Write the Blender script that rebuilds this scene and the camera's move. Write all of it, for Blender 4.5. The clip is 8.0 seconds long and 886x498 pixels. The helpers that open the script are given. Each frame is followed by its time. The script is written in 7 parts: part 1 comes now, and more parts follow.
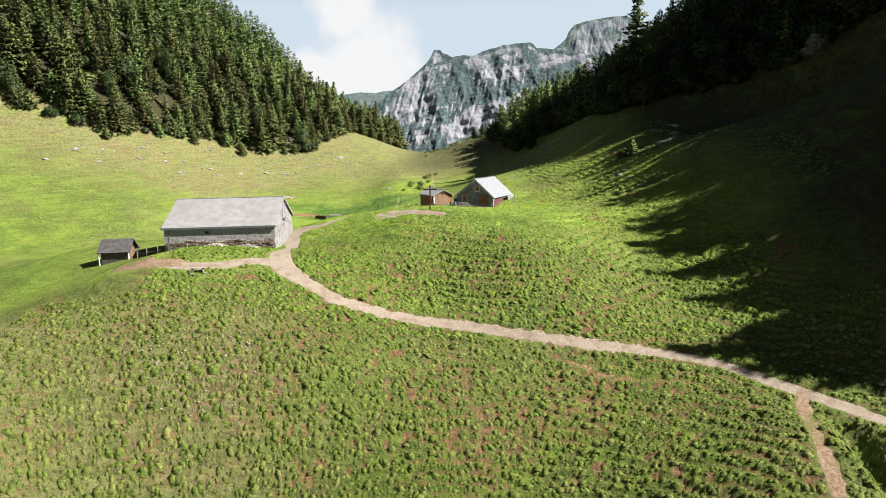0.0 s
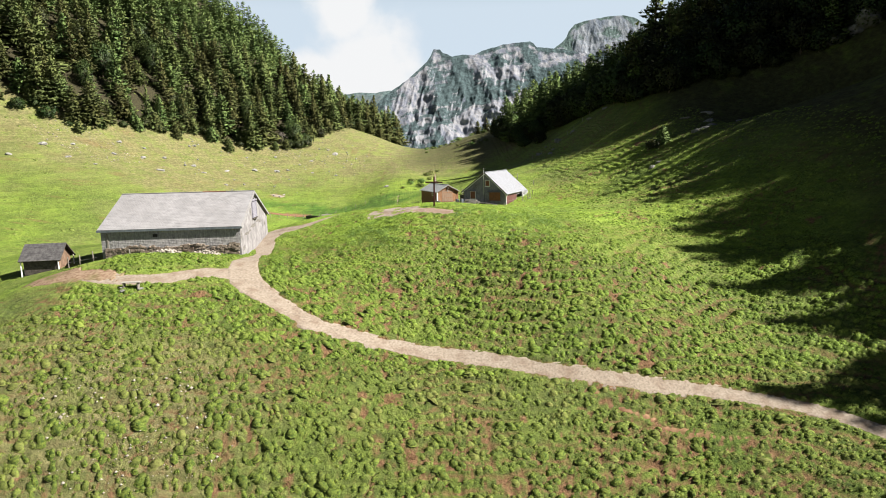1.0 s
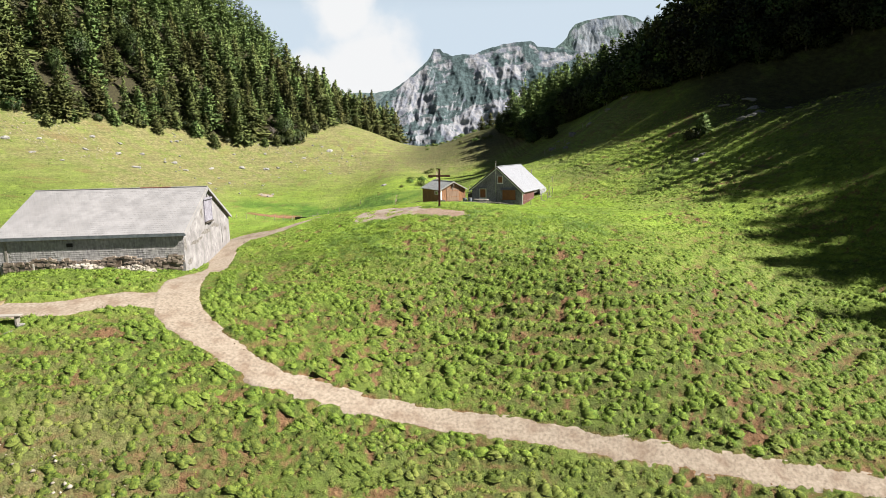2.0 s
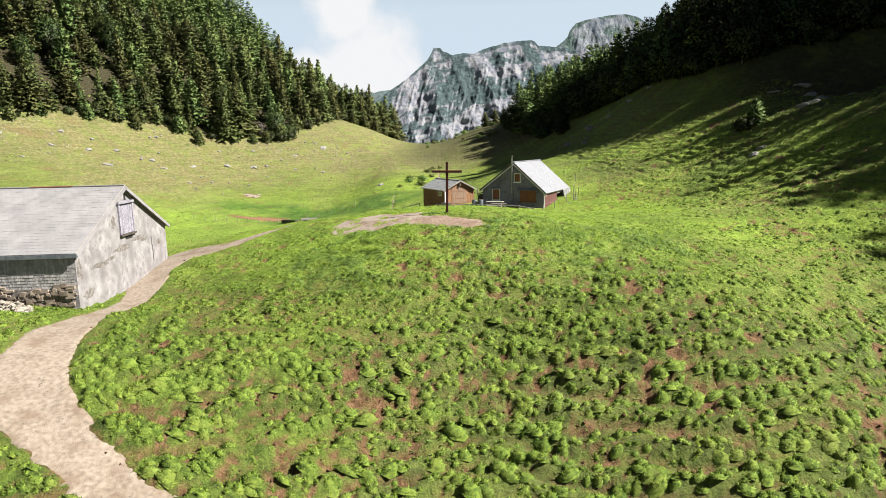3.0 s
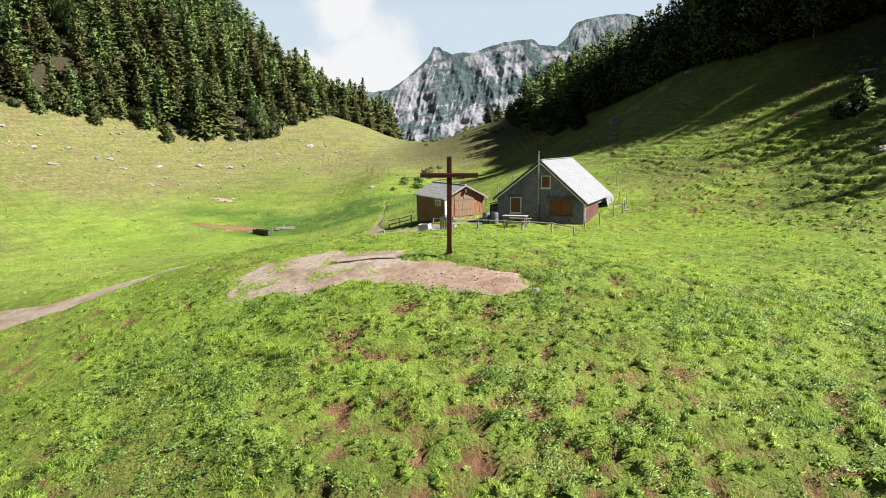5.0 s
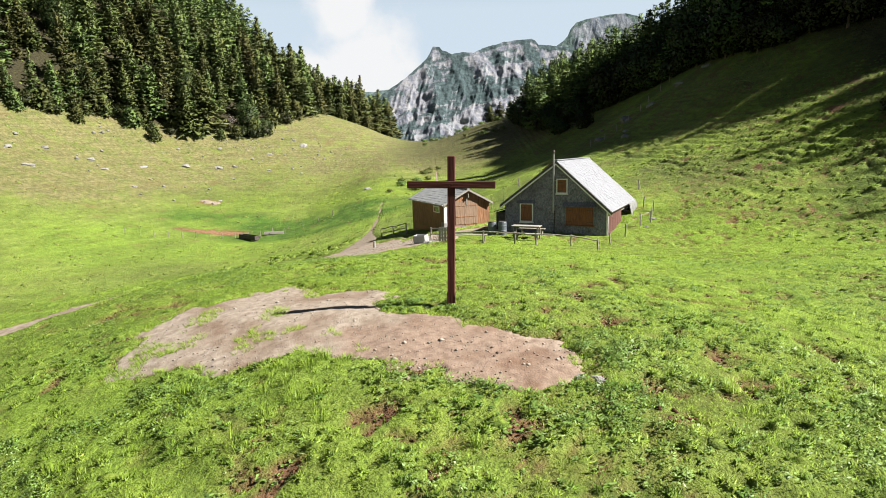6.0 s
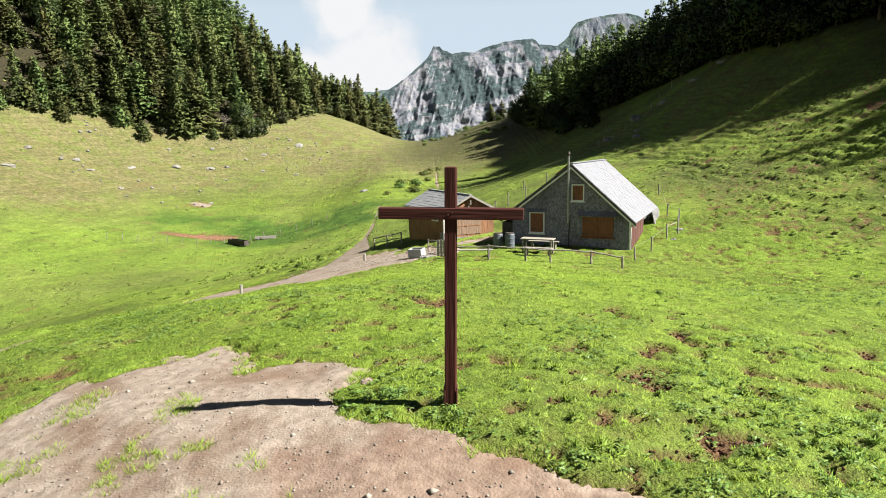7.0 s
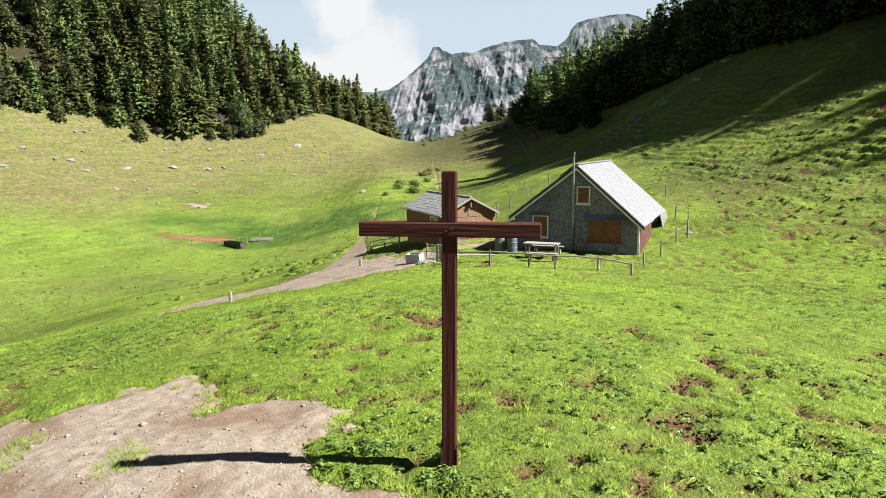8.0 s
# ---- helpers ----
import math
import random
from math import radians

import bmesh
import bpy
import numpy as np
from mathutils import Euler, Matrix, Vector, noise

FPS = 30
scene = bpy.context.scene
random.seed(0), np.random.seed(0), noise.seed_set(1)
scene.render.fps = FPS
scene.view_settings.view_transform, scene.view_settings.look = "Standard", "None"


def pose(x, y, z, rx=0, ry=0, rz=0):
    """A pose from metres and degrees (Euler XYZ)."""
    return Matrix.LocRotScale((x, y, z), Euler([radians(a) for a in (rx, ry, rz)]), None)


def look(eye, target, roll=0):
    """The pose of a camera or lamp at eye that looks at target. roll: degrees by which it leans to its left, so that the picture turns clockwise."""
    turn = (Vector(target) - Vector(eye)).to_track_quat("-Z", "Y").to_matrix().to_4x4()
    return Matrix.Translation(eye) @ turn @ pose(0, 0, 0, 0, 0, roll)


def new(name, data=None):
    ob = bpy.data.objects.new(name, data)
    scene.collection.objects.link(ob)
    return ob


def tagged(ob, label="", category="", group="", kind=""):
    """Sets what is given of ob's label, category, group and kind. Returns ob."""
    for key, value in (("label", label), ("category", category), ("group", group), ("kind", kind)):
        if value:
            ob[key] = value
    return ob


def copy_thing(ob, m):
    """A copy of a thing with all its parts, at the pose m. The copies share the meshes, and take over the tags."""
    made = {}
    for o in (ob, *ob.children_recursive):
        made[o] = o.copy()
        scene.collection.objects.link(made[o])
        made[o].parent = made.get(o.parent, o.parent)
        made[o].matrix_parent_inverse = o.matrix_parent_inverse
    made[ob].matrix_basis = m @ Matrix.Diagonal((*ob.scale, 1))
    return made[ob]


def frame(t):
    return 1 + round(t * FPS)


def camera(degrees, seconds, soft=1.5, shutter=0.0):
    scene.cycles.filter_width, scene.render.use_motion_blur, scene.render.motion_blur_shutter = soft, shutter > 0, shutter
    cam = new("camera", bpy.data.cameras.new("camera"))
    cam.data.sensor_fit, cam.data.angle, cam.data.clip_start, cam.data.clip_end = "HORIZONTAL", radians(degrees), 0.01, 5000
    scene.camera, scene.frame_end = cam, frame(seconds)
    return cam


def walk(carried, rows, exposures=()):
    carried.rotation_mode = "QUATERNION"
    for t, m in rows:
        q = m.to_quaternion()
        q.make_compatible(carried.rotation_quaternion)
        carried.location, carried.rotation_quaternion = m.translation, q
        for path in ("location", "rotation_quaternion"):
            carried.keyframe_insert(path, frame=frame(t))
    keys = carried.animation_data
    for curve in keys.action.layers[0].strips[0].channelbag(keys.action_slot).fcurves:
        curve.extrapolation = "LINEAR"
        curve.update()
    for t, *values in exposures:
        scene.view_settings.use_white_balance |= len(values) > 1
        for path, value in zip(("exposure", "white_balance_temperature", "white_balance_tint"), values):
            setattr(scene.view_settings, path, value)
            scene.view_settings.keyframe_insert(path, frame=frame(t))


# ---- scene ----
cam = camera(72.0, 8.0, soft=0.95)
PATH = [
    (0.0, (0.000, 0.000, 8.431), (0.000, 49.336, 0.307), -1.21),
    (0.5, (-0.470, 7.413, 7.506), (-0.451, 56.751, -0.602), -1.26),
    (1.0, (-0.825, 15.379, 6.519), (-0.812, 64.723, -1.555), -1.33),
    (1.5, (-1.167, 22.841, 5.744), (-1.157, 72.192, -2.288), -1.35),
    (3.0, (-2.074, 45.136, 4.221), (-2.049, 94.485, -3.821), -1.31),
    (3.5, (-2.241, 51.317, 3.978), (-2.197, 100.676, -4.003), -1.29),
    (4.0, (-2.225, 56.683, 3.858), (-2.163, 106.039, -4.138), -1.32),
    (4.5, (-2.070, 61.100, 3.736), (-2.040, 110.452, -4.292), -1.29),
    (6.0, (-1.913, 72.587, 3.541), (-1.814, 121.940, -4.478), -1.27),
    (6.5, (-1.890, 75.300, 3.588), (-1.802, 124.648, -4.462), -1.23),
    (7.0, (-1.797, 78.065, 3.628), (-1.724, 127.417, -4.395), -1.22),
    (7.5, (-1.759, 79.551, 3.652), (-1.679, 128.905, -4.361), -1.20),
    (8.0, (-1.755, 79.792, 3.621), (-1.665, 129.150, -4.370), -1.20),
]
walk(cam, [(t, look(eye, target, roll)) for t, eye, target, roll in PATH])

# ---- light ----
SUN_FROM = Vector((0.97, -0.22, 0.90)).normalized()
sun_data = bpy.data.lights.new("sun", "SUN")
sun_data.energy, sun_data.angle, sun_data.color = 5.0, radians(0.6), (1.0, 0.95, 0.86)
sun = new("sun", sun_data)
sun.matrix_world = look(SUN_FROM * 300, (0, 0, 0))
scene.view_settings.exposure = 1.86

world = bpy.data.worlds.new("sky")
scene.world = world
world.use_nodes = True
wt = world.node_tree
wt.nodes.clear()


def wn(kind, **settings):
    n = wt.nodes.new(kind)
    for key, value in settings.items():
        if key == "operation":
            n.operation = value
        elif key == "blend":
            n.blend_type = value
    return n


sky = wn("ShaderNodeTexSky")
sky.sky_type, sky.sun_disc = "NISHITA", False
sky.sun_elevation = math.asin(SUN_FROM.z)
sky.sun_rotation = math.atan2(SUN_FROM.x, SUN_FROM.y)
sky.altitude, sky.air_density, sky.dust_density, sky.ozone_density = 1800, 0.15, 0.1, 1.5
coord = wn("ShaderNodeTexCoord")
split = wn("ShaderNodeSeparateXYZ")
wt.links.new(coord.outputs["Generated"], split.inputs[0])
cloud_noise = wn("ShaderNodeTexNoise")
cloud_noise.inputs["Scale"].default_value = 13.0
cloud_noise.inputs["Detail"].default_value = 7.0
cloud_noise.inputs["Roughness"].default_value = 0.55
wt.links.new(coord.outputs["Generated"], cloud_noise.inputs["Vector"])


def wmath(op, a, b=None):
    n = wn("ShaderNodeMath", operation=op)
    for i, v in enumerate((a, b)):
        if v is None:
            continue
        if isinstance(v, (int, float)):
            n.inputs[i].default_value = v
        else:
            wt.links.new(v, n.inputs[i])
    return n.outputs[0]


def cloud(cx, cz, rx, rz):
    """Soft cumulus cover round one direction (x and z of a unit direction)."""
    dx = wmath("DIVIDE", wmath("SUBTRACT", split.outputs["X"], cx), rx)
    dz = wmath("DIVIDE", wmath("SUBTRACT", split.outputs["Z"], cz), rz)
    d = wmath("SQRT", wmath("ADD", wmath("MULTIPLY", dx, dx), wmath("MULTIPLY", dz, dz)))
    n = wmath("MULTIPLY", wmath("SUBTRACT", cloud_noise.outputs["Fac"], 0.5), 1.2)
    return wmath("SUBTRACT", 1.0, wmath("ADD", d, n))


cover = wmath("MAXIMUM", cloud(-0.115, 0.125, 0.100, 0.115), cloud(-0.140, 0.215, 0.060, 0.10))
cover = wmath("MAXIMUM", cover, cloud(-0.185, 0.110, 0.085, 0.060))
cover = wmath("MAXIMUM", cover, cloud(0.32, 0.26, 0.12, 0.035))
ahead = wmath("GREATER_THAN", split.outputs["Y"], 0.0)
ramp = wn("ShaderNodeMapRange")
ramp.inputs["From Min"].default_value, ramp.inputs["From Max"].default_value = 0.0, 0.55
ramp.interpolation_type = "SMOOTHSTEP"
wt.links.new(wmath("MULTIPLY", cover, ahead), ramp.inputs["Value"])
mix = wn("ShaderNodeMixRGB")
mix.inputs[2].default_value = (5.0, 5.05, 5.1, 1)
wt.links.new(ramp.outputs[0], mix.inputs[0])
# thin high veil that pales the sky
veil = wn("ShaderNodeMixRGB")
haze = wn("ShaderNodeMapRange")
haze.inputs["From Min"].default_value, haze.inputs["From Max"].default_value = 0.21, 0.50
haze.inputs["To Min"].default_value, haze.inputs["To Max"].default_value = 0.88, 0.0
wt.links.new(split.outputs["Z"], haze.inputs["Value"])
wt.links.new(haze.outputs[0], veil.inputs[0])
veil.inputs[2].default_value = (3.95, 4.6, 5.15, 1)
wt.links.new(sky.outputs[0], veil.inputs[1])
wt.links.new(veil.outputs[0], mix.inputs[1])
back = wn("ShaderNodeBackground")
back.inputs["Strength"].default_value = 0.050
wt.links.new(mix.outputs[0], back.inputs["Color"])
wout = wn("ShaderNodeOutputWorld")
wt.links.new(back.outputs[0], wout.inputs["Surface"])

# ---- materials ----
def mat(name, a, b, scale=3.0, rough=0.85, bump=0.15, stretch=(1, 1, 1), detail=5.0, stain=None, stain_scale=0.6,
        stain_amount=0.5, random_amount=0.0, island=0.0, metal=0.0, spec=0.4, bump_scale=None, low=0.35, high=0.65):
    """A surface of two base colours mixed by grain, with stains at a larger scale and fine relief."""
    m = bpy.data.materials.new(name)
    m.use_nodes = True
    nt = m.node_tree
    p = nt.nodes["Principled BSDF"]
    p.inputs["Roughness"].default_value = rough
    p.inputs["Metallic"].default_value = metal
    p.inputs["Specular IOR Level"].default_value = spec
    tc = nt.nodes.new("ShaderNodeTexCoord")
    mp = nt.nodes.new("ShaderNodeMapping")
    mp.inputs["Scale"].default_value = stretch
    nt.links.new(tc.outputs["Object"], mp.inputs["Vector"])
    grain = nt.nodes.new("ShaderNodeTexNoise")
    grain.inputs["Scale"].default_value, grain.inputs["Detail"].default_value = scale, detail
    nt.links.new(mp.outputs[0], grain.inputs["Vector"])
    rng = nt.nodes.new("ShaderNodeMapRange")
    rng.inputs["From Min"].default_value, rng.inputs["From Max"].default_value = low, high
    nt.links.new(grain.outputs["Fac"], rng.inputs["Value"])
    mx = nt.nodes.new("ShaderNodeMixRGB")
    mx.inputs[1].default_value, mx.inputs[2].default_value = (*a, 1), (*b, 1)
    nt.links.new(rng.outputs[0], mx.inputs[0])
    colour = mx.outputs[0]
    if stain:
        big = nt.nodes.new("ShaderNodeTexNoise")
        big.inputs["Scale"].default_value, big.inputs["Detail"].default_value = stain_scale, 6.0
        nt.links.new(tc.outputs["Object"], big.inputs["Vector"])
        br = nt.nodes.new("ShaderNodeMapRange")
        br.inputs["From Min"].default_value, br.inputs["From Max"].default_value = 0.48, 0.68
        br.inputs["To Max"].default_value = stain_amount
        nt.links.new(big.outputs["Fac"], br.inputs["Value"])
        ms = nt.nodes.new("ShaderNodeMixRGB")
        ms.inputs[2].default_value = (*stain, 1)
        nt.links.new(br.outputs[0], ms.inputs[0])
        nt.links.new(colour, ms.inputs[1])
        colour = ms.outputs[0]
    if random_amount or island:
        src = nt.nodes.new("ShaderNodeNewGeometry").outputs["Random Per Island"] if island else nt.nodes.new("ShaderNodeObjectInfo").outputs["Random"]
        amount = island or random_amount
        vr = nt.nodes.new("ShaderNodeMapRange")
        vr.inputs["To Min"].default_value, vr.inputs["To Max"].default_value = 1 - amount, 1 + amount
        nt.links.new(src, vr.inputs["Value"])
        hsv = nt.nodes.new("ShaderNodeHueSaturation")
        nt.links.new(vr.outputs[0], hsv.inputs["Value"])
        nt.links.new(colour, hsv.inputs["Color"])
        colour = hsv.outputs[0]
    nt.links.new(colour, p.inputs["Base Color"])
    if bump:
        bn = nt.nodes.new("ShaderNodeBump")
        bn.inputs["Strength"].default_value = bump
        bn.inputs["Distance"].default_value = 0.05
        src = grain
        if bump_scale:
            src = nt.nodes.new("ShaderNodeTexNoise")
            src.inputs["Scale"].default_value, src.inputs["Detail"].default_value = bump_scale, 6.0
            nt.links.new(mp.outputs[0], src.inputs["Vector"])
        nt.links.new(src.outputs["Fac"], bn.inputs["Height"])
        nt.links.new(bn.outputs[0], p.inputs["Normal"])
    return m


def leafy(name, a, b, scale=0.5, island=0.35, trans=0.25, random_amount=0.0, rough=0.6):
    """Leaves or needles: thin, a little translucent, varied leaf by leaf."""
    m = mat(name, a, b, scale=scale, rough=rough, bump=0, island=island, spec=0.25)
    nt = m.node_tree
    p = nt.nodes["Principled BSDF"]
    colour = p.inputs["Base Color"].links[0].from_socket
    if random_amount:
        info = nt.nodes.new("ShaderNodeObjectInfo")
        vr = nt.nodes.new("ShaderNodeMapRange")
        vr.inputs["To Min"].default_value, vr.inputs["To Max"].default_value = 1 - random_amount, 1 + random_amount
        nt.links.new(info.outputs["Random"], vr.inputs["Value"])
        hue = nt.nodes.new("ShaderNodeMapRange")
        hue.inputs["To Min"].default_value, hue.inputs["To Max"].default_value = 0.45, 0.525
        nt.links.new(info.outputs["Random"], hue.inputs["Value"])
        hsv = nt.nodes.new("ShaderNodeHueSaturation")
        nt.links.new(vr.outputs[0], hsv.inputs["Value"])
        nt.links.new(hue.outputs[0], hsv.inputs["Hue"])
        nt.links.new(colour, hsv.inputs["Color"])
        nt.links.new(hsv.outputs[0], p.inputs["Base Color"])
        colour = hsv.outputs[0]
    tr = nt.nodes.new("ShaderNodeBsdfTranslucent")
    nt.links.new(colour, tr.inputs["Color"])
    ms = nt.nodes.new("ShaderNodeMixShader")
    ms.inputs[0].default_value = trans
    nt.links.new(p.outputs[0], ms.inputs[1])
    nt.links.new(tr.outputs[0], ms.inputs[2])
    nt.links.new(ms.outputs[0], nt.nodes["Material Output"].inputs["Surface"])
    return m


def ground_material():
    """Pasture: fresh and dull grass in patches, dry straw on the sunny slope, bare soil where the turf is worn."""
    m = bpy.data.materials.new("pasture")
    m.use_nodes = True
    nt = m.node_tree
    p = nt.nodes["Principled BSDF"]
    p.inputs["Roughness"].default_value = 0.9
    p.inputs["Specular IOR Level"].default_value = 0.15
    tc = nt.nodes.new("ShaderNodeTexCoord")

    def noise_at(scale, detail=5.0, rough=0.55):
        n = nt.nodes.new("ShaderNodeTexNoise")
        n.inputs["Scale"].default_value, n.inputs["Detail"].default_value, n.inputs["Roughness"].default_value = scale, detail, rough
        nt.links.new(tc.outputs["Object"], n.inputs["Vector"])
        return n.outputs["Fac"]

    def span(v, lo, hi, a=0.0, b=1.0):
        r = nt.nodes.new("ShaderNodeMapRange")
        for key, val in (("From Min", lo), ("From Max", hi), ("To Min", a), ("To Max", b)):
            r.inputs[key].default_value = val
        nt.links.new(v, r.inputs["Value"])
        return r.outputs[0]

    def blend(f, a, b):
        x = nt.nodes.new("ShaderNodeMixRGB")
        for i, v in enumerate((f, a, b)):
            if isinstance(v, tuple):
                x.inputs[i].default_value = (*v, 1)
            elif isinstance(v, float):
                x.inputs[i].default_value = v
            else:
                nt.links.new(v, x.inputs[i])
        return x.outputs[0]

    def attr(name):
        a = nt.nodes.new("ShaderNodeAttribute")
        a.attribute_name = name
        return a.outputs["Fac"]

    def times(a, b):
        x = nt.nodes.new("ShaderNodeMath")
        x.operation = "MULTIPLY"
        nt.links.new(a, x.inputs[0])
        if isinstance(b, float):
            x.inputs[1].default_value = b
        else:
            nt.links.new(b, x.inputs[1])
        return x.outputs[0]

    fresh = blend(span(noise_at(0.9, 8.0, 0.65), 0.36, 0.64), (0.102, 0.163, 0.019), (0.174, 0.238, 0.032))
    # dull grass, darkened further to paint the shade between tussocks on rough slopes
    dull = blend(span(noise_at(2.2, 6.0, 0.65), 0.36, 0.64), (0.032, 0.052, 0.010), (0.092, 0.130, 0.023))
    grass = blend(span(noise_at(0.11, 4.0), 0.42, 0.60, 0.0, 0.7), fresh, dull)
    grass = blend(times(attr("rough"), span(noise_at(0.35, 5.0), 0.30, 0.55, 0.45, 1.0)), grass, dull)
    lush = blend(span(noise_at(1.6, 6.0, 0.65), 0.36, 0.64), (0.116, 0.202, 0.022), (0.186, 0.276, 0.036))
    grass = blend(attr("lush"), grass, lush)
    fine = times(span(noise_at(9.0, 4.0, 0.7), 0.30, 0.70, 0.72, 1.25), span(noise_at(1.4, 5.0, 0.7), 0.34, 0.66, 0.78, 1.22))
    along = nt.nodes.new("ShaderNodeMapping")
    along.inputs["Scale"].default_value = (0.16, 0.16, 2.4)
    nt.links.new(tc.outputs["Object"], along.inputs["Vector"])
    ledges = nt.nodes.new("ShaderNodeTexNoise")
    ledges.inputs["Scale"].default_value, ledges.inputs["Detail"].default_value, ledges.inputs["Roughness"].default_value = 1.0, 6.0, 0.6
    nt.links.new(along.outputs[0], ledges.inputs["Vector"])
    fine = times(fine, span(ledges.outputs["Fac"], 0.38, 0.60, 0.84, 1.10))
    hsv = nt.nodes.new("ShaderNodeHueSaturation")
    nt.links.new(fine, hsv.inputs["Value"])
    nt.links.new(grass, hsv.inputs["Color"])
    straw = blend(span(noise_at(1.3, 6.0, 0.65), 0.38, 0.62), (0.088, 0.090, 0.034), (0.158, 0.142, 0.066))
    dried = nt.nodes.new("ShaderNodeHueSaturation")
    nt.links.new(fine, dried.inputs["Value"])
    nt.links.new(straw, dried.inputs["Color"])
    col = blend(times(attr("dry"), span(noise_at(0.25, 6.0, 0.6), 0.28, 0.55, 0.35, 1.0)), hsv.outputs[0], dried.outputs[0])
    soil = blend(span(noise_at(3.5, 6.0), 0.35, 0.65), (0.080, 0.043, 0.021), (0.168, 0.096, 0.054))
    marsh = blend(span(noise_at(0.5, 6.0, 0.6), 0.38, 0.62), (0.032, 0.070, 0.010), (0.064, 0.122, 0.017))
    col = blend(attr("marsh"), col, marsh)
    col = blend(times(attr("bare"), span(noise_at(1.7, 6.0, 0.65), 0.38, 0.50)), col, soil)
    col = blend(attr("soil"), col, soil)
    # dark brown turf tint; puts the upper right slope's shade into its colour
    shade_turf = blend(span(noise_at(1.1, 7.0, 0.65), 0.36, 0.64), (0.024, 0.024, 0.010), (0.056, 0.058, 0.022))
    col = blend(times(attr("shade_turf"), span(noise_at(0.3, 5.0, 0.6), 0.25, 0.50, 0.5, 1.0)), col, shade_turf)
    litter = blend(span(noise_at(2.5, 6.0, 0.6), 0.38, 0.62), (0.018, 0.015, 0.0090), (0.040, 0.037, 0.017))
    col = blend(attr("litter"), col, litter)
    nt.links.new(col, p.inputs["Base Color"])
    mixh = nt.nodes.new("ShaderNodeMath")
    mixh.operation = "ADD"
    nt.links.new(times(noise_at(3.0, 7.0, 0.65), 1.0), mixh.inputs[0])
    nt.links.new(times(noise_at(14.0, 4.0, 0.7), 0.35), mixh.inputs[1])
    bn = nt.nodes.new("ShaderNodeBump")
    bn.inputs["Strength"].default_value, bn.inputs["Distance"].default_value = 0.9, 0.35
    nt.links.new(mixh.outputs[0], bn.inputs["Height"])
    nt.links.new(bn.outputs[0], p.inputs["Normal"])
    return m


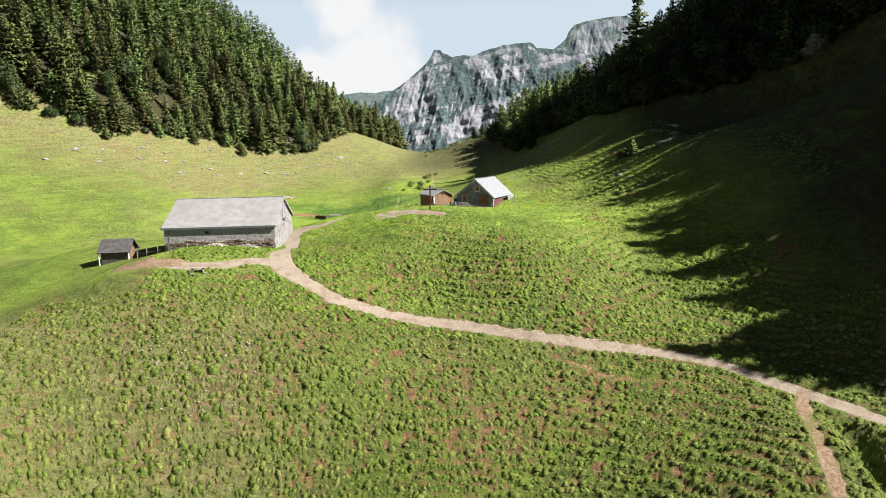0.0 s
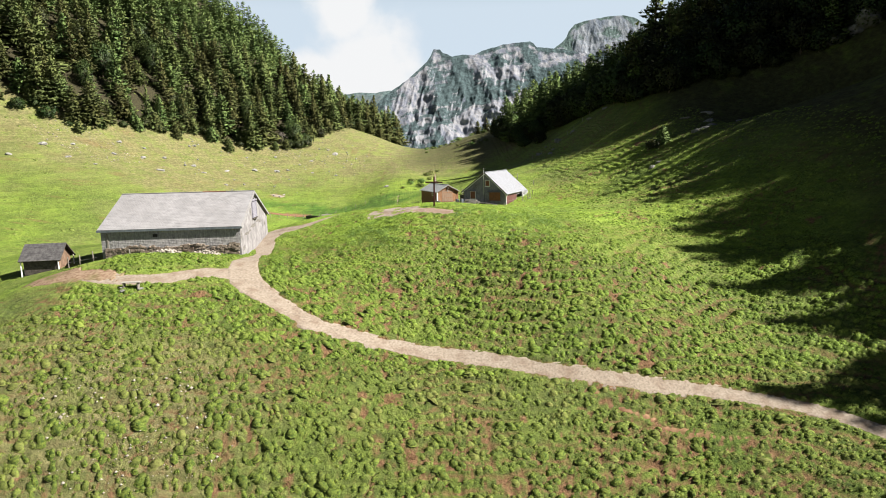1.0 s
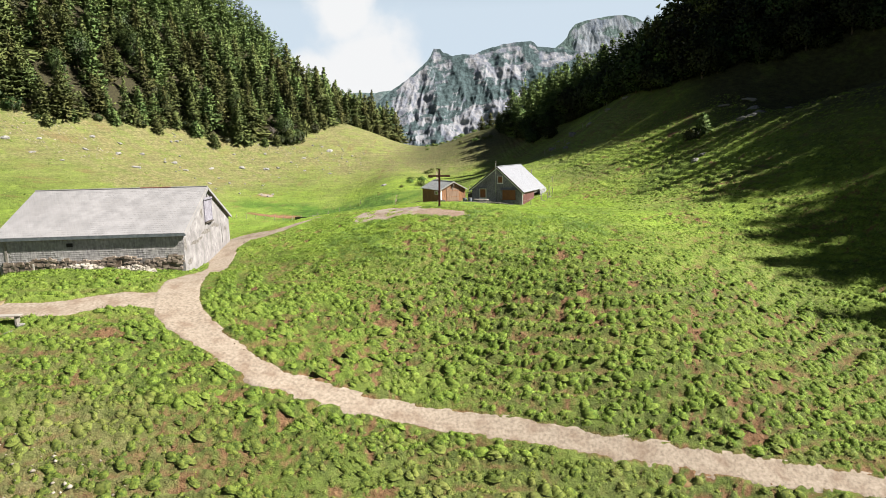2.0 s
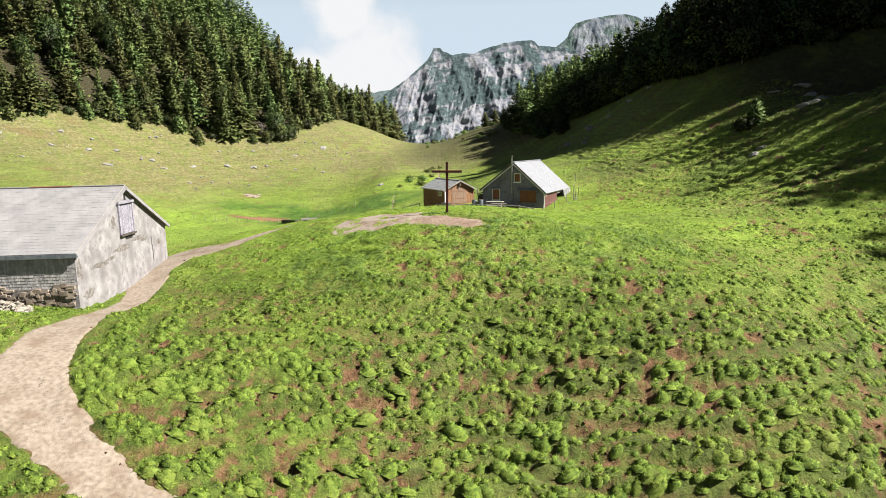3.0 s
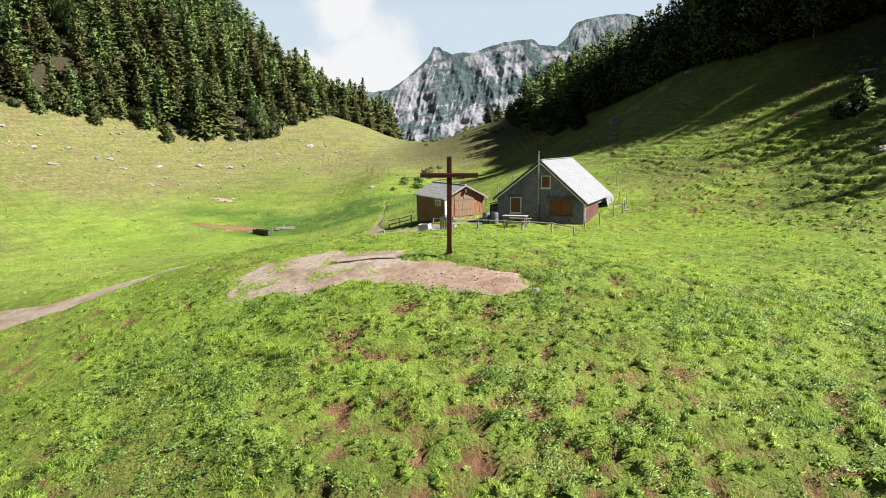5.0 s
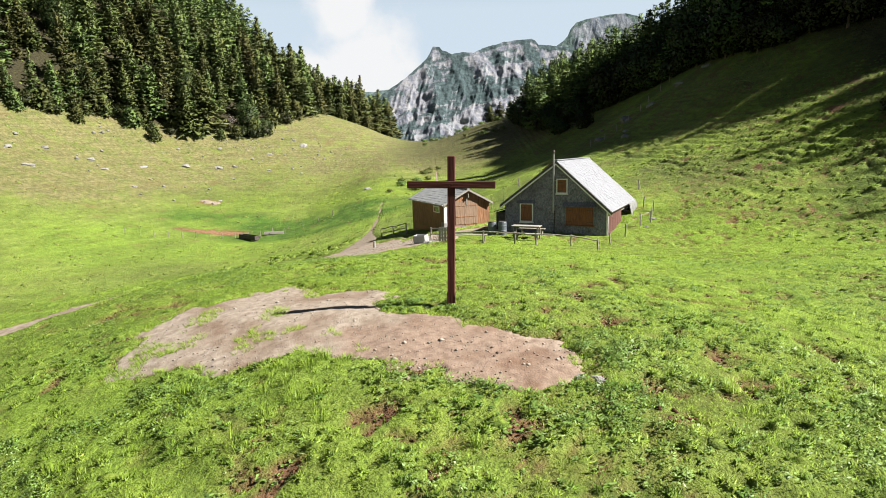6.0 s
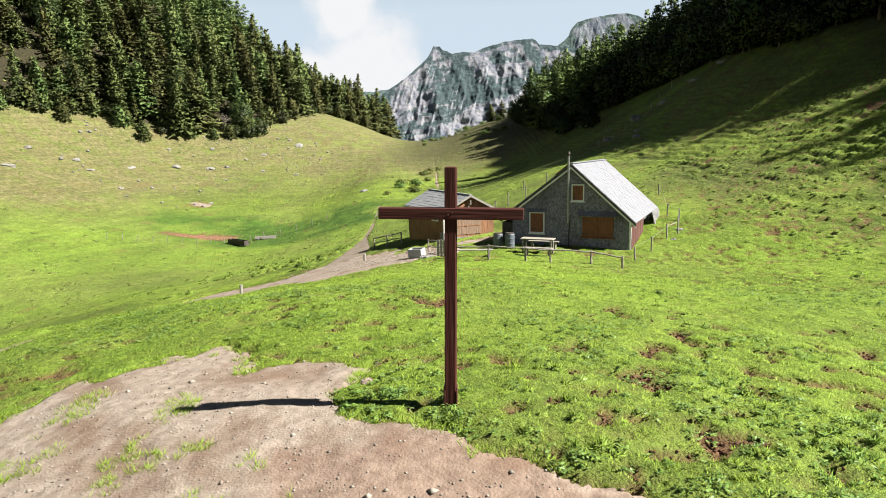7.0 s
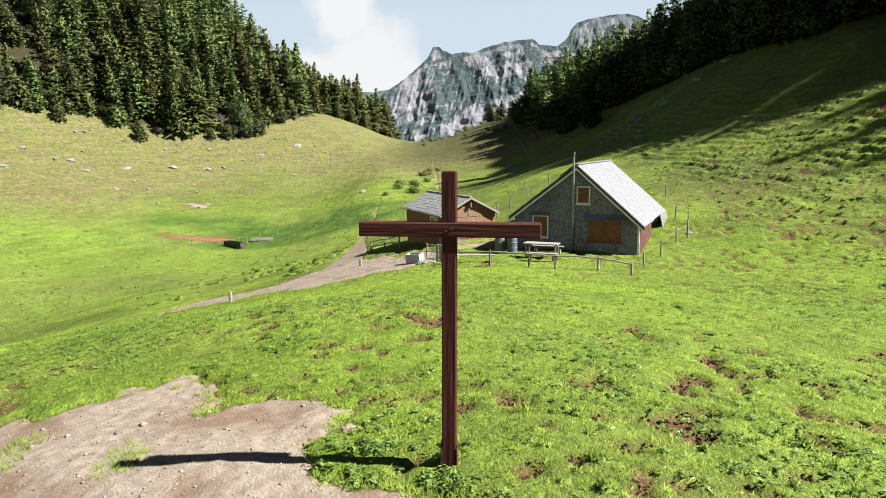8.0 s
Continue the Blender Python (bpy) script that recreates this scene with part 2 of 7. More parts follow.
M = {
    "ground": ground_material(),
    "dirt": mat("trodden_earth", (0.153, 0.122, 0.099), (0.256, 0.217, 0.181), scale=6.0, detail=9.0, rough=0.95, bump=0.45, stain=(0.122, 0.080, 0.056), stain_scale=0.9, stain_amount=0.75, bump_scale=26.0, spec=0.1, low=0.30, high=0.66),
    "path": mat("footpath_earth", (0.130, 0.105, 0.083), (0.224, 0.189, 0.154), scale=6.0, detail=9.0, rough=0.95, bump=0.4, stain=(0.112, 0.076, 0.054), stain_scale=0.9, stain_amount=0.6, bump_scale=26.0, spec=0.1, low=0.30, high=0.66),
    "yard": mat("yard_earth", (0.118, 0.072, 0.046), (0.214, 0.157, 0.112), scale=4.0, detail=8.0, rough=0.95, bump=0.5, stain=(0.070, 0.083, 0.019), stain_scale=0.5, stain_amount=0.7, bump_scale=20.0, spec=0.1),
    "redsoil": mat("red_soil", (0.105, 0.055, 0.031), (0.189, 0.110, 0.068), scale=2.5, rough=0.95, bump=0.7, stain=(0.052, 0.063, 0.016), stain_scale=0.5, spec=0.1),
    "grass": leafy("grass_blades", (0.178, 0.274, 0.031), (0.242, 0.338, 0.050), scale=0.6, island=0.14, trans=0.35),
    "tussock": leafy("tussock_grass", (0.088, 0.160, 0.017), (0.198, 0.275, 0.036), scale=0.8, island=0.25, trans=0.20),
    "slope_grass": leafy("slope_grass", (0.069, 0.104, 0.014), (0.170, 0.212, 0.031), scale=0.8, island=0.28, trans=0.18),
    # tussock bodies coloured dark to stand for the shade among their blades
    "mound": mat("shade_dark_turf", (0.036, 0.064, 0.010), (0.110, 0.150, 0.023), scale=7.0, detail=8.0, rough=0.9, bump=0.7, bump_scale=22.0, stain=(0.132, 0.150, 0.034), stain_scale=0.45, stain_amount=0.5, island=0.16, spec=0.15),
    "dry_mound": mat("valley_turf", (0.060, 0.086, 0.018), (0.128, 0.150, 0.038), scale=2.0, detail=8.0, rough=0.9, bump=0.6, bump_scale=8.0, island=0.2, spec=0.15),
    "slope_mound": mat("slope_turf", (0.028, 0.048, 0.009), (0.096, 0.122, 0.021), scale=6.0, detail=8.0, rough=0.9, bump=0.7, bump_scale=18.0, stain=(0.140, 0.135, 0.046), stain_scale=0.35, stain_amount=0.6, island=0.18, spec=0.15),
    "weed": leafy("weed_leaves", (0.085, 0.158, 0.030), (0.165, 0.250, 0.066), scale=0.7, island=0.30, trans=0.25, rough=0.45),
    "needles": leafy("spruce_needles", (0.048, 0.072, 0.021), (0.100, 0.124, 0.036), scale=0.25, island=0.08, trans=0.12, random_amount=0.40, rough=0.9),
    # leaf green lowered so that the right wood's deep shade is in the colour
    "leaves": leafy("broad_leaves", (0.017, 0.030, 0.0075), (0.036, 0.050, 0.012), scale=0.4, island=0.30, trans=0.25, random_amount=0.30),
    "brush": leafy("brush_leaves", (0.050, 0.090, 0.018), (0.115, 0.165, 0.036), scale=0.6, island=0.30, trans=0.2, random_amount=0.25),
    "twig": mat("bare_twigs", (0.105, 0.089, 0.079), (0.179, 0.152, 0.141), scale=8, rough=0.9),
    "bark": mat("bark", (0.047, 0.034, 0.024), (0.105, 0.079, 0.058), scale=6, rough=0.95, bump=0.6, stretch=(1, 1, 0.25)),
    "clod": mat("torn_soil", (0.035, 0.017, 0.010), (0.083, 0.044, 0.026), scale=14, rough=0.95, bump=0.6, island=0.35, spec=0.1),
    "rock": mat("limestone", (0.089, 0.086, 0.081), (0.179, 0.173, 0.163), scale=1.7, rough=0.9, bump=0.7, stain=(0.105, 0.105, 0.095), stain_scale=1.1, random_amount=0.15),
    "pale_rock": mat("pale_limestone", (0.128, 0.125, 0.120), (0.221, 0.216, 0.208), scale=6, rough=0.9, bump=0.5, stain=(0.179, 0.160, 0.134), stain_scale=3, random_amount=0.12),
    "scar": mat("bare_rubble_wall", (0.077, 0.069, 0.064), (0.160, 0.148, 0.140), scale=5, rough=0.95, bump=0.8, stain=(0.064, 0.051, 0.042), stain_scale=3),
    "rubble": mat("rubble", (0.141, 0.124, 0.102), (0.246, 0.220, 0.189), scale=2.5, rough=0.92, bump=0.6, island=0.25),
    "shingle_grey": mat("weathered_shingle", (0.090, 0.086, 0.106), (0.210, 0.201, 0.238), scale=9, rough=0.9, bump=0.4, stretch=(1.5, 1.5, 1), stain=(0.066, 0.060, 0.072), stain_scale=0.8, island=0.28),
    "barn_board": mat("barn_shingle", (0.150, 0.143, 0.146), (0.262, 0.252, 0.250), scale=4, rough=0.9, bump=0.4, stretch=(2.5, 2.5, 0.5), stain=(0.310, 0.296, 0.286), stain_scale=0.7, stain_amount=0.5, island=0.16),
    "roof_grey": mat("roof_tiles_grey", (0.150, 0.146, 0.152), (0.198, 0.193, 0.200), scale=1.2, rough=0.8, bump=0.1, stain=(0.132, 0.127, 0.130), stain_scale=0.3, stain_amount=0.5, island=0.04),
    "roof_white": mat("roof_sheets_pale", (0.144, 0.150, 0.172), (0.176, 0.183, 0.206), scale=2.5, rough=0.7, bump=0.08, stain=(0.142, 0.147, 0.164), stain_scale=0.5, stain_amount=0.4, island=0.05),
    "roof_cabin": mat("roof_tiles_pale", (0.173, 0.181, 0.194), (0.226, 0.234, 0.241), scale=3, rough=0.7, bump=0.15, stain=(0.136, 0.141, 0.147), island=0.12),
    "roof_dark": mat("roof_dark", (0.029, 0.027, 0.029), (0.063, 0.060, 0.060), scale=3, rough=0.85, bump=0.3, island=0.2),
    "plaster": mat("old_plaster", (0.128, 0.120, 0.124), (0.236, 0.226, 0.230), scale=2.6, detail=9.0, rough=0.95, bump=0.5, stain=(0.098, 0.090, 0.090), stain_scale=1.3, stain_amount=0.7, bump_scale=9.0),
    "stone_wall": mat("plinth_stone", (0.088, 0.066, 0.051), (0.200, 0.164, 0.132), scale=1.8, rough=0.95, bump=0.7, stain=(0.087, 0.053, 0.035), stain_scale=1.2, island=0.25),
    "cabin_wood": mat("larch_boards", (0.112, 0.052, 0.024), (0.224, 0.112, 0.056), scale=4, rough=0.8, bump=0.3, stretch=(5, 5, 0.4), stain=(0.090, 0.045, 0.022), stain_scale=0.9, island=0.22),
    "cabin_door": mat("pale_boards", (0.126, 0.079, 0.052), (0.194, 0.131, 0.092), scale=4, rough=0.8, bump=0.3, stretch=(5, 5, 0.4), stain=(0.157, 0.089, 0.052), island=0.15),
    "shutter": mat("shutter_boards", (0.080, 0.026, 0.010), (0.182, 0.064, 0.026), scale=5, rough=0.7, bump=0.3, stretch=(5, 5, 0.35), stain=(0.074, 0.027, 0.012), stain_scale=1.6, island=0.18),
    "red_board": mat("red_boards", (0.045, 0.015, 0.013), (0.079, 0.027, 0.022), scale=4, rough=0.8, bump=0.3, stretch=(5, 5, 0.4), stain=(0.100, 0.058, 0.050), island=0.15),
    "cross_wood": mat("stained_beam", (0.034, 0.0095, 0.0075), (0.058, 0.0175, 0.0140), scale=4, rough=0.75, bump=0.25, stretch=(5, 5, 0.35), stain=(0.050, 0.017, 0.013), stain_scale=2.0, stain_amount=0.6, spec=0.15),
    "cross_arm": mat("stained_arm", (0.034, 0.0095, 0.0075), (0.058, 0.0175, 0.0140), scale=4, rough=0.75, bump=0.25, stretch=(0.35, 5, 5), stain=(0.050, 0.017, 0.013), stain_scale=2.0, stain_amount=0.6, spec=0.15),
    "old_wood": mat("silvered_wood", (0.126, 0.113, 0.097), (0.241, 0.220, 0.194), scale=6, rough=0.9, bump=0.4, stretch=(3, 3, 0.8), random_amount=0.2),
    "pale_wood": mat("pale_planks", (0.168, 0.152, 0.134), (0.252, 0.236, 0.215), scale=5, rough=0.85, bump=0.3, stretch=(0.6, 5, 5)),
    "dark_wood": mat("wet_dark_wood", (0.024, 0.020, 0.017), (0.063, 0.052, 0.045), scale=5, rough=0.8, bump=0.4),
    "white_trim": mat("white_paint", (0.56, 0.55, 0.54), (0.68, 0.67, 0.66), scale=5, rough=0.6, bump=0.1, stain=(0.48, 0.46, 0.43), stain_scale=2.5, stain_amount=0.5),
    "iron": mat("rusty_iron", (0.052, 0.021, 0.013), (0.100, 0.045, 0.026), scale=9, rough=0.75, bump=0.3, metal=0.3),
    "rust_tile": mat("rusty_ridge", (0.126, 0.055, 0.039), (0.189, 0.095, 0.068), scale=4, rough=0.85, bump=0.3),
    "zinc": mat("zinc_pipe", (0.220, 0.226, 0.226), (0.305, 0.305, 0.299), scale=5, rough=0.45, bump=0.08, metal=0.7),
    "gutter": mat("gutter_metal", (0.084, 0.100, 0.115), (0.141, 0.157, 0.173), scale=4, rough=0.5, bump=0.1, metal=0.4),
    "drum": mat("drum_plastic", (0.068, 0.081, 0.100), (0.110, 0.126, 0.147), scale=2, rough=0.5, bump=0.05),
    "black": mat("dark_opening", (0.00656, 0.00656, 0.00656), (0.0164, 0.0148, 0.0131), scale=2, rough=0.9, bump=0),
    "glass": mat("window_glass", (0.0123, 0.0139, 0.0164), (0.0246, 0.0271, 0.0295), scale=1, rough=0.08, bump=0, spec=0.6),
    "sheet": mat("pale_tarp", (0.241, 0.246, 0.252), (0.305, 0.305, 0.310), scale=2.5, rough=0.6, bump=0.2),
}


def redden(m, colour):
    """Mixes a redder earth in where the mesh says so."""
    nt = m.node_tree
    p = nt.nodes["Principled BSDF"]
    before = p.inputs["Base Color"].links[0].from_socket
    att = nt.nodes.new("ShaderNodeAttribute")
    att.attribute_name = "red"
    mul = nt.nodes.new("ShaderNodeMixRGB")
    mul.blend_type = "MULTIPLY"
    mul.inputs[2].default_value = (*colour, 1)
    nt.links.new(att.outputs["Fac"], mul.inputs[0])
    nt.links.new(before, mul.inputs[1])
    nt.links.new(mul.outputs[0], p.inputs["Base Color"])


redden(M["dirt"], (0.82, 0.72, 0.68))


def mountain_material(name, rock_a, rock_b, green, dark_rock):
    """Limestone walls with ledges of scrub and wood where it is less steep."""
    m = bpy.data.materials.new(name)
    m.use_nodes = True
    nt = m.node_tree
    p = nt.nodes["Principled BSDF"]
    p.inputs["Roughness"].default_value = 1.0
    p.inputs["Specular IOR Level"].default_value = 0.0
    tc = nt.nodes.new("ShaderNodeTexCoord")
    mp = nt.nodes.new("ShaderNodeMapping")
    mp.inputs["Scale"].default_value = (1, 1, 0.35)
    nt.links.new(tc.outputs["Object"], mp.inputs["Vector"])

    def noise_at(scale, vec, detail=9.0, rough=0.62):
        n = nt.nodes.new("ShaderNodeTexNoise")
        n.inputs["Scale"].default_value, n.inputs["Detail"].default_value, n.inputs["Roughness"].default_value = scale, detail, rough
        nt.links.new(vec, n.inputs["Vector"])
        return n.outputs["Fac"]

    def span(v, lo, hi):
        r = nt.nodes.new("ShaderNodeMapRange")
        r.inputs["From Min"].default_value, r.inputs["From Max"].default_value = lo, hi
        nt.links.new(v, r.inputs["Value"])
        return r.outputs[0]

    def blend(f, a, b):
        x = nt.nodes.new("ShaderNodeMixRGB")
        for i, v in enumerate((f, a, b)):
            if isinstance(v, tuple):
                x.inputs[i].default_value = (*v, 1)
            else:
                nt.links.new(v, x.inputs[i])
        return x.outputs[0]

    rock = blend(span(noise_at(0.045, mp.outputs[0], 10.0, 0.68), 0.40, 0.60), rock_a, rock_b)
    rock = blend(span(noise_at(0.014, mp.outputs[0], 10.0, 0.66), 0.54, 0.66), rock, dark_rock)
    scrub = blend(span(noise_at(0.06, tc.outputs["Object"]), 0.4, 0.6), green, tuple(c * 1.9 for c in green))
    geo = nt.nodes.new("ShaderNodeNewGeometry")
    up = nt.nodes.new("ShaderNodeSeparateXYZ")
    nt.links.new(geo.outputs["True Normal"], up.inputs[0])
    att = nt.nodes.new("ShaderNodeAttribute")
    att.attribute_name = "wooded"
    add = nt.nodes.new("ShaderNodeMath")
    add.operation = "ADD"
    nt.links.new(att.outputs["Fac"], add.inputs[0])
    nt.links.new(noise_at(0.02, mp.outputs[0]), add.inputs[1])
    add2 = nt.nodes.new("ShaderNodeMath")
    add2.operation = "MULTIPLY_ADD"
    nt.links.new(up.outputs["Z"], add2.inputs[0])
    add2.inputs[1].default_value = 0.45
    nt.links.new(add.outputs[0], add2.inputs[2])
    nt.links.new(blend(span(add2.outputs[0], 0.86, 0.98), rock, scrub), p.inputs["Base Color"])
    bn = nt.nodes.new("ShaderNodeBump")
    bn.inputs["Strength"].default_value, bn.inputs["Distance"].default_value = 0.8, 12.0
    nt.links.new(noise_at(0.05, mp.outputs[0], 10.0, 0.7), bn.inputs["Height"])
    nt.links.new(bn.outputs[0], p.inputs["Normal"])
    return m


# ---- builders ----
rng = np.random.default_rng(7)


def mesh_of(name, verts, faces, material, smooth=False, normals=None):
    """A mesh from arrays: vertices (n, 3) and faces (m, k), all faces with k corners; normals: how thin leaves round off to one another."""
    verts, faces = np.asarray(verts, np.float32), np.asarray(faces, np.int32)
    if normals is not None:
        normals = np.asarray(normals, np.float32)
        normals /= np.linalg.norm(normals, axis=1)[:, None] + 1e-9
        a, b, c = (verts[faces[:, i]] for i in (0, 1, 2))
        wrong = (np.cross(b - a, c - a) * normals[faces[:, 0]]).sum(1) < 0
        faces = np.where(wrong[:, None], faces[:, ::-1], faces)
    me = bpy.data.meshes.new(name)
    me.vertices.add(len(verts))
    me.vertices.foreach_set("co", verts.ravel())
    k = faces.shape[1]
    me.loops.add(faces.size)
    me.loops.foreach_set("vertex_index", faces.ravel())
    me.polygons.add(len(faces))
    me.polygons.foreach_set("loop_start", np.arange(0, faces.size, k, dtype=np.int32))
    me.polygons.foreach_set("loop_total", np.full(len(faces), k, np.int32))
    if smooth:
        me.polygons.foreach_set("use_smooth", np.ones(len(faces), bool))
    me.update(calc_edges=True)
    if normals is not None:
        me.normals_split_custom_set_from_vertices([tuple(n) for n in normals.tolist()])
    me.materials.append(material)
    return me


def part(name, bm, material, parent=None, label="", smooth=False):
    """Links a bmesh as one mesh object under a thing or a part."""
    me = bpy.data.meshes.new(name)
    bmesh.ops.recalc_face_normals(bm, faces=bm.faces)
    bm.to_mesh(me)
    bm.free()
    me.materials.append(material)
    if smooth:
        me.polygons.foreach_set("use_smooth", np.ones(len(me.polygons), bool))
    ob = new(name, me)
    if parent:
        ob.parent = parent
    if label:
        tagged(ob, label)
    return ob


def thing(name, m, label, category, group=""):
    """An Empty at the base of a thing, to carry its parts."""
    ob = new(name)
    ob.empty_display_size = 0.3
    ob.matrix_world = m
    return tagged(ob, label, category, group)


def box(bm, x0, x1, y0, y1, z0, z1, m=None):
    vs = [bm.verts.new((x, y, z)) for x in (x0, x1) for y in (y0, y1) for z in (z0, z1)]
    for f in ((0, 1, 3, 2), (4, 6, 7, 5), (0, 4, 5, 1), (2, 3, 7, 6), (0, 2, 6, 4), (1, 5, 7, 3)):
        bm.faces.new([vs[i] for i in f])
    if m:
        bmesh.ops.transform(bm, matrix=m, verts=vs)
    return vs


def boxes(*items, bevel=0.0):
    bm = bmesh.new()
    for it in items:
        box(bm, *it)
    if bevel:
        bmesh.ops.bevel(bm, geom=bm.edges[:], offset=bevel, segments=1, affect="EDGES")
    return bm


def pole(bm, a, b, r0, r1=None, sides=8, wobble=0.0, steps=1):
    """A round pole between two points, a little crooked if wanted."""
    a, b = Vector(a), Vector(b)
    r1 = r0 if r1 is None else r1
    q = (b - a).to_track_quat("Z", "Y").to_matrix()
    rings = []
    for i in range(steps + 1):
        s = i / steps
        c = a.lerp(b, s)
        if wobble and 0 < i < steps:
            c = c + Vector((random.uniform(-1, 1), random.uniform(-1, 1), random.uniform(-1, 1))) * wobble
        r = r0 + (r1 - r0) * s
        rings.append([bm.verts.new(c + q @ Vector((math.cos(2 * math.pi * k / sides) * r, math.sin(2 * math.pi * k / sides) * r, 0))) for k in range(sides)])
    for lo, hi in zip(rings, rings[1:]):
        for k in range(sides):
            bm.faces.new((lo[k], lo[(k + 1) % sides], hi[(k + 1) % sides], hi[k]))
    bm.faces.new(rings[0][::-1])
    bm.faces.new(rings[-1])
    return bm


def hash2(i, j, seed):
    h = (i.astype(np.int64) * 374761393 + j.astype(np.int64) * 668265263 + seed * 1442695041) & 0xFFFFFFFF
    h = ((h ^ (h >> 13)) * 1274126177) & 0xFFFFFFFF
    return ((h ^ (h >> 16)) & 0xFFFFFF) / 0xFFFFFF


def vnoise(x, y, scale, seed=0, octaves=1):
    """Value noise in 0..1 on arrays."""
    x, y = np.asarray(x, float), np.asarray(y, float)
    out, amp, total = np.zeros_like(x), 1.0, 0.0
    for o in range(octaves):
        u, v = x / scale * 2 ** o, y / scale * 2 ** o
        i, j = np.floor(u), np.floor(v)
        a, b = u - i, v - j
        a, b = a * a * (3 - 2 * a), b * b * (3 - 2 * b)
        s = seed + 17 * o
        out += amp * ((hash2(i, j, s) * (1 - a) + hash2(i + 1, j, s) * a) * (1 - b) + (hash2(i, j + 1, s) * (1 - a) + hash2(i + 1, j + 1, s) * a) * b)
        total += amp
        amp *= 0.5
    return out / total


def cells(x, y, size, seed=0):
    """Rounded hummocks: 1 at the middle of each jittered cell, 0 at its border, and the cell's own random height."""
    x, y = np.asarray(x, float) / size, np.asarray(y, float) / size
    i0, j0 = np.floor(x), np.floor(y)
    best, own = np.full(x.shape, 9.0), np.zeros(x.shape)
    second = np.full(x.shape, 9.0)
    for di in (-1, 0, 1):
        for dj in (-1, 0, 1):
            i, j = i0 + di, j0 + dj
            d = (x - i - hash2(i, j, seed)) ** 2 + (y - j - hash2(i, j, seed + 5)) ** 2
            near = d < best
            second = np.where(near, best, np.minimum(second, d))
            own = np.where(near, hash2(i, j, seed + 9), own)
            best = np.where(near, d, best)
    edge = np.sqrt(second) - np.sqrt(best)
    e = np.clip(edge * 1.6, 0, 1)
    return np.sqrt(1 - (1 - e) ** 2), own


def step(a, b, v):
    t = np.clip((np.asarray(v, float) - a) / (b - a), 0, 1)
    return t * t * (3 - 2 * t)

# ---- the land ----
# Cross-sections of the valley: heights at the stations ACROSS, from the near slope to the pass.
ACROSS = np.array((-130, -85, -50, -30, -16, -2, 12, 26, 45, 75, 120), float)
ALONG, HEIGHTS = [], []


def section(y, *heights):
    ALONG.append(float(y))
    HEIGHTS.append(heights)


section(42, 1.7, -16.6, -9.1, -26.1, -30.2, -25.8, -22.6, -16.4, -13.9, 16.9, 45)
section(56, 0.5, -11, -7.9, -8.6, -10.3, -12.9, -13.4, -12.3, -8.3, 15.2, 54)
section(68, -1.1, -9, -8.3, -2.8, -4.2, -6.3, -5.1, -7.5, -0.7, 12, 60)
section(80, -1.5, -11.2, -5.7, -3.9, -3.6, -1.1, -1.8, -4, 3.2, 15.9, 59.9)
section(92, -1.1, -11.4, -4.9, -4.5, -1.6, -0.2, -1.2, -0.4, 7.1, 21.2, 56.1)
section(110, 1.5, -10.4, -7.3, -7.7, -4.7, -2.4, -2.7, -0.7, 8.8, 20.4, 60)
section(128, 2.7, -10, -13.2, -8.7, -6.3, -3.2, -1.2, 1.5, 9.1, 11.8, 68.7)
section(160, 6.7, -0.7, -10.8, -11.2, -8.6, -4.6, 0.2, 4.7, 17.6, 33.4, 76.9)
section(215, 42.5, 8.5, -4.6, -6.5, -3.2, -3.5, -1.3, 5, 16.9, 38, 79)
section(280, 65.3, 34.9, 18.2, 11.3, 6.4, 6.4, 11.2, 14.8, 22.7, 33.4, 74)
section(350, 91.3, 53.7, 19.3, 11.0, 7.6, 6.6, 10.5, 15.5, 22.0, 34, 62)


def cubic(stations, x):
    """Weights of a smooth cubic through uneven stations."""
    s = np.asarray(stations, float)
    n = len(s)
    x = np.clip(x, s[0], s[-1])
    k = np.clip(np.searchsorted(s, x) - 1, 0, n - 2)
    slope = np.zeros((n, n))
    for i in range(n):
        if i == 0:
            slope[0, 0], slope[0, 1] = -1 / (s[1] - s[0]), 1 / (s[1] - s[0])
        elif i == n - 1:
            slope[i, i], slope[i, i - 1] = 1 / (s[i] - s[i - 1]), -1 / (s[i] - s[i - 1])
        else:
            a, b = s[i] - s[i - 1], s[i + 1] - s[i]
            slope[i, i - 1], slope[i, i + 1] = -b / a / (a + b), a / b / (a + b)
            slope[i, i] = -(slope[i, i - 1] + slope[i, i + 1])
    h = s[k + 1] - s[k]
    t = (x - s[k]) / h
    eye = np.eye(n)
    return ((2 * t ** 3 - 3 * t ** 2 + 1)[:, None] * eye[k] + (3 * t ** 2 - 2 * t ** 3)[:, None] * eye[k + 1]
            + ((t ** 3 - 2 * t ** 2 + t) * h)[:, None] * slope[k] + ((t ** 3 - t ** 2) * h)[:, None] * slope[k + 1])


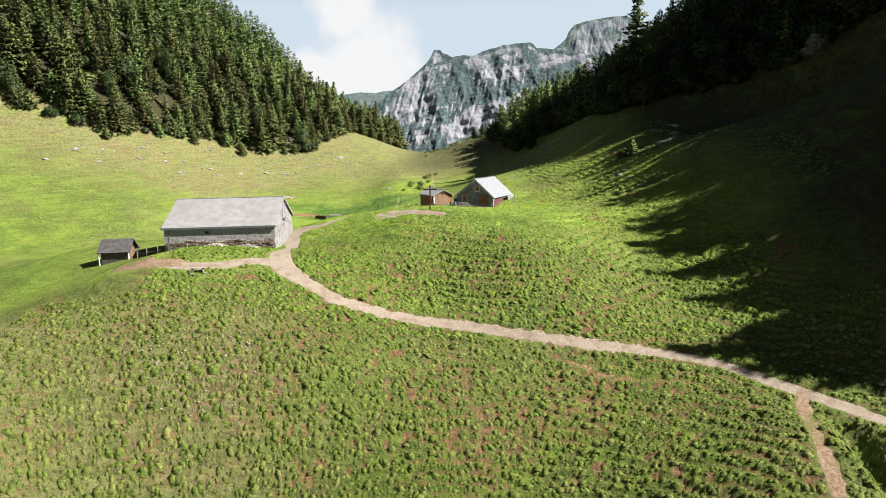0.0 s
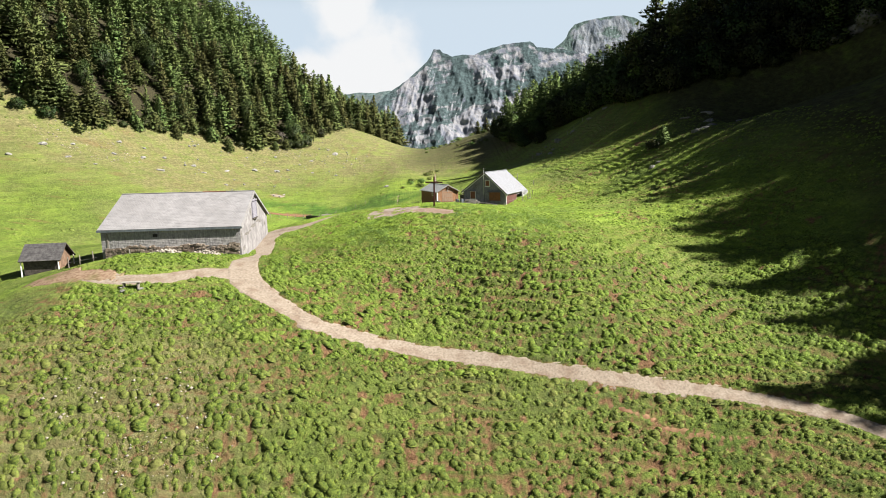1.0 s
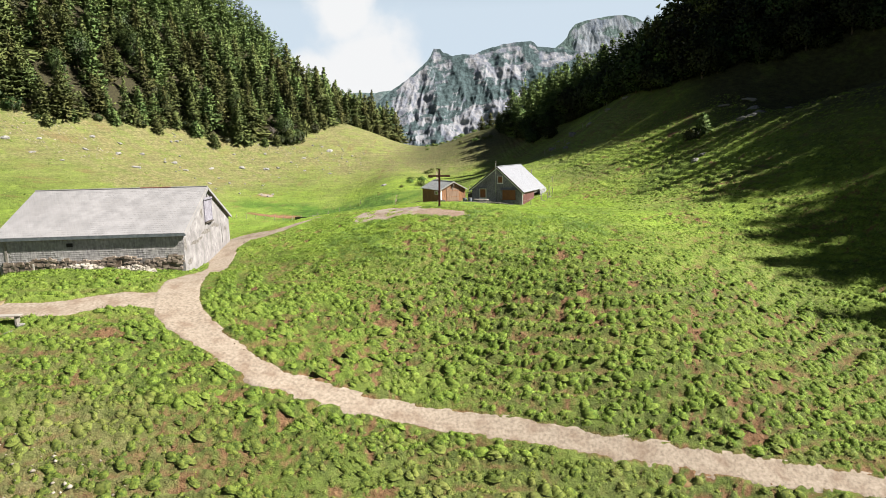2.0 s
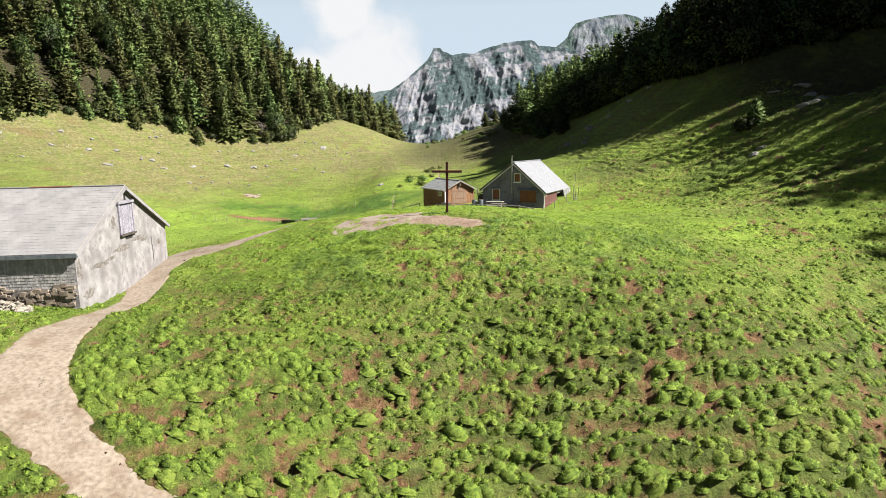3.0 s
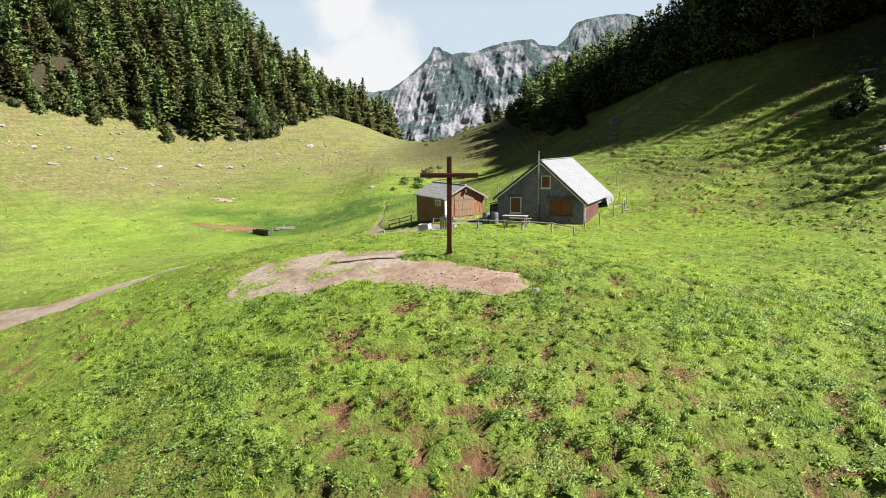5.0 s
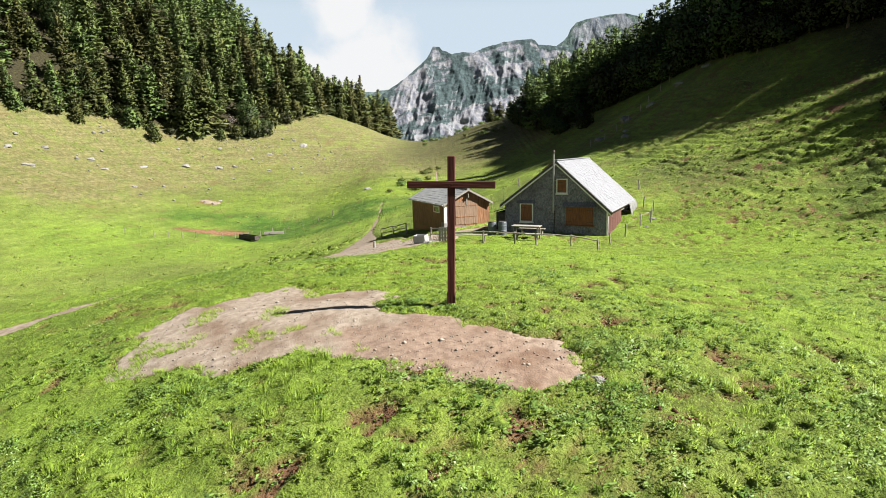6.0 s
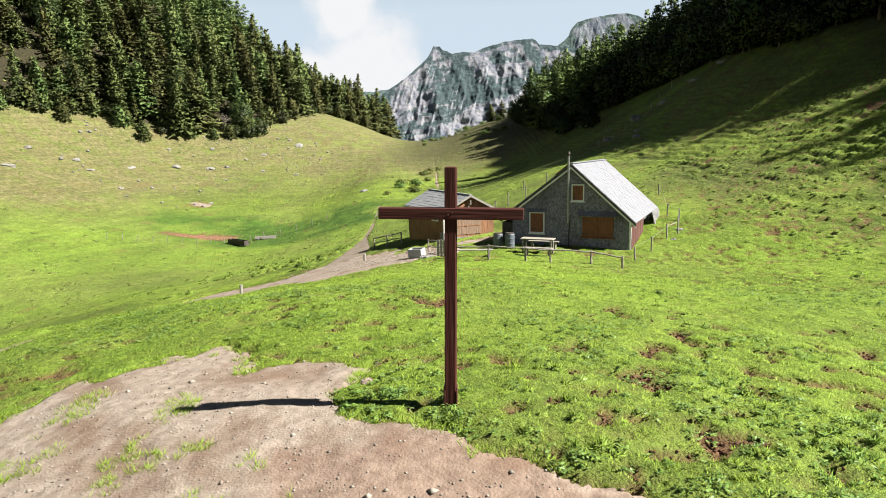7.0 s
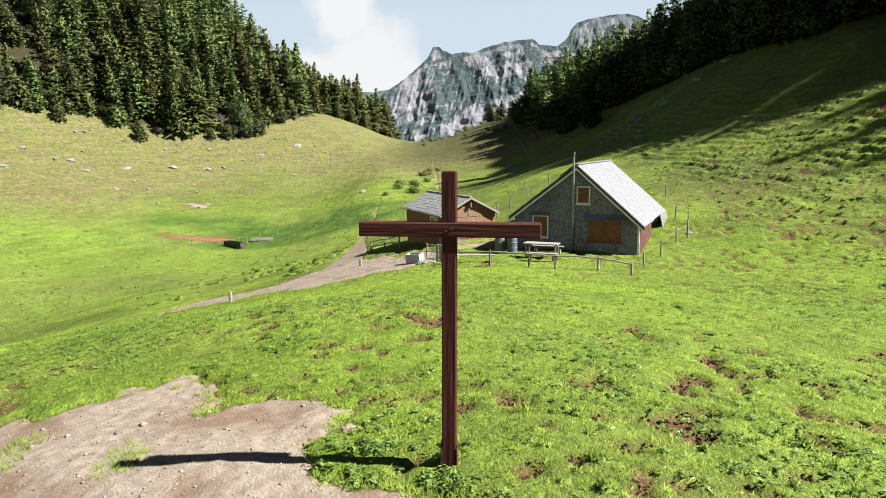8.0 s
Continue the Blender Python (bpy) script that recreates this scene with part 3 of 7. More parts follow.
def land(x, y):
    """The smooth height of the ground."""
    x, y = np.broadcast_arrays(np.asarray(x, float), np.asarray(y, float))
    shape, x, y = x.shape, x.ravel(), y.ravel()
    out = np.empty(len(x))
    table = np.array(HEIGHTS)
    for i in range(0, len(x), 20000):
        sl = slice(i, i + 20000)
        out[sl] = np.einsum("ni,ij,nj->n", cubic(ALONG, y[sl]), table, cubic(ACROSS, x[sl]))
    out += 70 * np.tanh(np.maximum(-130 - x, 0) * 0.62 / 70) + 60 * np.tanh(np.maximum(x - 120, 0) * 0.5 / 60)
    out += 0.15 * np.exp(-((x + 7.5) / 3.2) ** 2 - ((y - 88.0) / 2.6) ** 2)
    out += 0.22 * np.exp(-((x + 2.5) / 5.0) ** 2 - ((y - 86.8) / 2.8) ** 2)
    out -= 30 * np.tanh(np.maximum(42 - y, 0) * 0.6 / 30)
    below = -((x - 30.8) * 0.68 + (y - 51.2) * 0.73)
    out -= 3.4 * step(1.3, 3.8, below) * step(14, 8, below) * step(30.6, 33.6, x) * step(52, 47, x)
    # the steep wooded ridge on the sun's side of the valley
    crest = np.interp(y, (-20, 38, 46, 60, 76, 84, 92, 105, 128, 150, 200, 260, 330), (-20, -16, 2, 18, 38, 40, 45, 53, 75, 106, 152, 168, 165))
    out += step(8, 26, x - 0.727 * y) * np.maximum(0, crest - out) * step(460, 330, y) * step(-60, 0, y)
    far = step(350, 560, y)
    out = out * (1 - far) - 35 * far
    away = np.maximum(step(300, 900, np.abs(x)), step(100, 500, -y))
    return (out * (1 - away) + (np.minimum(out, 40)) * away).reshape(shape)


# The footpath: x, y, half width.
FOOTPATH = ((42, 40, 0.8), (35.8, 46.6, 0.8), (30.8, 51.2, 0.85), (25.2, 56.4, 0.75), (20.0, 58.3, 0.7), (13.5, 59.2, 0.7), (6.5, 60.4, 0.7),
            (0.8, 61.6, 0.8), (-7.0, 62.3, 0.8), (-12.0, 63.0, 0.9), (-15.2, 64.8, 1.1), (-17.8, 67.0, 1.5), (-19.0, 70.0, 1.4), (-19.6, 74.0, 1.0),
            (-19.8, 79.0, 0.95), (-20.6, 82.4, 1.2), (-21.1, 85.6, 1.1), (-20.9, 88.4, 2.0), (-18.2, 88.7, 1.05), (-16.2, 89.9, 0.75), (-14.2, 92.2, 0.55), (-13.3, 93.8, 0.4),
            (-14.2, 98.0, 0.22), (-17.8, 106.0, 0.22), (-20.0, 115.5, 0.6), (-18.4, 119.6, 1.0), (-13.4, 119.2, 1.5), (-10.0, 122.0, 1.6), (-9.6, 130.0, 1.5), (-10.6, 142.0, 1.2), (-11.8, 156.0, 0.6),
            (-12.4, 172.0, 0.4), (-13.2, 190.0, 0.35))
TRAILS = (((31.4, 51.0, 0.5), (30.2, 48.4, 0.7), (29.7, 46.0, 0.6), (28.9, 43.0, 0.8), (28.0, 39.5, 0.7)),
          ((8.5, 59.6, 0.25), (12.0, 57.6, 0.3), (16.0, 55.6, 0.35), (21.0, 54.6, 0.3), (24.0, 54.0, 0.2)),
          ((-2.0, 203.0, 0.35), (-2.6, 212.0, 0.5), (-2.8, 226.0, 0.4), (-3.5, 246.0, 0.35)),
          ((-18.6, 68.0, 1.2), (-21.2, 67.6, 1.15), (-25.0, 65.7, 0.95), (-29.0, 65.4, 1.0), (-32.0, 66.6, 0.9)))
# Bare patches: x, y, two radii, turn in degrees.
PATCHES = ((-7.0, 87.6, 2.75, 2.75, 0), (-3.6, 85.6, 2.2, 1.15, -32), (-0.9, 83.6, 1.7, 0.85, -18), (-31.0, 66.4, 3.2, 1.2, -15), (-34.4, 67.6, 3.6, 1.7, -25),
           (-8.6, 118.6, 4.6, 5.2, 0), (-4.2, 117.2, 3.4, 3.3, -8), (-51.4, 204.0, 2.3, 1.6, 0), (0.5, 120.6, 2.2, 0.9, 22), (-14.6, 117.6, 5.0, 1.7, -14), (-6.2, 85.6, 2.0, 1.1, -8), (-2.3, 84.4, 1.5, 0.9, -25),
           (-0.7, 84.1, 1.5, 0.9, -25), (-6.9, 86.0, 1.8, 1.2, -10), (-2.7, 85.2, 1.5, 0.8, -14),
           (-4.6, 88.1, 1.5, 1.0, -20), (-4.3, 86.9, 1.1, 0.8, -15))
RED_BANKS = ((-42.4, 182.2, 6.0, 1.6, 8), (-33.0, 184.5, 3.5, 0.7, 10))


def smooth_line(points, gap):
    """Points every gap metres along a rounded line through the given ones."""
    p = np.array(points, float)
    s = np.concatenate(([0], np.cumsum(np.hypot(*np.diff(p[:, :2], axis=0).T))))
    n = max(4, int(s[-1] / gap))
    return cubic(s, np.linspace(0, s[-1], n)) @ p


def near_line(x, y, points, soft=0.42):
    """1 on a path, 0 off it, with a ragged border."""
    p = smooth_line(points, 0.5)
    out = np.zeros(x.shape)
    lo, hi = p[:, :2].min(0) - 4, p[:, :2].max(0) + 4
    m = (x > lo[0]) & (x < hi[0]) & (y > lo[1]) & (y < hi[1])
    if not m.any():
        return out
    xs, ys = x[m], y[m]
    best = np.full(xs.shape, -9.0)
    ragged = (vnoise(xs, ys, 2.4, 3, 3) - 0.5) * 0.16 - 0.20
    for px, py, w in p:
        best = np.maximum(best, w - np.hypot(xs - px, ys - py))
    out[m] = step(-soft, soft, best + ragged)
    return out


def near_patch(x, y, patches):
    out = np.zeros(x.shape)
    for cx, cy, rx, ry, turn in patches:
        c, s = math.cos(radians(turn)), math.sin(radians(turn))
        m = np.hypot(x - cx, y - cy) < max(rx, ry) * 1.6
        if not m.any():
            continue
        u, v = (x[m] - cx) * c + (y[m] - cy) * s, -(x[m] - cx) * s + (y[m] - cy) * c
        d = np.hypot(u / rx, v / ry)
        ragged = (vnoise(x[m], y[m], 1.7, 11, 2) - 0.5) * 0.55 + (vnoise(x[m], y[m], 0.5, 12, 3) - 0.5) * 0.65
        out[m] = np.maximum(out[m], step(-0.22, 0.22, 1 - d + ragged))
    return out


def worn(x, y):
    d = near_line(x, y, FOOTPATH)
    for t in TRAILS:
        d = np.maximum(d, near_line(x, y, t, 0.35))
    return np.maximum(d, np.maximum(near_patch(x, y, PATCHES), near_patch(x, y, RED_BANKS)))


def roughness(x, y):
    """How tussocky the pasture is."""
    r = step(88, 67, y) * 0.85 - 0.22 * step(64, 57, y) + 0.16 + 0.05 * step(112, 100, y)
    r = np.maximum(r, step(15, 24, x) * 0.85)
    r = r * (1 - 0.75 * step(-24, -34, x) * step(62, 72, y))
    r = np.where((x < -12) & (y > 88), 0.18, r)
    shelf = np.exp(-((x + 30) ** 2 / 120 + (y - 66) ** 2 / 14))
    r = r * (1 - 0.8 * shelf)
    return r * (0.55 + 0.9 * vnoise(x, y, 7.0, 21, 2)) * step(360, 200, y)


def ledge(x, y, z):
    """Cattle steps along the contour lines: 1 on a tread, -1 on a riser."""
    return np.sin((z + 1.7 * vnoise(x, y, 5, 51, 3)) * 2 * math.pi / 0.60) * step(36, 42, y)


def relief(x, y, d):
    """Tussocks, cattle steps and hummocks on top of the smooth land; 0 where it is worn. Also how bare the turf is,
    gaps between tussocks browned for soil and shade.
    """
    r = roughness(x, y)
    wx = x + (vnoise(x, y, 1.7, 31, 2) - 0.5) * 0.7
    wy = y + (vnoise(x, y, 1.7, 37, 2) - 0.5) * 0.7
    a, ha = cells(wx * 0.75, wy * 1.20, 0.55, 41)
    h = r * a * (0.10 + 0.15 * ha) - 0.13 * r
    z = land(x, y)
    terrace = ledge(x, y, z)
    h += r * (0.11 - 0.03 * step(18, 26, x) + 0.03 * step(12, 24, x) * step(92, 112, y)) * terrace * (0.3 + 1.4 * vnoise(x, y, 6, 55, 2))
    h += 0.10 * (vnoise(x, y, 3.0, 61, 2) - 0.5) + 0.035 * (vnoise(x, y, 0.45, 67, 2) - 0.5)
    h += 0.9 * step(130, 180, np.hypot(x, y - 100)) * (vnoise(x, y, 9.0, 71, 4) - 0.5)
    pock = step(0.655, 0.70, vnoise(x, y, 0.42, 85, 2)) * step(0.36, 0.56, vnoise(x, y, 3.5, 86, 2)) * step(14, 6, np.abs(x - 3) - 10) * step(140, 118, y)
    h -= 0.13 * pock
    scar = step(0.48, 0.64, vnoise(x, y, 4.5, 81, 3)) * step(0.70, 0.15, a)
    # torn soil, plus soil colour in all tussock gaps that also paints their shade
    bare = np.clip(scar * r * (1.15 + 1.0 * step(64, 58, y)) + 0.30 * r * step(0.45, 0.10, a) + (0.5 + 0.35 * step(64, 58, y)) * r * step(-0.4, -0.95, terrace) * step(0.42, 0.60, vnoise(x, y, 6, 87, 2)) + 0.85 * step(0.74, 0.82, vnoise(x, y, 1.6, 83, 3)) * (0.4 + r), 0, 1)
    return h * (1 - d) ** 2 - 0.22 * d, bare, a * (1 - pock), pock


def axis(dense_lo, dense_hi, gap, lo, hi, growth=1.05):
    mid = np.arange(dense_lo, dense_hi, gap)
    up, down = [mid[-1]], [mid[0]]
    g = gap
    while up[-1] < hi:
        g *= growth
        up.append(up[-1] + g)
    g = gap
    while down[-1] > lo:
        g *= growth
        down.append(down[-1] - g)
    return np.concatenate((down[:0:-1], mid, up[1:]))


def sheet_faces(nx, ny):
    i = (np.arange(ny - 1)[:, None] * nx + np.arange(nx - 1)).ravel()
    return np.stack((i, i + 1, i + nx + 1, i + nx), 1)


gx = axis(-31, 35, 0.17, -4200, 4200, 1.05)
gy = np.concatenate((axis(42, 60, 0.18, -900, 42.1, 1.07)[:-1], np.arange(60.0, 79.9, 0.17), np.arange(80.0, 99.9, 0.18), axis(100, 146, 0.42, 100, 4600, 1.045)))
GX, GY = np.meshgrid(gx, gy)
WORN = worn(GX, GY)
RELIEF, BARE_AND_GAP_SHADE, _, POCK = relief(GX, GY, WORN)
GZ = land(GX, GY) + RELIEF
ground_mesh = mesh_of("ground", np.stack((GX.ravel(), GY.ravel(), GZ.ravel()), 1), sheet_faces(len(gx), len(gy)), M["ground"], True)
DRY = step(-40, -60, GX) * step(150, 195, GY) + step(205, 250, GY) * step(-60, -30, GX) + 0.8 * step(230, 270, GY)
DRY = np.clip(DRY * step(-8, -1, GZ) + 0.75 * step(-8, -22, GX) * step(63, 56, GY) + 0.25 * step(0.5, 0.7, vnoise(GX, GY, 11, 91, 2)) + 0.10 * step(125, 150, GY), 0, 1)
MARSH = step(1.15, 0.75, np.hypot((GX + 30) / 26, (GY - 183 + 0.12 * GX) / 13)) * step(0.20, 0.45, vnoise(GX, GY, 6, 95, 3))
LEFT_EDGE = np.array(((-150, 186), (-131, 191), (-118, 195), (-104, 198), (-97, 217), (-89, 226), (-84, 235), (-76, 234), (-66, 244), (-54, 252), (-50, 264), (-45, 278), (-43, 292), (-40, 330)), float)
edge_y = np.interp(GX, LEFT_EDGE[:, 0], LEFT_EDGE[:, 1])
LITTER = step(0, 4, GY - edge_y + 4 * (vnoise(GX, GY, 7, 97, 2) - 0.5)) * (GX < -40) * step(420, 390, GY)
RIGHT_EDGE = np.array(((22, 262), (24, 247), (28, 233), (36, 226), (42, 208), (43, 186), (42, 169), (42.5, 159), (47, 153), (55, 151), (63, 150.5), (73, 149), (84, 144), (92, 139), (112, 127), (150, 118)), float)
edge_y = np.interp(GX, RIGHT_EDGE[:, 0], RIGHT_EDGE[:, 1])
LITTER = np.maximum(LITTER, step(0, 4, GY - edge_y + 4 * (vnoise(GX, GY, 7, 98, 2) - 0.5)) * (GX > 22) * step(310, 290, GY))
# the right slope is masked by x for its shade tint, the pass more weakly
for key, values in (("bare", BARE_AND_GAP_SHADE), ("dry", DRY), ("rough", np.clip(np.maximum((roughness(GX, GY) - 0.28) * 1.7 * (1 - 0.5 * step(68, 80, GY)) * (1 - 0.6 * step(18, 26, GX) * step(76, 84, GY)) + 0.35 * step(64, 59, GY), 0.55 * step(-26, -46, GX)), 0, 1)), ("soil", np.maximum(POCK, step(0.42, 0.62, WORN + 0.35 * (vnoise(GX, GY, 0.7, 99, 3) - 0.5)) * (WORN > 0.01))), ("lush", np.maximum(step(1.05, 0.8, np.hypot((GX - 2) / 24, (GY - 100) / 26)) * 0.45, 0.42 * step(1.1, 0.6, np.hypot((GX + 34) / 40, (GY - 168) / 40)))), ("marsh", MARSH), ("shade_turf", step(36, 50, GX + 8 * (vnoise(GX, GY, 9, 101, 3) - 0.5)) * step(330, 300, GY) + 0.65 * step(228, 250, GY + 6 * (vnoise(GX, GY, 8, 103, 3) - 0.5)) * step(-24, -6, GX) * step(36, 30, GX)), ("litter", LITTER)):
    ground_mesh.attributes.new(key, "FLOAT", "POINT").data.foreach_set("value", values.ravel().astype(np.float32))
tagged(new("ground", ground_mesh), "green tussocky alpine pasture with bare soil scars", "ground", kind="structure")


def top(x, y):
    """The height of the finished ground at one place."""
    xa, ya = np.array([float(x)]), np.array([float(y)])
    d = worn(xa, ya)
    return float((land(xa, ya) + relief(xa, ya, d)[0])[0])


def lattice(values, x, y):
    """Values of the ground sheet between its corners."""
    i = np.clip(np.searchsorted(gx, x) - 1, 0, len(gx) - 2)
    j = np.clip(np.searchsorted(gy, y) - 1, 0, len(gy) - 2)
    u, v = (x - gx[i]) / (gx[i + 1] - gx[i]), (y - gy[j]) / (gy[j + 1] - gy[j])
    return (values[j, i] * (1 - u) + values[j, i + 1] * u) * (1 - v) + (values[j + 1, i] * (1 - u) + values[j + 1, i + 1] * u) * v


def tops(x, y):
    """Height of the ground sheet, and how worn it is, at many places."""
    return lattice(GZ, x, y), lattice(WORN, x, y)


def dirt_z(x, y):
    return land(x, y) - 0.075 + 0.075 * (vnoise(x, y, 0.9, 5, 3) - 0.5) + 0.03 * (vnoise(x, y, 0.16, 6, 2) - 0.5)


def path_strip(name, points, label, material, across=17):
    p = smooth_line(points, 0.35)
    t = np.gradient(p[:, :2], axis=0)
    t /= np.linalg.norm(t, axis=1)[:, None] + 1e-9
    nrm = np.stack((-t[:, 1], t[:, 0]), 1)
    u = np.linspace(-1, 1, across)
    xy = p[:, None, :2] + nrm[:, None, :] * (u[None, :, None] * (p[:, None, 2:3] + 0.6))
    z = dirt_z(xy[..., 0], xy[..., 1]) - 0.06 * (1 - u ** 2)[None, :] * 0.5
    off = np.abs(u)[None, :] * (p[:, 2:3] + 0.6) - p[:, 2:3]
    z -= 0.55 * step(-0.05, 0.35, off)
    v = np.concatenate((xy, z[..., None]), 2).reshape(-1, 3)
    return tagged(new(name, mesh_of(name, v, sheet_faces(across, len(p)), material, True)), label, "path", kind="structure")


def dirt_patch(name, patches, label, material, gap=0.12, red=()):
    c = np.array(patches)
    r = c[:, 2:4].max(1) * 1.5
    xs = np.arange((c[:, 0] - r).min(), (c[:, 0] + r).max(), gap)
    ys = np.arange((c[:, 1] - r).min(), (c[:, 1] + r).max(), gap)
    X, Y = np.meshgrid(xs, ys)
    cover = near_patch(X, Y, patches)
    inside = cover > 0.03
    f = sheet_faces(len(xs), len(ys))
    f = f[inside.ravel()[f].any(1)]
    used, inv = np.unique(f, return_inverse=True)
    v = np.stack((X.ravel(), Y.ravel(), (dirt_z(X, Y) - 0.45 * step(0.55, 0.05, cover)).ravel()), 1)[used]
    me = mesh_of(name, v, inv.reshape(f.shape), material, True)
    if red:
        me.attributes.new("red", "FLOAT", "POINT").data.foreach_set("value", near_patch(v[:, 0], v[:, 1], red).astype(np.float32))
    return tagged(new(name, me), label, "ground", kind="structure")


path_strip("footpath", FOOTPATH, "pale trodden dirt footpath winding over the pasture", M["path"])
path_strip("footpath_branch", TRAILS[0], "eroded stony side track running downhill", M["yard"])
path_strip("cattle_track", TRAILS[1], "narrow reddish cattle track across the slope", M["redsoil"], 7)
path_strip("gully_track", TRAILS[2], "pale dirt track climbing a gully behind the hut", M["dirt"], 7)
path_strip("yard_track", TRAILS[3], "trodden track from the footpath to the barn yard", M["path"], 11)
dirt_patch("bare_ground", (*PATCHES[0:3], *PATCHES[10:17]), "bare stony earth beside the wooden cross", M["dirt"], 0.07, (PATCHES[2], PATCHES[11], (-1.6, 84.2, 2.6, 1.3, -25)))
dirt_patch("yard_ground", PATCHES[3:5], "trodden reddish yard in front of the barn", M["yard"])
dirt_patch("hut_yard", (*PATCHES[5:7], *PATCHES[8:10]), "pale stony yard before the cabin", M["dirt"])
dirt_patch("bare_hollow", PATCHES[7:8], "small bare patch in the valley meadow", M["path"], 0.5)
dirt_patch("soil_bank", RED_BANKS, "reddish eroded bank along the brook", M["redsoil"], 0.4)

# ---- far mountains ----
def massif(name, skyline, y, depth, base, amp, material, label, columns=420, rows=190, low_wood=0.35, seed=0, lean=0.8, lush=0.0):
    """A relief of rock from its foot up to a skyline given as (x, z)."""
    s = np.array(skyline, float)
    xs = np.linspace(s[0, 0], s[-1, 0], columns)
    crest = np.interp(xs, s[:, 0], s[:, 1])
    crest = crest + amp * 0.16 * (vnoise(xs, xs * 0, 22, seed + 3, 4) - 0.5)
    v = np.linspace(0, 1, rows)
    X = np.broadcast_to(xs, (rows, columns)).copy()
    Z = base + (crest - base)[None, :] * v[:, None]
    spur = np.abs(vnoise(X + 0.30 * Z, Z * 0.22, 95, seed, 6) - 0.5) * 2
    gully = np.abs(vnoise(X - 0.25 * Z, Z * 0.16, 30, seed + 7, 5) - 0.5) * 2
    ledge = vnoise(X * 0.3, Z - 0.12 * X, 26, seed + 9, 3)
    fade = np.sin(np.clip(v, 0, 1) * math.pi * 0.86 + 0.25)[:, None]
    Y = y + depth * (np.clip((Z - base) / (crest.max() - base), 0, 1) ** lean - 1) + amp * ((spur - 0.4) * 1.1 + (gully - 0.4) * 0.5 + (ledge - 0.5) * 0.7) * fade
    X = X + amp * 0.12 * (ledge - 0.5) * fade
    me = mesh_of(name, np.stack((X.ravel(), Y.ravel(), Z.ravel()), 1), sheet_faces(columns, rows), material)
    ribs = vnoise(X + 0.45 * Z, Z * 0.30, 70, seed + 5, 5) - 0.5
    bands = vnoise(X * 0.25, Z - 0.22 * X, 55, seed + 6, 3) - 0.5
    wood = low_wood * step(0.50, 0.05, v)[:, None] + 1.25 * ribs + 0.85 * bands + 0.30 * step(0.955, 0.985, v)[:, None] + lush * step(60, 380, X) * step(0.95, 0.6, v)[:, None] + 0.03
    me.attributes.new("wooded", "FLOAT", "POINT").data.foreach_set("value", wood.ravel().astype(np.float32))
    return tagged(new(name, me), label, "mountain", kind="structure")


# the blue of distance haze is mixed into these rock, scrub and wood colours
rock_near = mountain_material("haze_tinted_limestone", (0.094, 0.102, 0.130), (0.195, 0.195, 0.210), (0.030, 0.042, 0.045), (0.060, 0.072, 0.096))
rock_far = mountain_material("haze_tinted_far_limestone", (0.112, 0.126, 0.155), (0.180, 0.191, 0.212), (0.045, 0.062, 0.060), (0.086, 0.101, 0.130))
wood_far = mountain_material("haze_tinted_wood", (0.061, 0.079, 0.086), (0.086, 0.104, 0.104), (0.045, 0.062, 0.063), (0.054, 0.072, 0.079))
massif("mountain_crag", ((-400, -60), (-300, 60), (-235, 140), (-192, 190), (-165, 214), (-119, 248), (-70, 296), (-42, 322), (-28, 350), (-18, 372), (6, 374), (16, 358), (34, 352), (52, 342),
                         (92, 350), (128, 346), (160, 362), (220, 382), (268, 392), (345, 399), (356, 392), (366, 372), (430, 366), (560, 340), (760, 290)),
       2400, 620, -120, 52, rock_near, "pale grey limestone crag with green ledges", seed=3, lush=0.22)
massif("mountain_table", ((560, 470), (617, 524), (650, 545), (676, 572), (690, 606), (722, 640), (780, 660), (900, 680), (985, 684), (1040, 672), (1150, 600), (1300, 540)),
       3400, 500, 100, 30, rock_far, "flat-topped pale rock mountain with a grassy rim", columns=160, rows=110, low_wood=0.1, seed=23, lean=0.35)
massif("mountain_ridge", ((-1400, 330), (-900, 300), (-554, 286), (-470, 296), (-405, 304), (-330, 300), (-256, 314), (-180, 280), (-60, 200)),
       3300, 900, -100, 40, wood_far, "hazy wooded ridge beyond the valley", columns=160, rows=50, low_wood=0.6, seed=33)

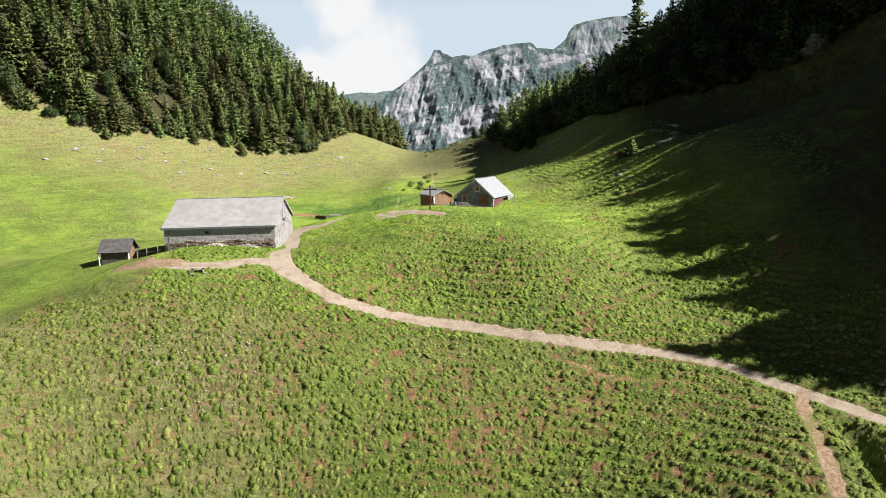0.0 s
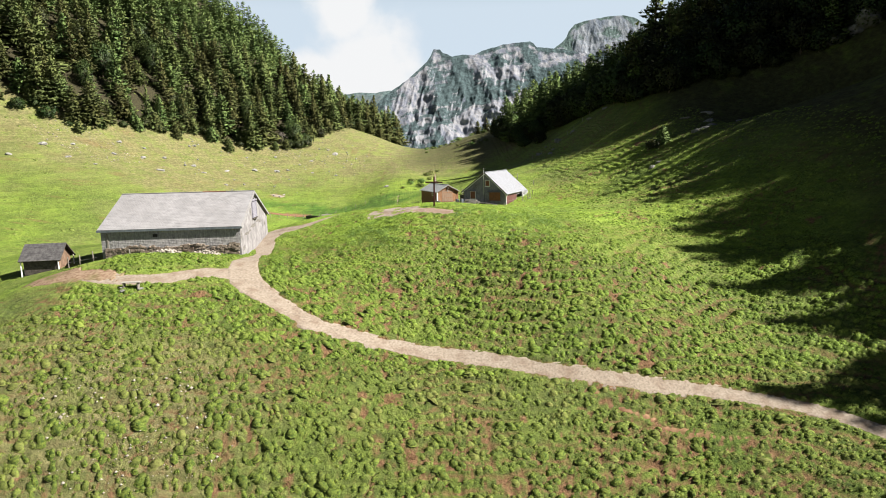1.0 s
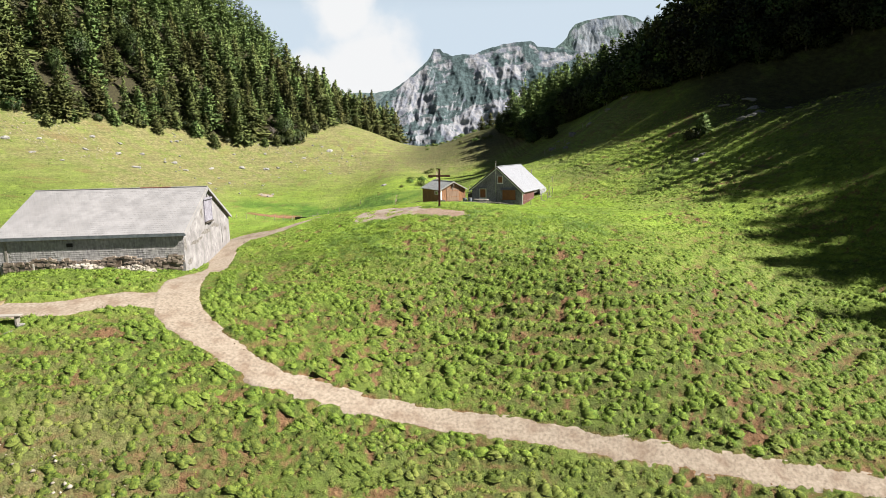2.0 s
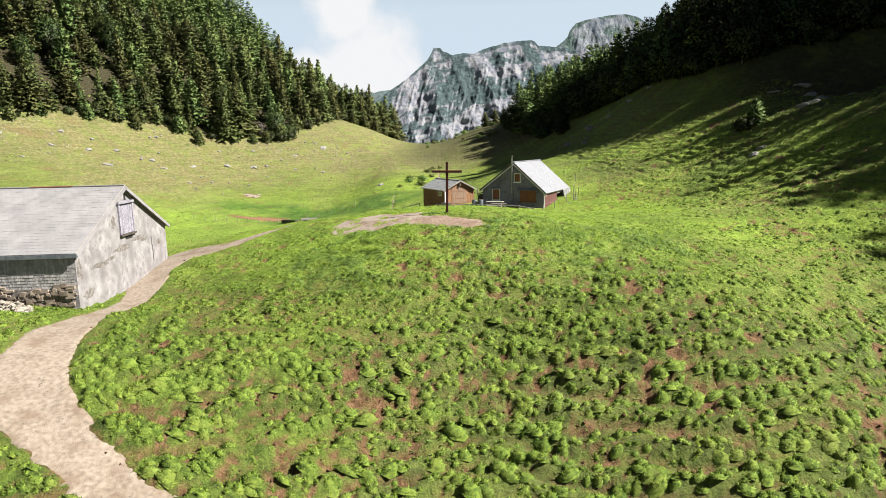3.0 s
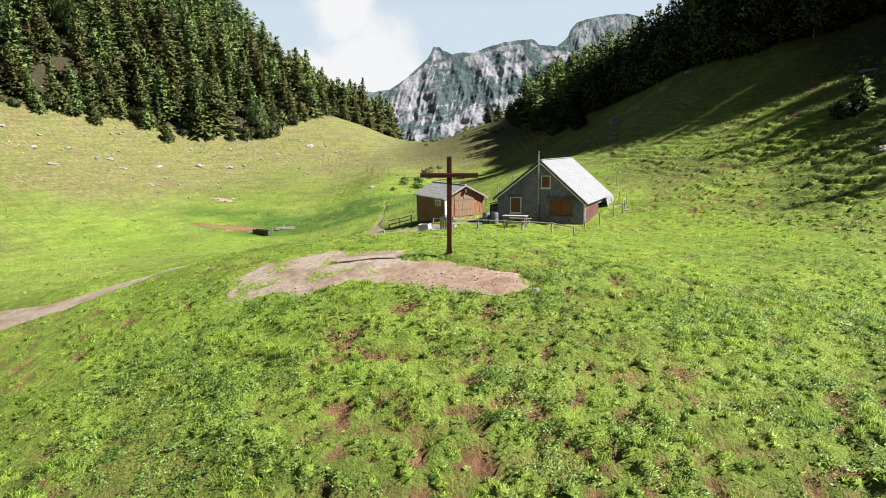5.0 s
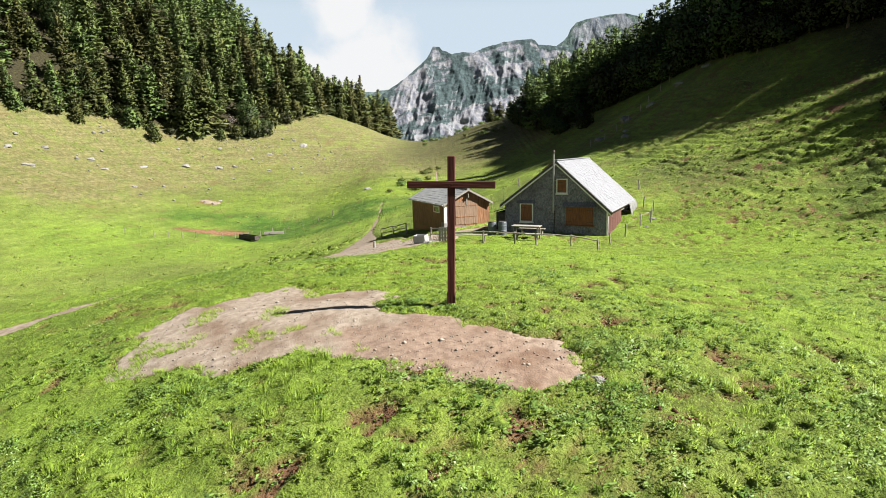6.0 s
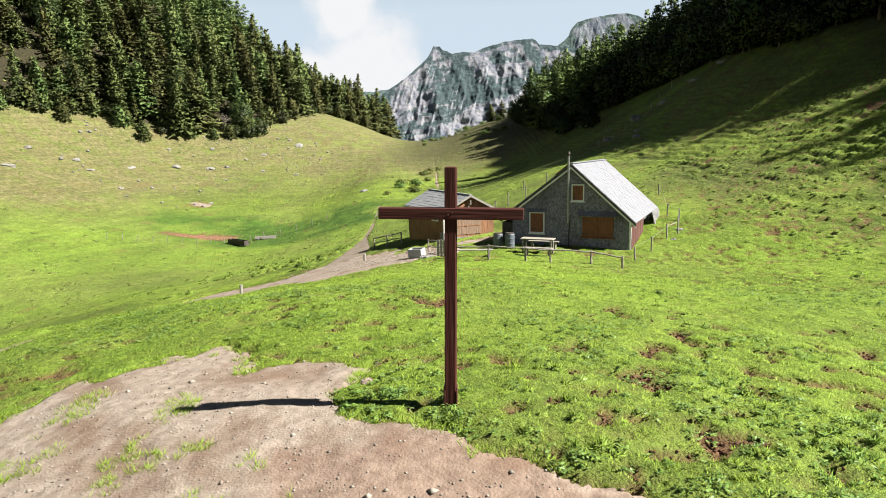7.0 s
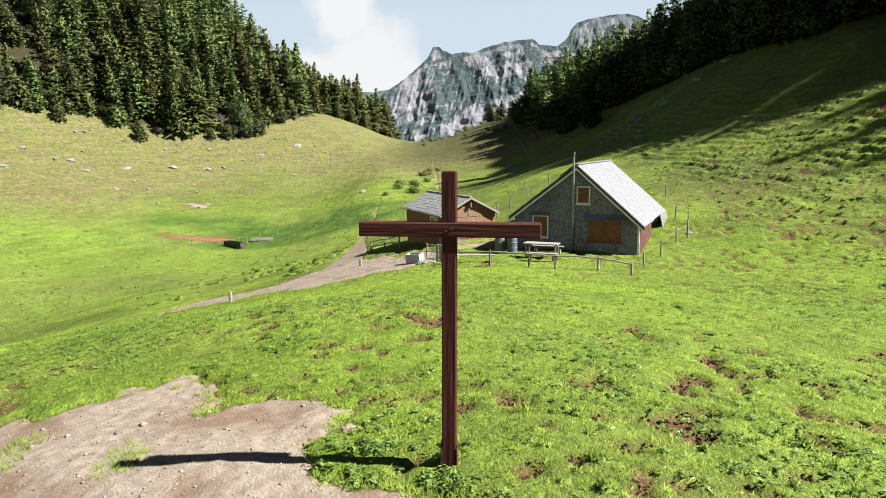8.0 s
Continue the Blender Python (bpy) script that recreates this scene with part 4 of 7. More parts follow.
# ---- trees ----
def spruce_meshes(name, seed, height, radius, levels=17, per=9, leaf=1.5, shape=0.85, stations=2, tufts=1):
    """Trunk and crown of a spruce: whorls of drooping feathered boughs on a tapered trunk."""
    g = np.random.default_rng(seed)
    V, F = [], []

    def tri(a, b, c):
        n = len(V)
        V.extend((a, b, c))
        F.append((n, n + 1, n + 2))

    for k in range(levels):
        s = (k + g.uniform(-0.3, 0.3)) / levels
        for j in range(per):
            sj = min(0.985, max(0.0, s + g.uniform(-0.6, 0.6) / levels))
            z = height * (0.05 + 0.93 * sj)
            r = 1.5 * radius * max(0.04, 1 - sj) ** shape * (0.8 if sj < 0.06 else 1.0)
            az = 2 * math.pi * (j + g.uniform(-0.45, 0.45)) / per + k * 2.4
            rr = r * g.uniform(0.55, 1.15)
            out = np.array((math.cos(az), math.sin(az), 0.0))
            side = np.array((-math.sin(az), math.cos(az), 0.0))
            droop = g.uniform(0.1, 0.5) * (1 - 0.8 * sj)
            prev = np.array((0, 0, z))
            n = stations
            for q in range(1, n + 1):
                u = q / n
                tip = out * rr * u + np.array((0, 0, z - droop * rr * u ** 1.2 + 0.15 * rr * u ** 3))
                w = (0.46 * rr * (1.15 - u) + 0.16 * leaf) * g.uniform(0.7, 1.3)
                for sg in (-1, 1):
                    end = prev + (tip - prev) * g.uniform(0.6, 1.15) + side * sg * w + np.array((0, 0, -g.uniform(0.0, 0.6) * w))
                    tri(prev + (0, 0, 0.05), tip + (0, 0, g.uniform(-0.05, 0.12)), end)
                hang = prev * 0.4 + tip * 0.6 + side * g.uniform(-0.2, 0.2) + np.array((0, 0, -g.uniform(0.25, 0.6) * (0.35 + 0.25 * rr)))
                tri(prev, tip, hang)
                if u > 0.3:
                    for _ in range(tufts):
                        c = tip + g.normal(0, 0.20, 3) * (0.5 + 0.35 * rr)
                        a, b = g.normal(0, 1, 3), g.normal(0, 1, 3)
                        a, b = a / np.linalg.norm(a), b / np.linalg.norm(b)
                        t = g.uniform(0.16, 0.36) * leaf
                        tri(c - a * t, c + a * t + (0, 0, 0.1), c + b * t * 1.3)
                prev = tip
    V = np.array(V)
    soft = V * (1, 1, 0) / (0.4 + np.linalg.norm(V[:, :2], axis=1)[:, None]) + (0, 0, 0.22) + g.normal(0, 0.05, V.shape)
    crown = mesh_of(name + "_crown", V, F, M["needles"], normals=soft)
    bm = bmesh.new()
    pole(bm, (0, 0, -0.6), (0, 0, height * 0.97), 0.016 * height + 0.05, 0.02, 7)
    trunk = bpy.data.meshes.new(name + "_trunk")
    bm.to_mesh(trunk)
    bm.free()
    trunk.materials.append(M["bark"])
    return trunk, crown


def broad_meshes(name, seed, height, radius, clumps=90, leaves=18, size=0.29, material="leaves", squat=1.0):
    """Trunk with limbs, and a crown of many small leaves gathered in uneven clumps."""
    g = np.random.default_rng(seed)
    bm = bmesh.new()
    fork = Vector((0, 0, height * 0.32))
    pole(bm, (0, 0, -0.4), fork, 0.02 * height + 0.04, 0.014 * height + 0.02, 7)
    centres = []
    for i in range(clumps):
        a, u = g.uniform(0, 2 * math.pi), g.uniform(-1.12, 1)
        rr = math.sqrt(max(0.25 if u < 0 else 0, 1 - u * u)) * g.uniform(0.55, 1.12)
        centres.append((math.cos(a) * rr * radius, math.sin(a) * rr * radius, height * 0.56 + u * height * 0.42 * squat * g.uniform(0.8, 1.1)))
    for c in centres[:9]:
        pole(bm, fork, Vector(c) * 0.9, 0.009 * height + 0.01, 0.012, 5)
    trunk = bpy.data.meshes.new(name + "_trunk")
    bm.to_mesh(trunk)
    bm.free()
    trunk.materials.append(M["bark"])
    c = np.repeat(np.array(centres), leaves, 0)
    n = len(c)
    p = c + g.normal(0, 1, (n, 3)) * radius * 0.17
    p[:, 2] = np.maximum(p[:, 2], 0.08 * height)
    a = g.normal(0, 1, (n, 3))
    a /= np.linalg.norm(a, axis=1)[:, None]
    b = np.cross(a, g.normal(0, 1, (n, 3)))
    b /= np.linalg.norm(b, axis=1)[:, None]
    s = (size * g.uniform(0.6, 1.4, n))[:, None]
    v = np.stack((p - a * s, p + b * s * 0.6, p + a * s, p - b * s * 0.6), 1).reshape(-1, 3)
    soft = (v - (0, 0, height * 0.5)) / (radius, radius, height * 0.5) + (0, 0, 0.35) + g.normal(0, 0.25, v.shape)
    crown = mesh_of(name + "_crown", v, np.arange(4 * n).reshape(n, 4), M[material], normals=soft)
    return trunk, crown


def tree_kind(name, meshes, label, category, group):
    ob = thing(name, pose(0, 0, 0), label, category, group)
    for key, me in zip(("trunk", "crown"), meshes):
        o = new(key, me)
        o.parent = ob
    return ob


def inside(poly, x, y):
    hit = False
    for (x0, y0), (x1, y1) in zip(poly, poly[1:] + poly[:1]):
        if (y0 > y) != (y1 > y) and x < (x1 - x0) * (y - y0) / (y1 - y0) + x0:
            hit = not hit
    return hit


SPRUCE = [tree_kind("spruce", spruce_meshes("spruce_%d" % i, 100 + i, h, r, shape=sh), lab, "spruce", "spruces on the valley slopes")
          for i, (h, r, sh, lab) in enumerate(((15.0, 3.3, 0.98, "tall dark green spruce on the slope"), (13.5, 3.7, 0.86, "broad dark green spruce with drooping boughs"),
                                               (16.5, 3.0, 1.05, "slender tall spruce with a pointed top"), (11.0, 3.4, 0.80, "bushy mid-height spruce in the wood"),
                                               (13.0, 3.0, 1.0, "narrow dark spruce among others")))]
YOUNG = tree_kind("spruce", spruce_meshes("young_spruce", 120, 5.5, 1.9, levels=15, per=8, shape=0.6), "young spruce with a full crown at the wood's edge", "spruce", "young spruces at the wood's edge")
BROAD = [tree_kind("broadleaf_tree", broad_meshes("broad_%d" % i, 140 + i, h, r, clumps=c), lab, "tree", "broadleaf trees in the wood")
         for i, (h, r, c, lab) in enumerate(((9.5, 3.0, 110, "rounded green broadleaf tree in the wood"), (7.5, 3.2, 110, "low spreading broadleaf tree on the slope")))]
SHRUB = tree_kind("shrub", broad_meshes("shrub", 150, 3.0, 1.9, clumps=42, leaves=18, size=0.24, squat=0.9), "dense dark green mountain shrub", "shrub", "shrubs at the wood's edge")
BARE_SHRUB = tree_kind("bare_shrub", broad_meshes("bare_shrub", 155, 4.2, 1.8, clumps=50, leaves=12, size=0.12, material="twig"), "leafless grey shrub before the wood", "shrub", "")
BRUSH = tree_kind("shrub", broad_meshes("brush", 152, 1.5, 1.5, clumps=34, leaves=20, size=0.13, material="brush", squat=0.8), "low green brush in the gully", "shrub", "green brush in the gully")
KINDS = SPRUCE + BROAD + [YOUNG, SHRUB, BARE_SHRUB, BRUSH]
used = set()


def plant(kind, x, y, scale, z=None):
    z = top(x, y) - 0.05 if z is None else z
    z -= 0.25 * (kind is SHRUB)
    m = pose(x, y, z, random.uniform(-2.5, 2.5), random.uniform(-2.5, 2.5), random.uniform(0, 360)) @ Matrix.Diagonal((scale * random.uniform(0.9, 1.12), scale * random.uniform(0.9, 1.12), scale, 1))
    if kind not in used:
        used.add(kind)
        kind.matrix_world = m
        return kind
    ob = copy_thing(kind, pose(0, 0, 0))
    ob.matrix_world = m
    return ob


def scatter(poly, gap, seed):
    """Jittered places in a polygon, in order of their distance from the meadow."""
    g = random.Random(seed)
    xs, ys = [p[0] for p in poly], [p[1] for p in poly]
    out = []
    y = min(ys)
    while y < max(ys):
        x = min(xs)
        while x < max(xs):
            px, py = x + g.uniform(-0.48, 0.48) * gap, y + g.uniform(-0.48, 0.48) * gap
            if inside(poly, px, py):
                out.append((px, py))
            x += gap
        y += gap
    return out


LEFT_WOOD = [(-150, 184), (-131, 189), (-118, 193), (-104, 196), (-97, 214), (-89, 223), (-84, 232), (-76, 231), (-66, 241), (-54, 249), (-51, 262), (-47, 276), (-45, 290),
             (-47, 305), (-60, 335), (-95, 365), (-150, 350), (-175, 320), (-175, 190)]
SPUR_WOOD = [(-60, 316), (-47, 306), (-36, 312), (-27, 322), (-21, 336), (-26, 356), (-50, 372), (-70, 360)]
RIGHT_WOOD = [(22, 262), (24, 245), (28, 231), (36, 224), (42, 206), (43, 184), (42, 168), (42.5, 158), (47, 152), (55, 150), (63, 149.5), (73, 148), (84, 143), (92, 138), (112, 126), (150, 117), (150, 170),
              (120, 240), (75, 290), (50, 300), (30, 285)]
SUN_WOOD_LOW = [(54, 44), (66, 60), (83, 85), (120, 85), (90, 46)]
SUN_WOOD_HIGH = [(83, 85), (98, 105), (115, 128), (129, 148), (160, 148), (150, 110), (122, 85)]

random.seed(5)
far_trees = []


def wood(poly, gap, seed, kinds, limit, low, high):
    places = scatter(poly, gap, seed)
    cx, cy = -5, 100
    places.sort(key=lambda p: math.hypot(p[0] - cx, p[1] - cy))
    for i, (x, y) in enumerate(places):
        if i < limit:
            plant(random.choice(kinds), x, y, random.uniform(low, high))
        else:
            far_trees.append((x, y, random.uniform(low, high)))


wood(LEFT_WOOD, 6.5, 1, SPRUCE * 3 + BROAD, 200, 0.72, 1.28)
wood(SPUR_WOOD, 4.2, 2, SPRUCE, 40, 0.9, 1.35)
# mostly broadleaf trees here: their darkened leaves carry this wood's shade
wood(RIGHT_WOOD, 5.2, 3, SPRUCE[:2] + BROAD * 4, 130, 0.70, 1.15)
plant(SPRUCE[2], 62, 200, 1.75)
for x, y, s in ((-52, 268, 1.15), (-50, 279, 1.3), (-49, 290, 1.3), (-55, 274, 1.2), (-56, 284, 1.4), (-60, 292, 1.4), (-59, 268, 1.2), (-51, 301, 1.35), (-64, 280, 1.3), (-66, 300, 1.4), (-57, 300, 1.4)):
    plant(random.choice(SPRUCE), x, y, s)
wood(SUN_WOOD_LOW, 4.4, 4, SPRUCE, 6, 1.0, 1.25)
wood(SUN_WOOD_HIGH, 3.9, 6, SPRUCE, 6, 0.90, 1.2)
far_trees += [(118.5 + 2.6 * k, 126.4 + 1.9 * (k % 3), 1.2) for k in range(5)] + [(71.2, 68.4, 1.0), (73.4, 67.4, 1.1), (75.6, 66.6, 1.1), (72.6, 65.6, 1.1)]
for x, y, s in ((-38, 303, 0.9), (-34, 308, 1.0), (-30, 313, 0.9), (-73.5, 229, 0.75), (-66, 238, 0.6), (-61, 241, 0.55), (-58, 244, 0.7), (-96, 212, 0.8), (-88, 221, 0.7), (-104, 193, 0.6), (-80, 230.5, 0.9)):
    plant(YOUNG, x, y, s)
for x, y, s in ((-54, 247.5, 1.3), (-51.5, 251, 1.4), (-57, 246, 1.0), (-119, 191, 1.1), (-112, 193, 1.2), (-92, 219, 1.0), (-127, 189, 1.2), (-49, 262, 1.2),
                (26, 240, 1.2), (27.5, 225, 1.3), (31, 213, 1.2), (24, 252, 1.2)):
    plant(SHRUB, x, y, s)
for k, (x, y) in enumerate(zip(LEFT_EDGE[:-1, 0], LEFT_EDGE[:-1, 1])):
    for q in range(3):
        u = (q + random.uniform(0, 0.9)) / 3
        px, py = x + (LEFT_EDGE[k + 1, 0] - x) * u, y + (LEFT_EDGE[k + 1, 1] - y) * u
        plant(random.choice((SHRUB, SHRUB, YOUNG)), px, py - random.uniform(0.5, 3.5), random.uniform(0.45, 1.1))
    for q in range(2):
        u = (q + random.uniform(0, 0.9)) / 2
        px, py = x + (LEFT_EDGE[k + 1, 0] - x) * u, y + (LEFT_EDGE[k + 1, 1] - y) * u
        plant(random.choice((*SPRUCE, YOUNG)), px, py + random.uniform(-0.5, 2.5), random.uniform(0.42, 0.95))
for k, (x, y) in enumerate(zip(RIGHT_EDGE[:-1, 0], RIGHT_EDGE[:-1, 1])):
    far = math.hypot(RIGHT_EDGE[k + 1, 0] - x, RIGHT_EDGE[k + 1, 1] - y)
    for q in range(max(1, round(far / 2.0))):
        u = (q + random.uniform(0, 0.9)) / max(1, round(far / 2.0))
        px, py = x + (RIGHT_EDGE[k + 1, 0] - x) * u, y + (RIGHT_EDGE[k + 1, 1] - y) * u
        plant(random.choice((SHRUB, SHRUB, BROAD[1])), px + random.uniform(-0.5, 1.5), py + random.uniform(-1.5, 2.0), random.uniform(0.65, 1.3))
plant(BARE_SHRUB, -60, 246.5, 1.0)
for k in range(13):
    u = k / 12
    plant(BRUSH, -10 + 6 * u + random.uniform(-2.5, 2.5), 198 + 34 * u + random.uniform(-4, 4), random.uniform(0.3, 0.75))
for k in range(26):
    plant(BRUSH, random.uniform(-8, 24), random.uniform(252, 312), random.uniform(0.4, 0.9))
# two junipers on the shaded slope, and the few trees on the pass
plant(YOUNG, 38.6, 125.4, 0.62)
plant(SHRUB, 37.0, 124.9, 0.6)
for x, y, s in ((16, 292, 0.55), (20, 296, 0.6), (23, 290, 0.5), (30, 288, 0.75)):
    plant(SPRUCE[3], x, y, s)

# the wood farther up the slopes, one mass of lighter trees
lite_v, lite_f = spruce_meshes("far_spruce", 190, 14.0, 3.3, levels=13, per=6, leaf=1.5, stations=2, tufts=1)[1], None
tv = np.empty(len(lite_v.vertices) * 3, np.float32)
lite_v.vertices.foreach_get("co", tv)
tv = tv.reshape(-1, 3)
if far_trees:
    ft = np.array(far_trees)
    fz = land(ft[:, 0], ft[:, 1])
    g = np.random.default_rng(77)
    turn = g.uniform(0, 2 * math.pi, len(ft))
    c, s = np.cos(turn)[:, None], np.sin(turn)[:, None]
    sc = ft[:, 2:3]
    fx = (tv[None, :, 0] * c - tv[None, :, 1] * s) * sc + ft[:, 0:1]
    fy = (tv[None, :, 0] * s + tv[None, :, 1] * c) * sc + ft[:, 1:2]
    fzz = tv[None, :, 2] * sc + fz[:, None]
    fv = np.stack((fx, fy, fzz), 2).reshape(-1, 3)
    sx, sy = fx - ft[:, 0:1], fy - ft[:, 1:2]
    sr = np.hypot(sx, sy) + 0.4
    fn = np.stack((sx / sr, sy / sr, np.full(sx.shape, 0.55)), 2).reshape(-1, 3) + g.normal(0, 0.22, (sx.size, 3))
    tagged(new("spruce_wood", mesh_of("spruce_wood", fv, np.arange(len(fv)).reshape(-1, 3), M["needles"], normals=fn)), "dense spruce wood covering the upper slopes", "wood", kind="stuff")
for k in KINDS:
    if k not in used:
        for o in (*k.children_recursive, k):
            bpy.data.objects.remove(o)

# ---- buildings ----
def frame_of(ax, ay, bx, by, z):
    """A pose at A whose x axis points to B on the level."""
    return pose(ax, ay, z, 0, 0, math.degrees(math.atan2(by - ay, bx - ax)))


def tiles(bm, a, b, c, d, across, courses, lap=0.35, thick=0.02, jitter=0.012, skip=0.0, stagger=True):
    """Courses of roof tiles or shingles over the quad a b (eave) to d c (ridge), each a small wedge of its own."""
    a, b, c, d = (Vector(v) for v in (a, b, c, d))
    n = (b - a).cross(d - a).normalized()
    for r in range(courses):
        s0, s1 = r / courses, min(1.0, (r + 1 + lap) / courses)
        lo_l, lo_r, hi_l, hi_r = a.lerp(d, s0), b.lerp(c, s0), a.lerp(d, s1), b.lerp(c, s1)
        off = 0.5 if stagger and r % 2 else 0.0
        edges = [0.0] + [(k + off) / across for k in range(across + 1) if 0 < (k + off) / across < 1] + [1.0]
        for u0, u1 in zip(edges, edges[1:]):
            if skip and random.random() < skip:
                continue
            g = 0.04 / across
            j = random.uniform(-jitter, jitter)
            t = thick * random.uniform(0.8, 1.3)
            p = [lo_l.lerp(lo_r, u0 + g), lo_l.lerp(lo_r, u1 - g), hi_l.lerp(hi_r, u1 - g), hi_l.lerp(hi_r, u0 + g)]
            lift = [t + j, t + j, 0.004, 0.004]
            up = [bm.verts.new(q + n * (h + 0.012)) for q, h in zip(p, lift)]
            dn = [bm.verts.new(q + n * 0.0) for q in p]
            bm.faces.new(up)
            bm.faces.new((dn[0], dn[1], up[1], up[0]))
            bm.faces.new((dn[1], dn[2], up[2], up[1]))
            bm.faces.new((dn[3], dn[0], up[0], up[3]))
    return bm


def slab(bm, a, b, c, d, thick):
    """A plate with the quad a b c d as its top."""
    a, b, c, d = (Vector(v) for v in (a, b, c, d))
    n = (b - a).cross(d - a).normalized() * thick
    hi = [bm.verts.new(v) for v in (a, b, c, d)]
    lo = [bm.verts.new(v - n) for v in (a, b, c, d)]
    bm.faces.new(hi)
    bm.faces.new(lo[::-1])
    for i in range(4):
        k = (i + 1) % 4
        bm.faces.new((hi[i], lo[i], lo[k], hi[k]))
    return bm


def pieces(name, bm, material, parent, label="", limit=300):
    """Each loose piece of a bmesh becomes a part of its own, those nearest to the walk first; what is past the limit stays joined."""
    bm.verts.index_update()
    bm.faces.index_update()
    bmesh.ops.recalc_face_normals(bm, faces=bm.faces)
    seen, islands = set(), []
    for v in bm.verts:
        if v.index in seen:
            continue
        stack, isle = [v], []
        seen.add(v.index)
        while stack:
            u = stack.pop()
            isle.append(u)
            for e in u.link_edges:
                o = e.other_vert(u)
                if o.index not in seen:
                    seen.add(o.index)
                    stack.append(o)
        islands.append(isle)
    islands.sort(key=lambda isle: isle[0].co.y)
    for group in [[isle] for isle in islands[:limit]] + ([islands[limit:]] if len(islands) > limit else []):
        vs = [v for isle in group for v in isle]
        where = {v.index: i for i, v in enumerate(vs)}
        faces = {f for v in vs for f in v.link_faces}
        me = bpy.data.meshes.new(name)
        me.from_pydata([v.co[:] for v in vs], [], [[where[v.index] for v in f.verts] for f in sorted(faces, key=lambda f: f.index)])
        me.materials.append(material)
        ob = new(name, me)
        ob.parent = parent
        if len(group) > 1:
            tagged(ob, label, kind="stuff")
    bm.free()


def prism(bm, outline, y0, y1):
    """An outline in x and z, drawn out along y."""
    lo = [bm.verts.new((x, y0, z)) for x, z in outline]
    hi = [bm.verts.new((x, y1, z)) for x, z in outline]
    bm.faces.new(lo)
    bm.faces.new(hi[::-1])
    for i in range(len(lo)):
        k = (i + 1) % len(lo)
        bm.faces.new((lo[i], hi[i], hi[k], lo[k]))
    return bm


def boards(bm, x0, x1, y, z0, z1, width, thick=0.02, top_of=None, gap=0.008, axis="x"):
    """Upright boards side by side on a wall plane; top_of(x) gives a sloping upper end."""
    n = max(1, round((x1 - x0) / width))
    w = (x1 - x0) / n
    for i in range(n):
        a, b = x0 + i * w + gap / 2, x0 + (i + 1) * w - gap / 2
        t = thick * random.uniform(0.7, 1.3)
        za, zb = (top_of(a), top_of(b)) if top_of else (z1, z1)
        pts = ((a, z0), (b, z0), (b, zb), (a, za))
        lo = [bm.verts.new((x, y, z) if axis == "x" else (y, x, z)) for x, z in pts]
        hi = [bm.verts.new((x, y - t, z) if axis == "x" else (y - t, x, z)) for x, z in pts]
        bm.faces.new(hi)
        for k in range(4):
            m = (k + 1) % 4
            bm.faces.new((lo[k], lo[m], hi[m], hi[k]))
    return bm


def shingle_wall(bm, x0, x1, y, z0, z1, tw, th, limit=None, holes=(), side=-1, along="x"):
    """Rows of small wall shingles on the plane y, kept below limit(x) and out of the holes."""
    rows = max(1, int((z1 - z0) / th))
    for r in range(rows):
        za = z0 + r * th
        n = max(1, int((x1 - x0) / tw))
        for i in range(n + 1):
            a = x0 + (i - (0.5 if r % 2 else 0)) * tw
            b = min(a + tw * 0.96, x1)
            a = max(a, x0)
            if b - a < 0.03:
                continue
            mid = (a + b) / 2
            zt = za + th * 1.08
            if limit and zt > limit(mid):
                continue
            if any(h[0] < mid < h[1] and h[2] < za + th / 2 < h[3] for h in holes):
                continue
            t = 0.018 * random.uniform(0.6, 1.5)
            pts = ((a, za, t), (b, za, t), (b, zt, 0.002), (a, zt, 0.002))
            up = [bm.verts.new((x, y + side * d, z) if along == "x" else (y + side * d, x, z)) for x, z, d in pts]
            dn = [bm.verts.new((x, y, za) if along == "x" else (y, x, za)) for x in (a, b)]
            bm.faces.new(up)
            bm.faces.new((dn[0], dn[1], up[1], up[0]))
    return bm


def rough_box(x0, x1, y0, y1, z0, z1, cut, amount, seed):
    """A box of uneven masonry."""
    bm = boxes((x0, x1, y0, y1, z0, z1))
    bmesh.ops.subdivide_edges(bm, edges=bm.edges[:], cuts=cut, use_grid_fill=True)
    g = random.Random(seed)
    for v in bm.verts:
        n = noise.noise(Vector(v.co) * 1.7 + Vector((seed, 0, 0))) * amount + g.uniform(-1, 1) * amount * 0.25
        v.co += Vector((n * 0.5, n, n * 0.3))
    return bm


random.seed(11)

# The barn: x from its left end along the front, y into the depth.
barn_m = frame_of(-34.8, 75.55, -21.2, 76.4, 0)
barn = thing("barn", barn_m, "long pale stone barn with a grey tiled roof", "barn")
BL, BD = 13.62, 12.3
EAVE, RIDGE = -0.72, 2.50


def barn_roof_z(y):
    return EAVE + (RIDGE - EAVE) * (1 - abs(y - BD / 2) / (BD / 2 + 0.42))


bm = bmesh.new()
box(bm, 0.0, 0.45, 0.0, BD, -4.9, barn_roof_z(0) - 0.1)
part("wall", bm, M["plaster"], barn)
bm = boxes((0.45, BL - 0.5, -0.03, 0.50, -2.95, barn_roof_z(0.0) - 0.10))
barn_front = part("wall", bm, M["barn_board"], barn, "weathered grey shingled front wall")
bm = shingle_wall(bmesh.new(), 0.02, BL - 0.02, -0.04, -2.95, barn_roof_z(0) - 0.02, 0.17, 0.155, holes=((5.02, 5.52, -1.5, -1.15), (0.55, 0.95, -3, -1)))
part("shingle", bm, M["barn_board"], barn_front)
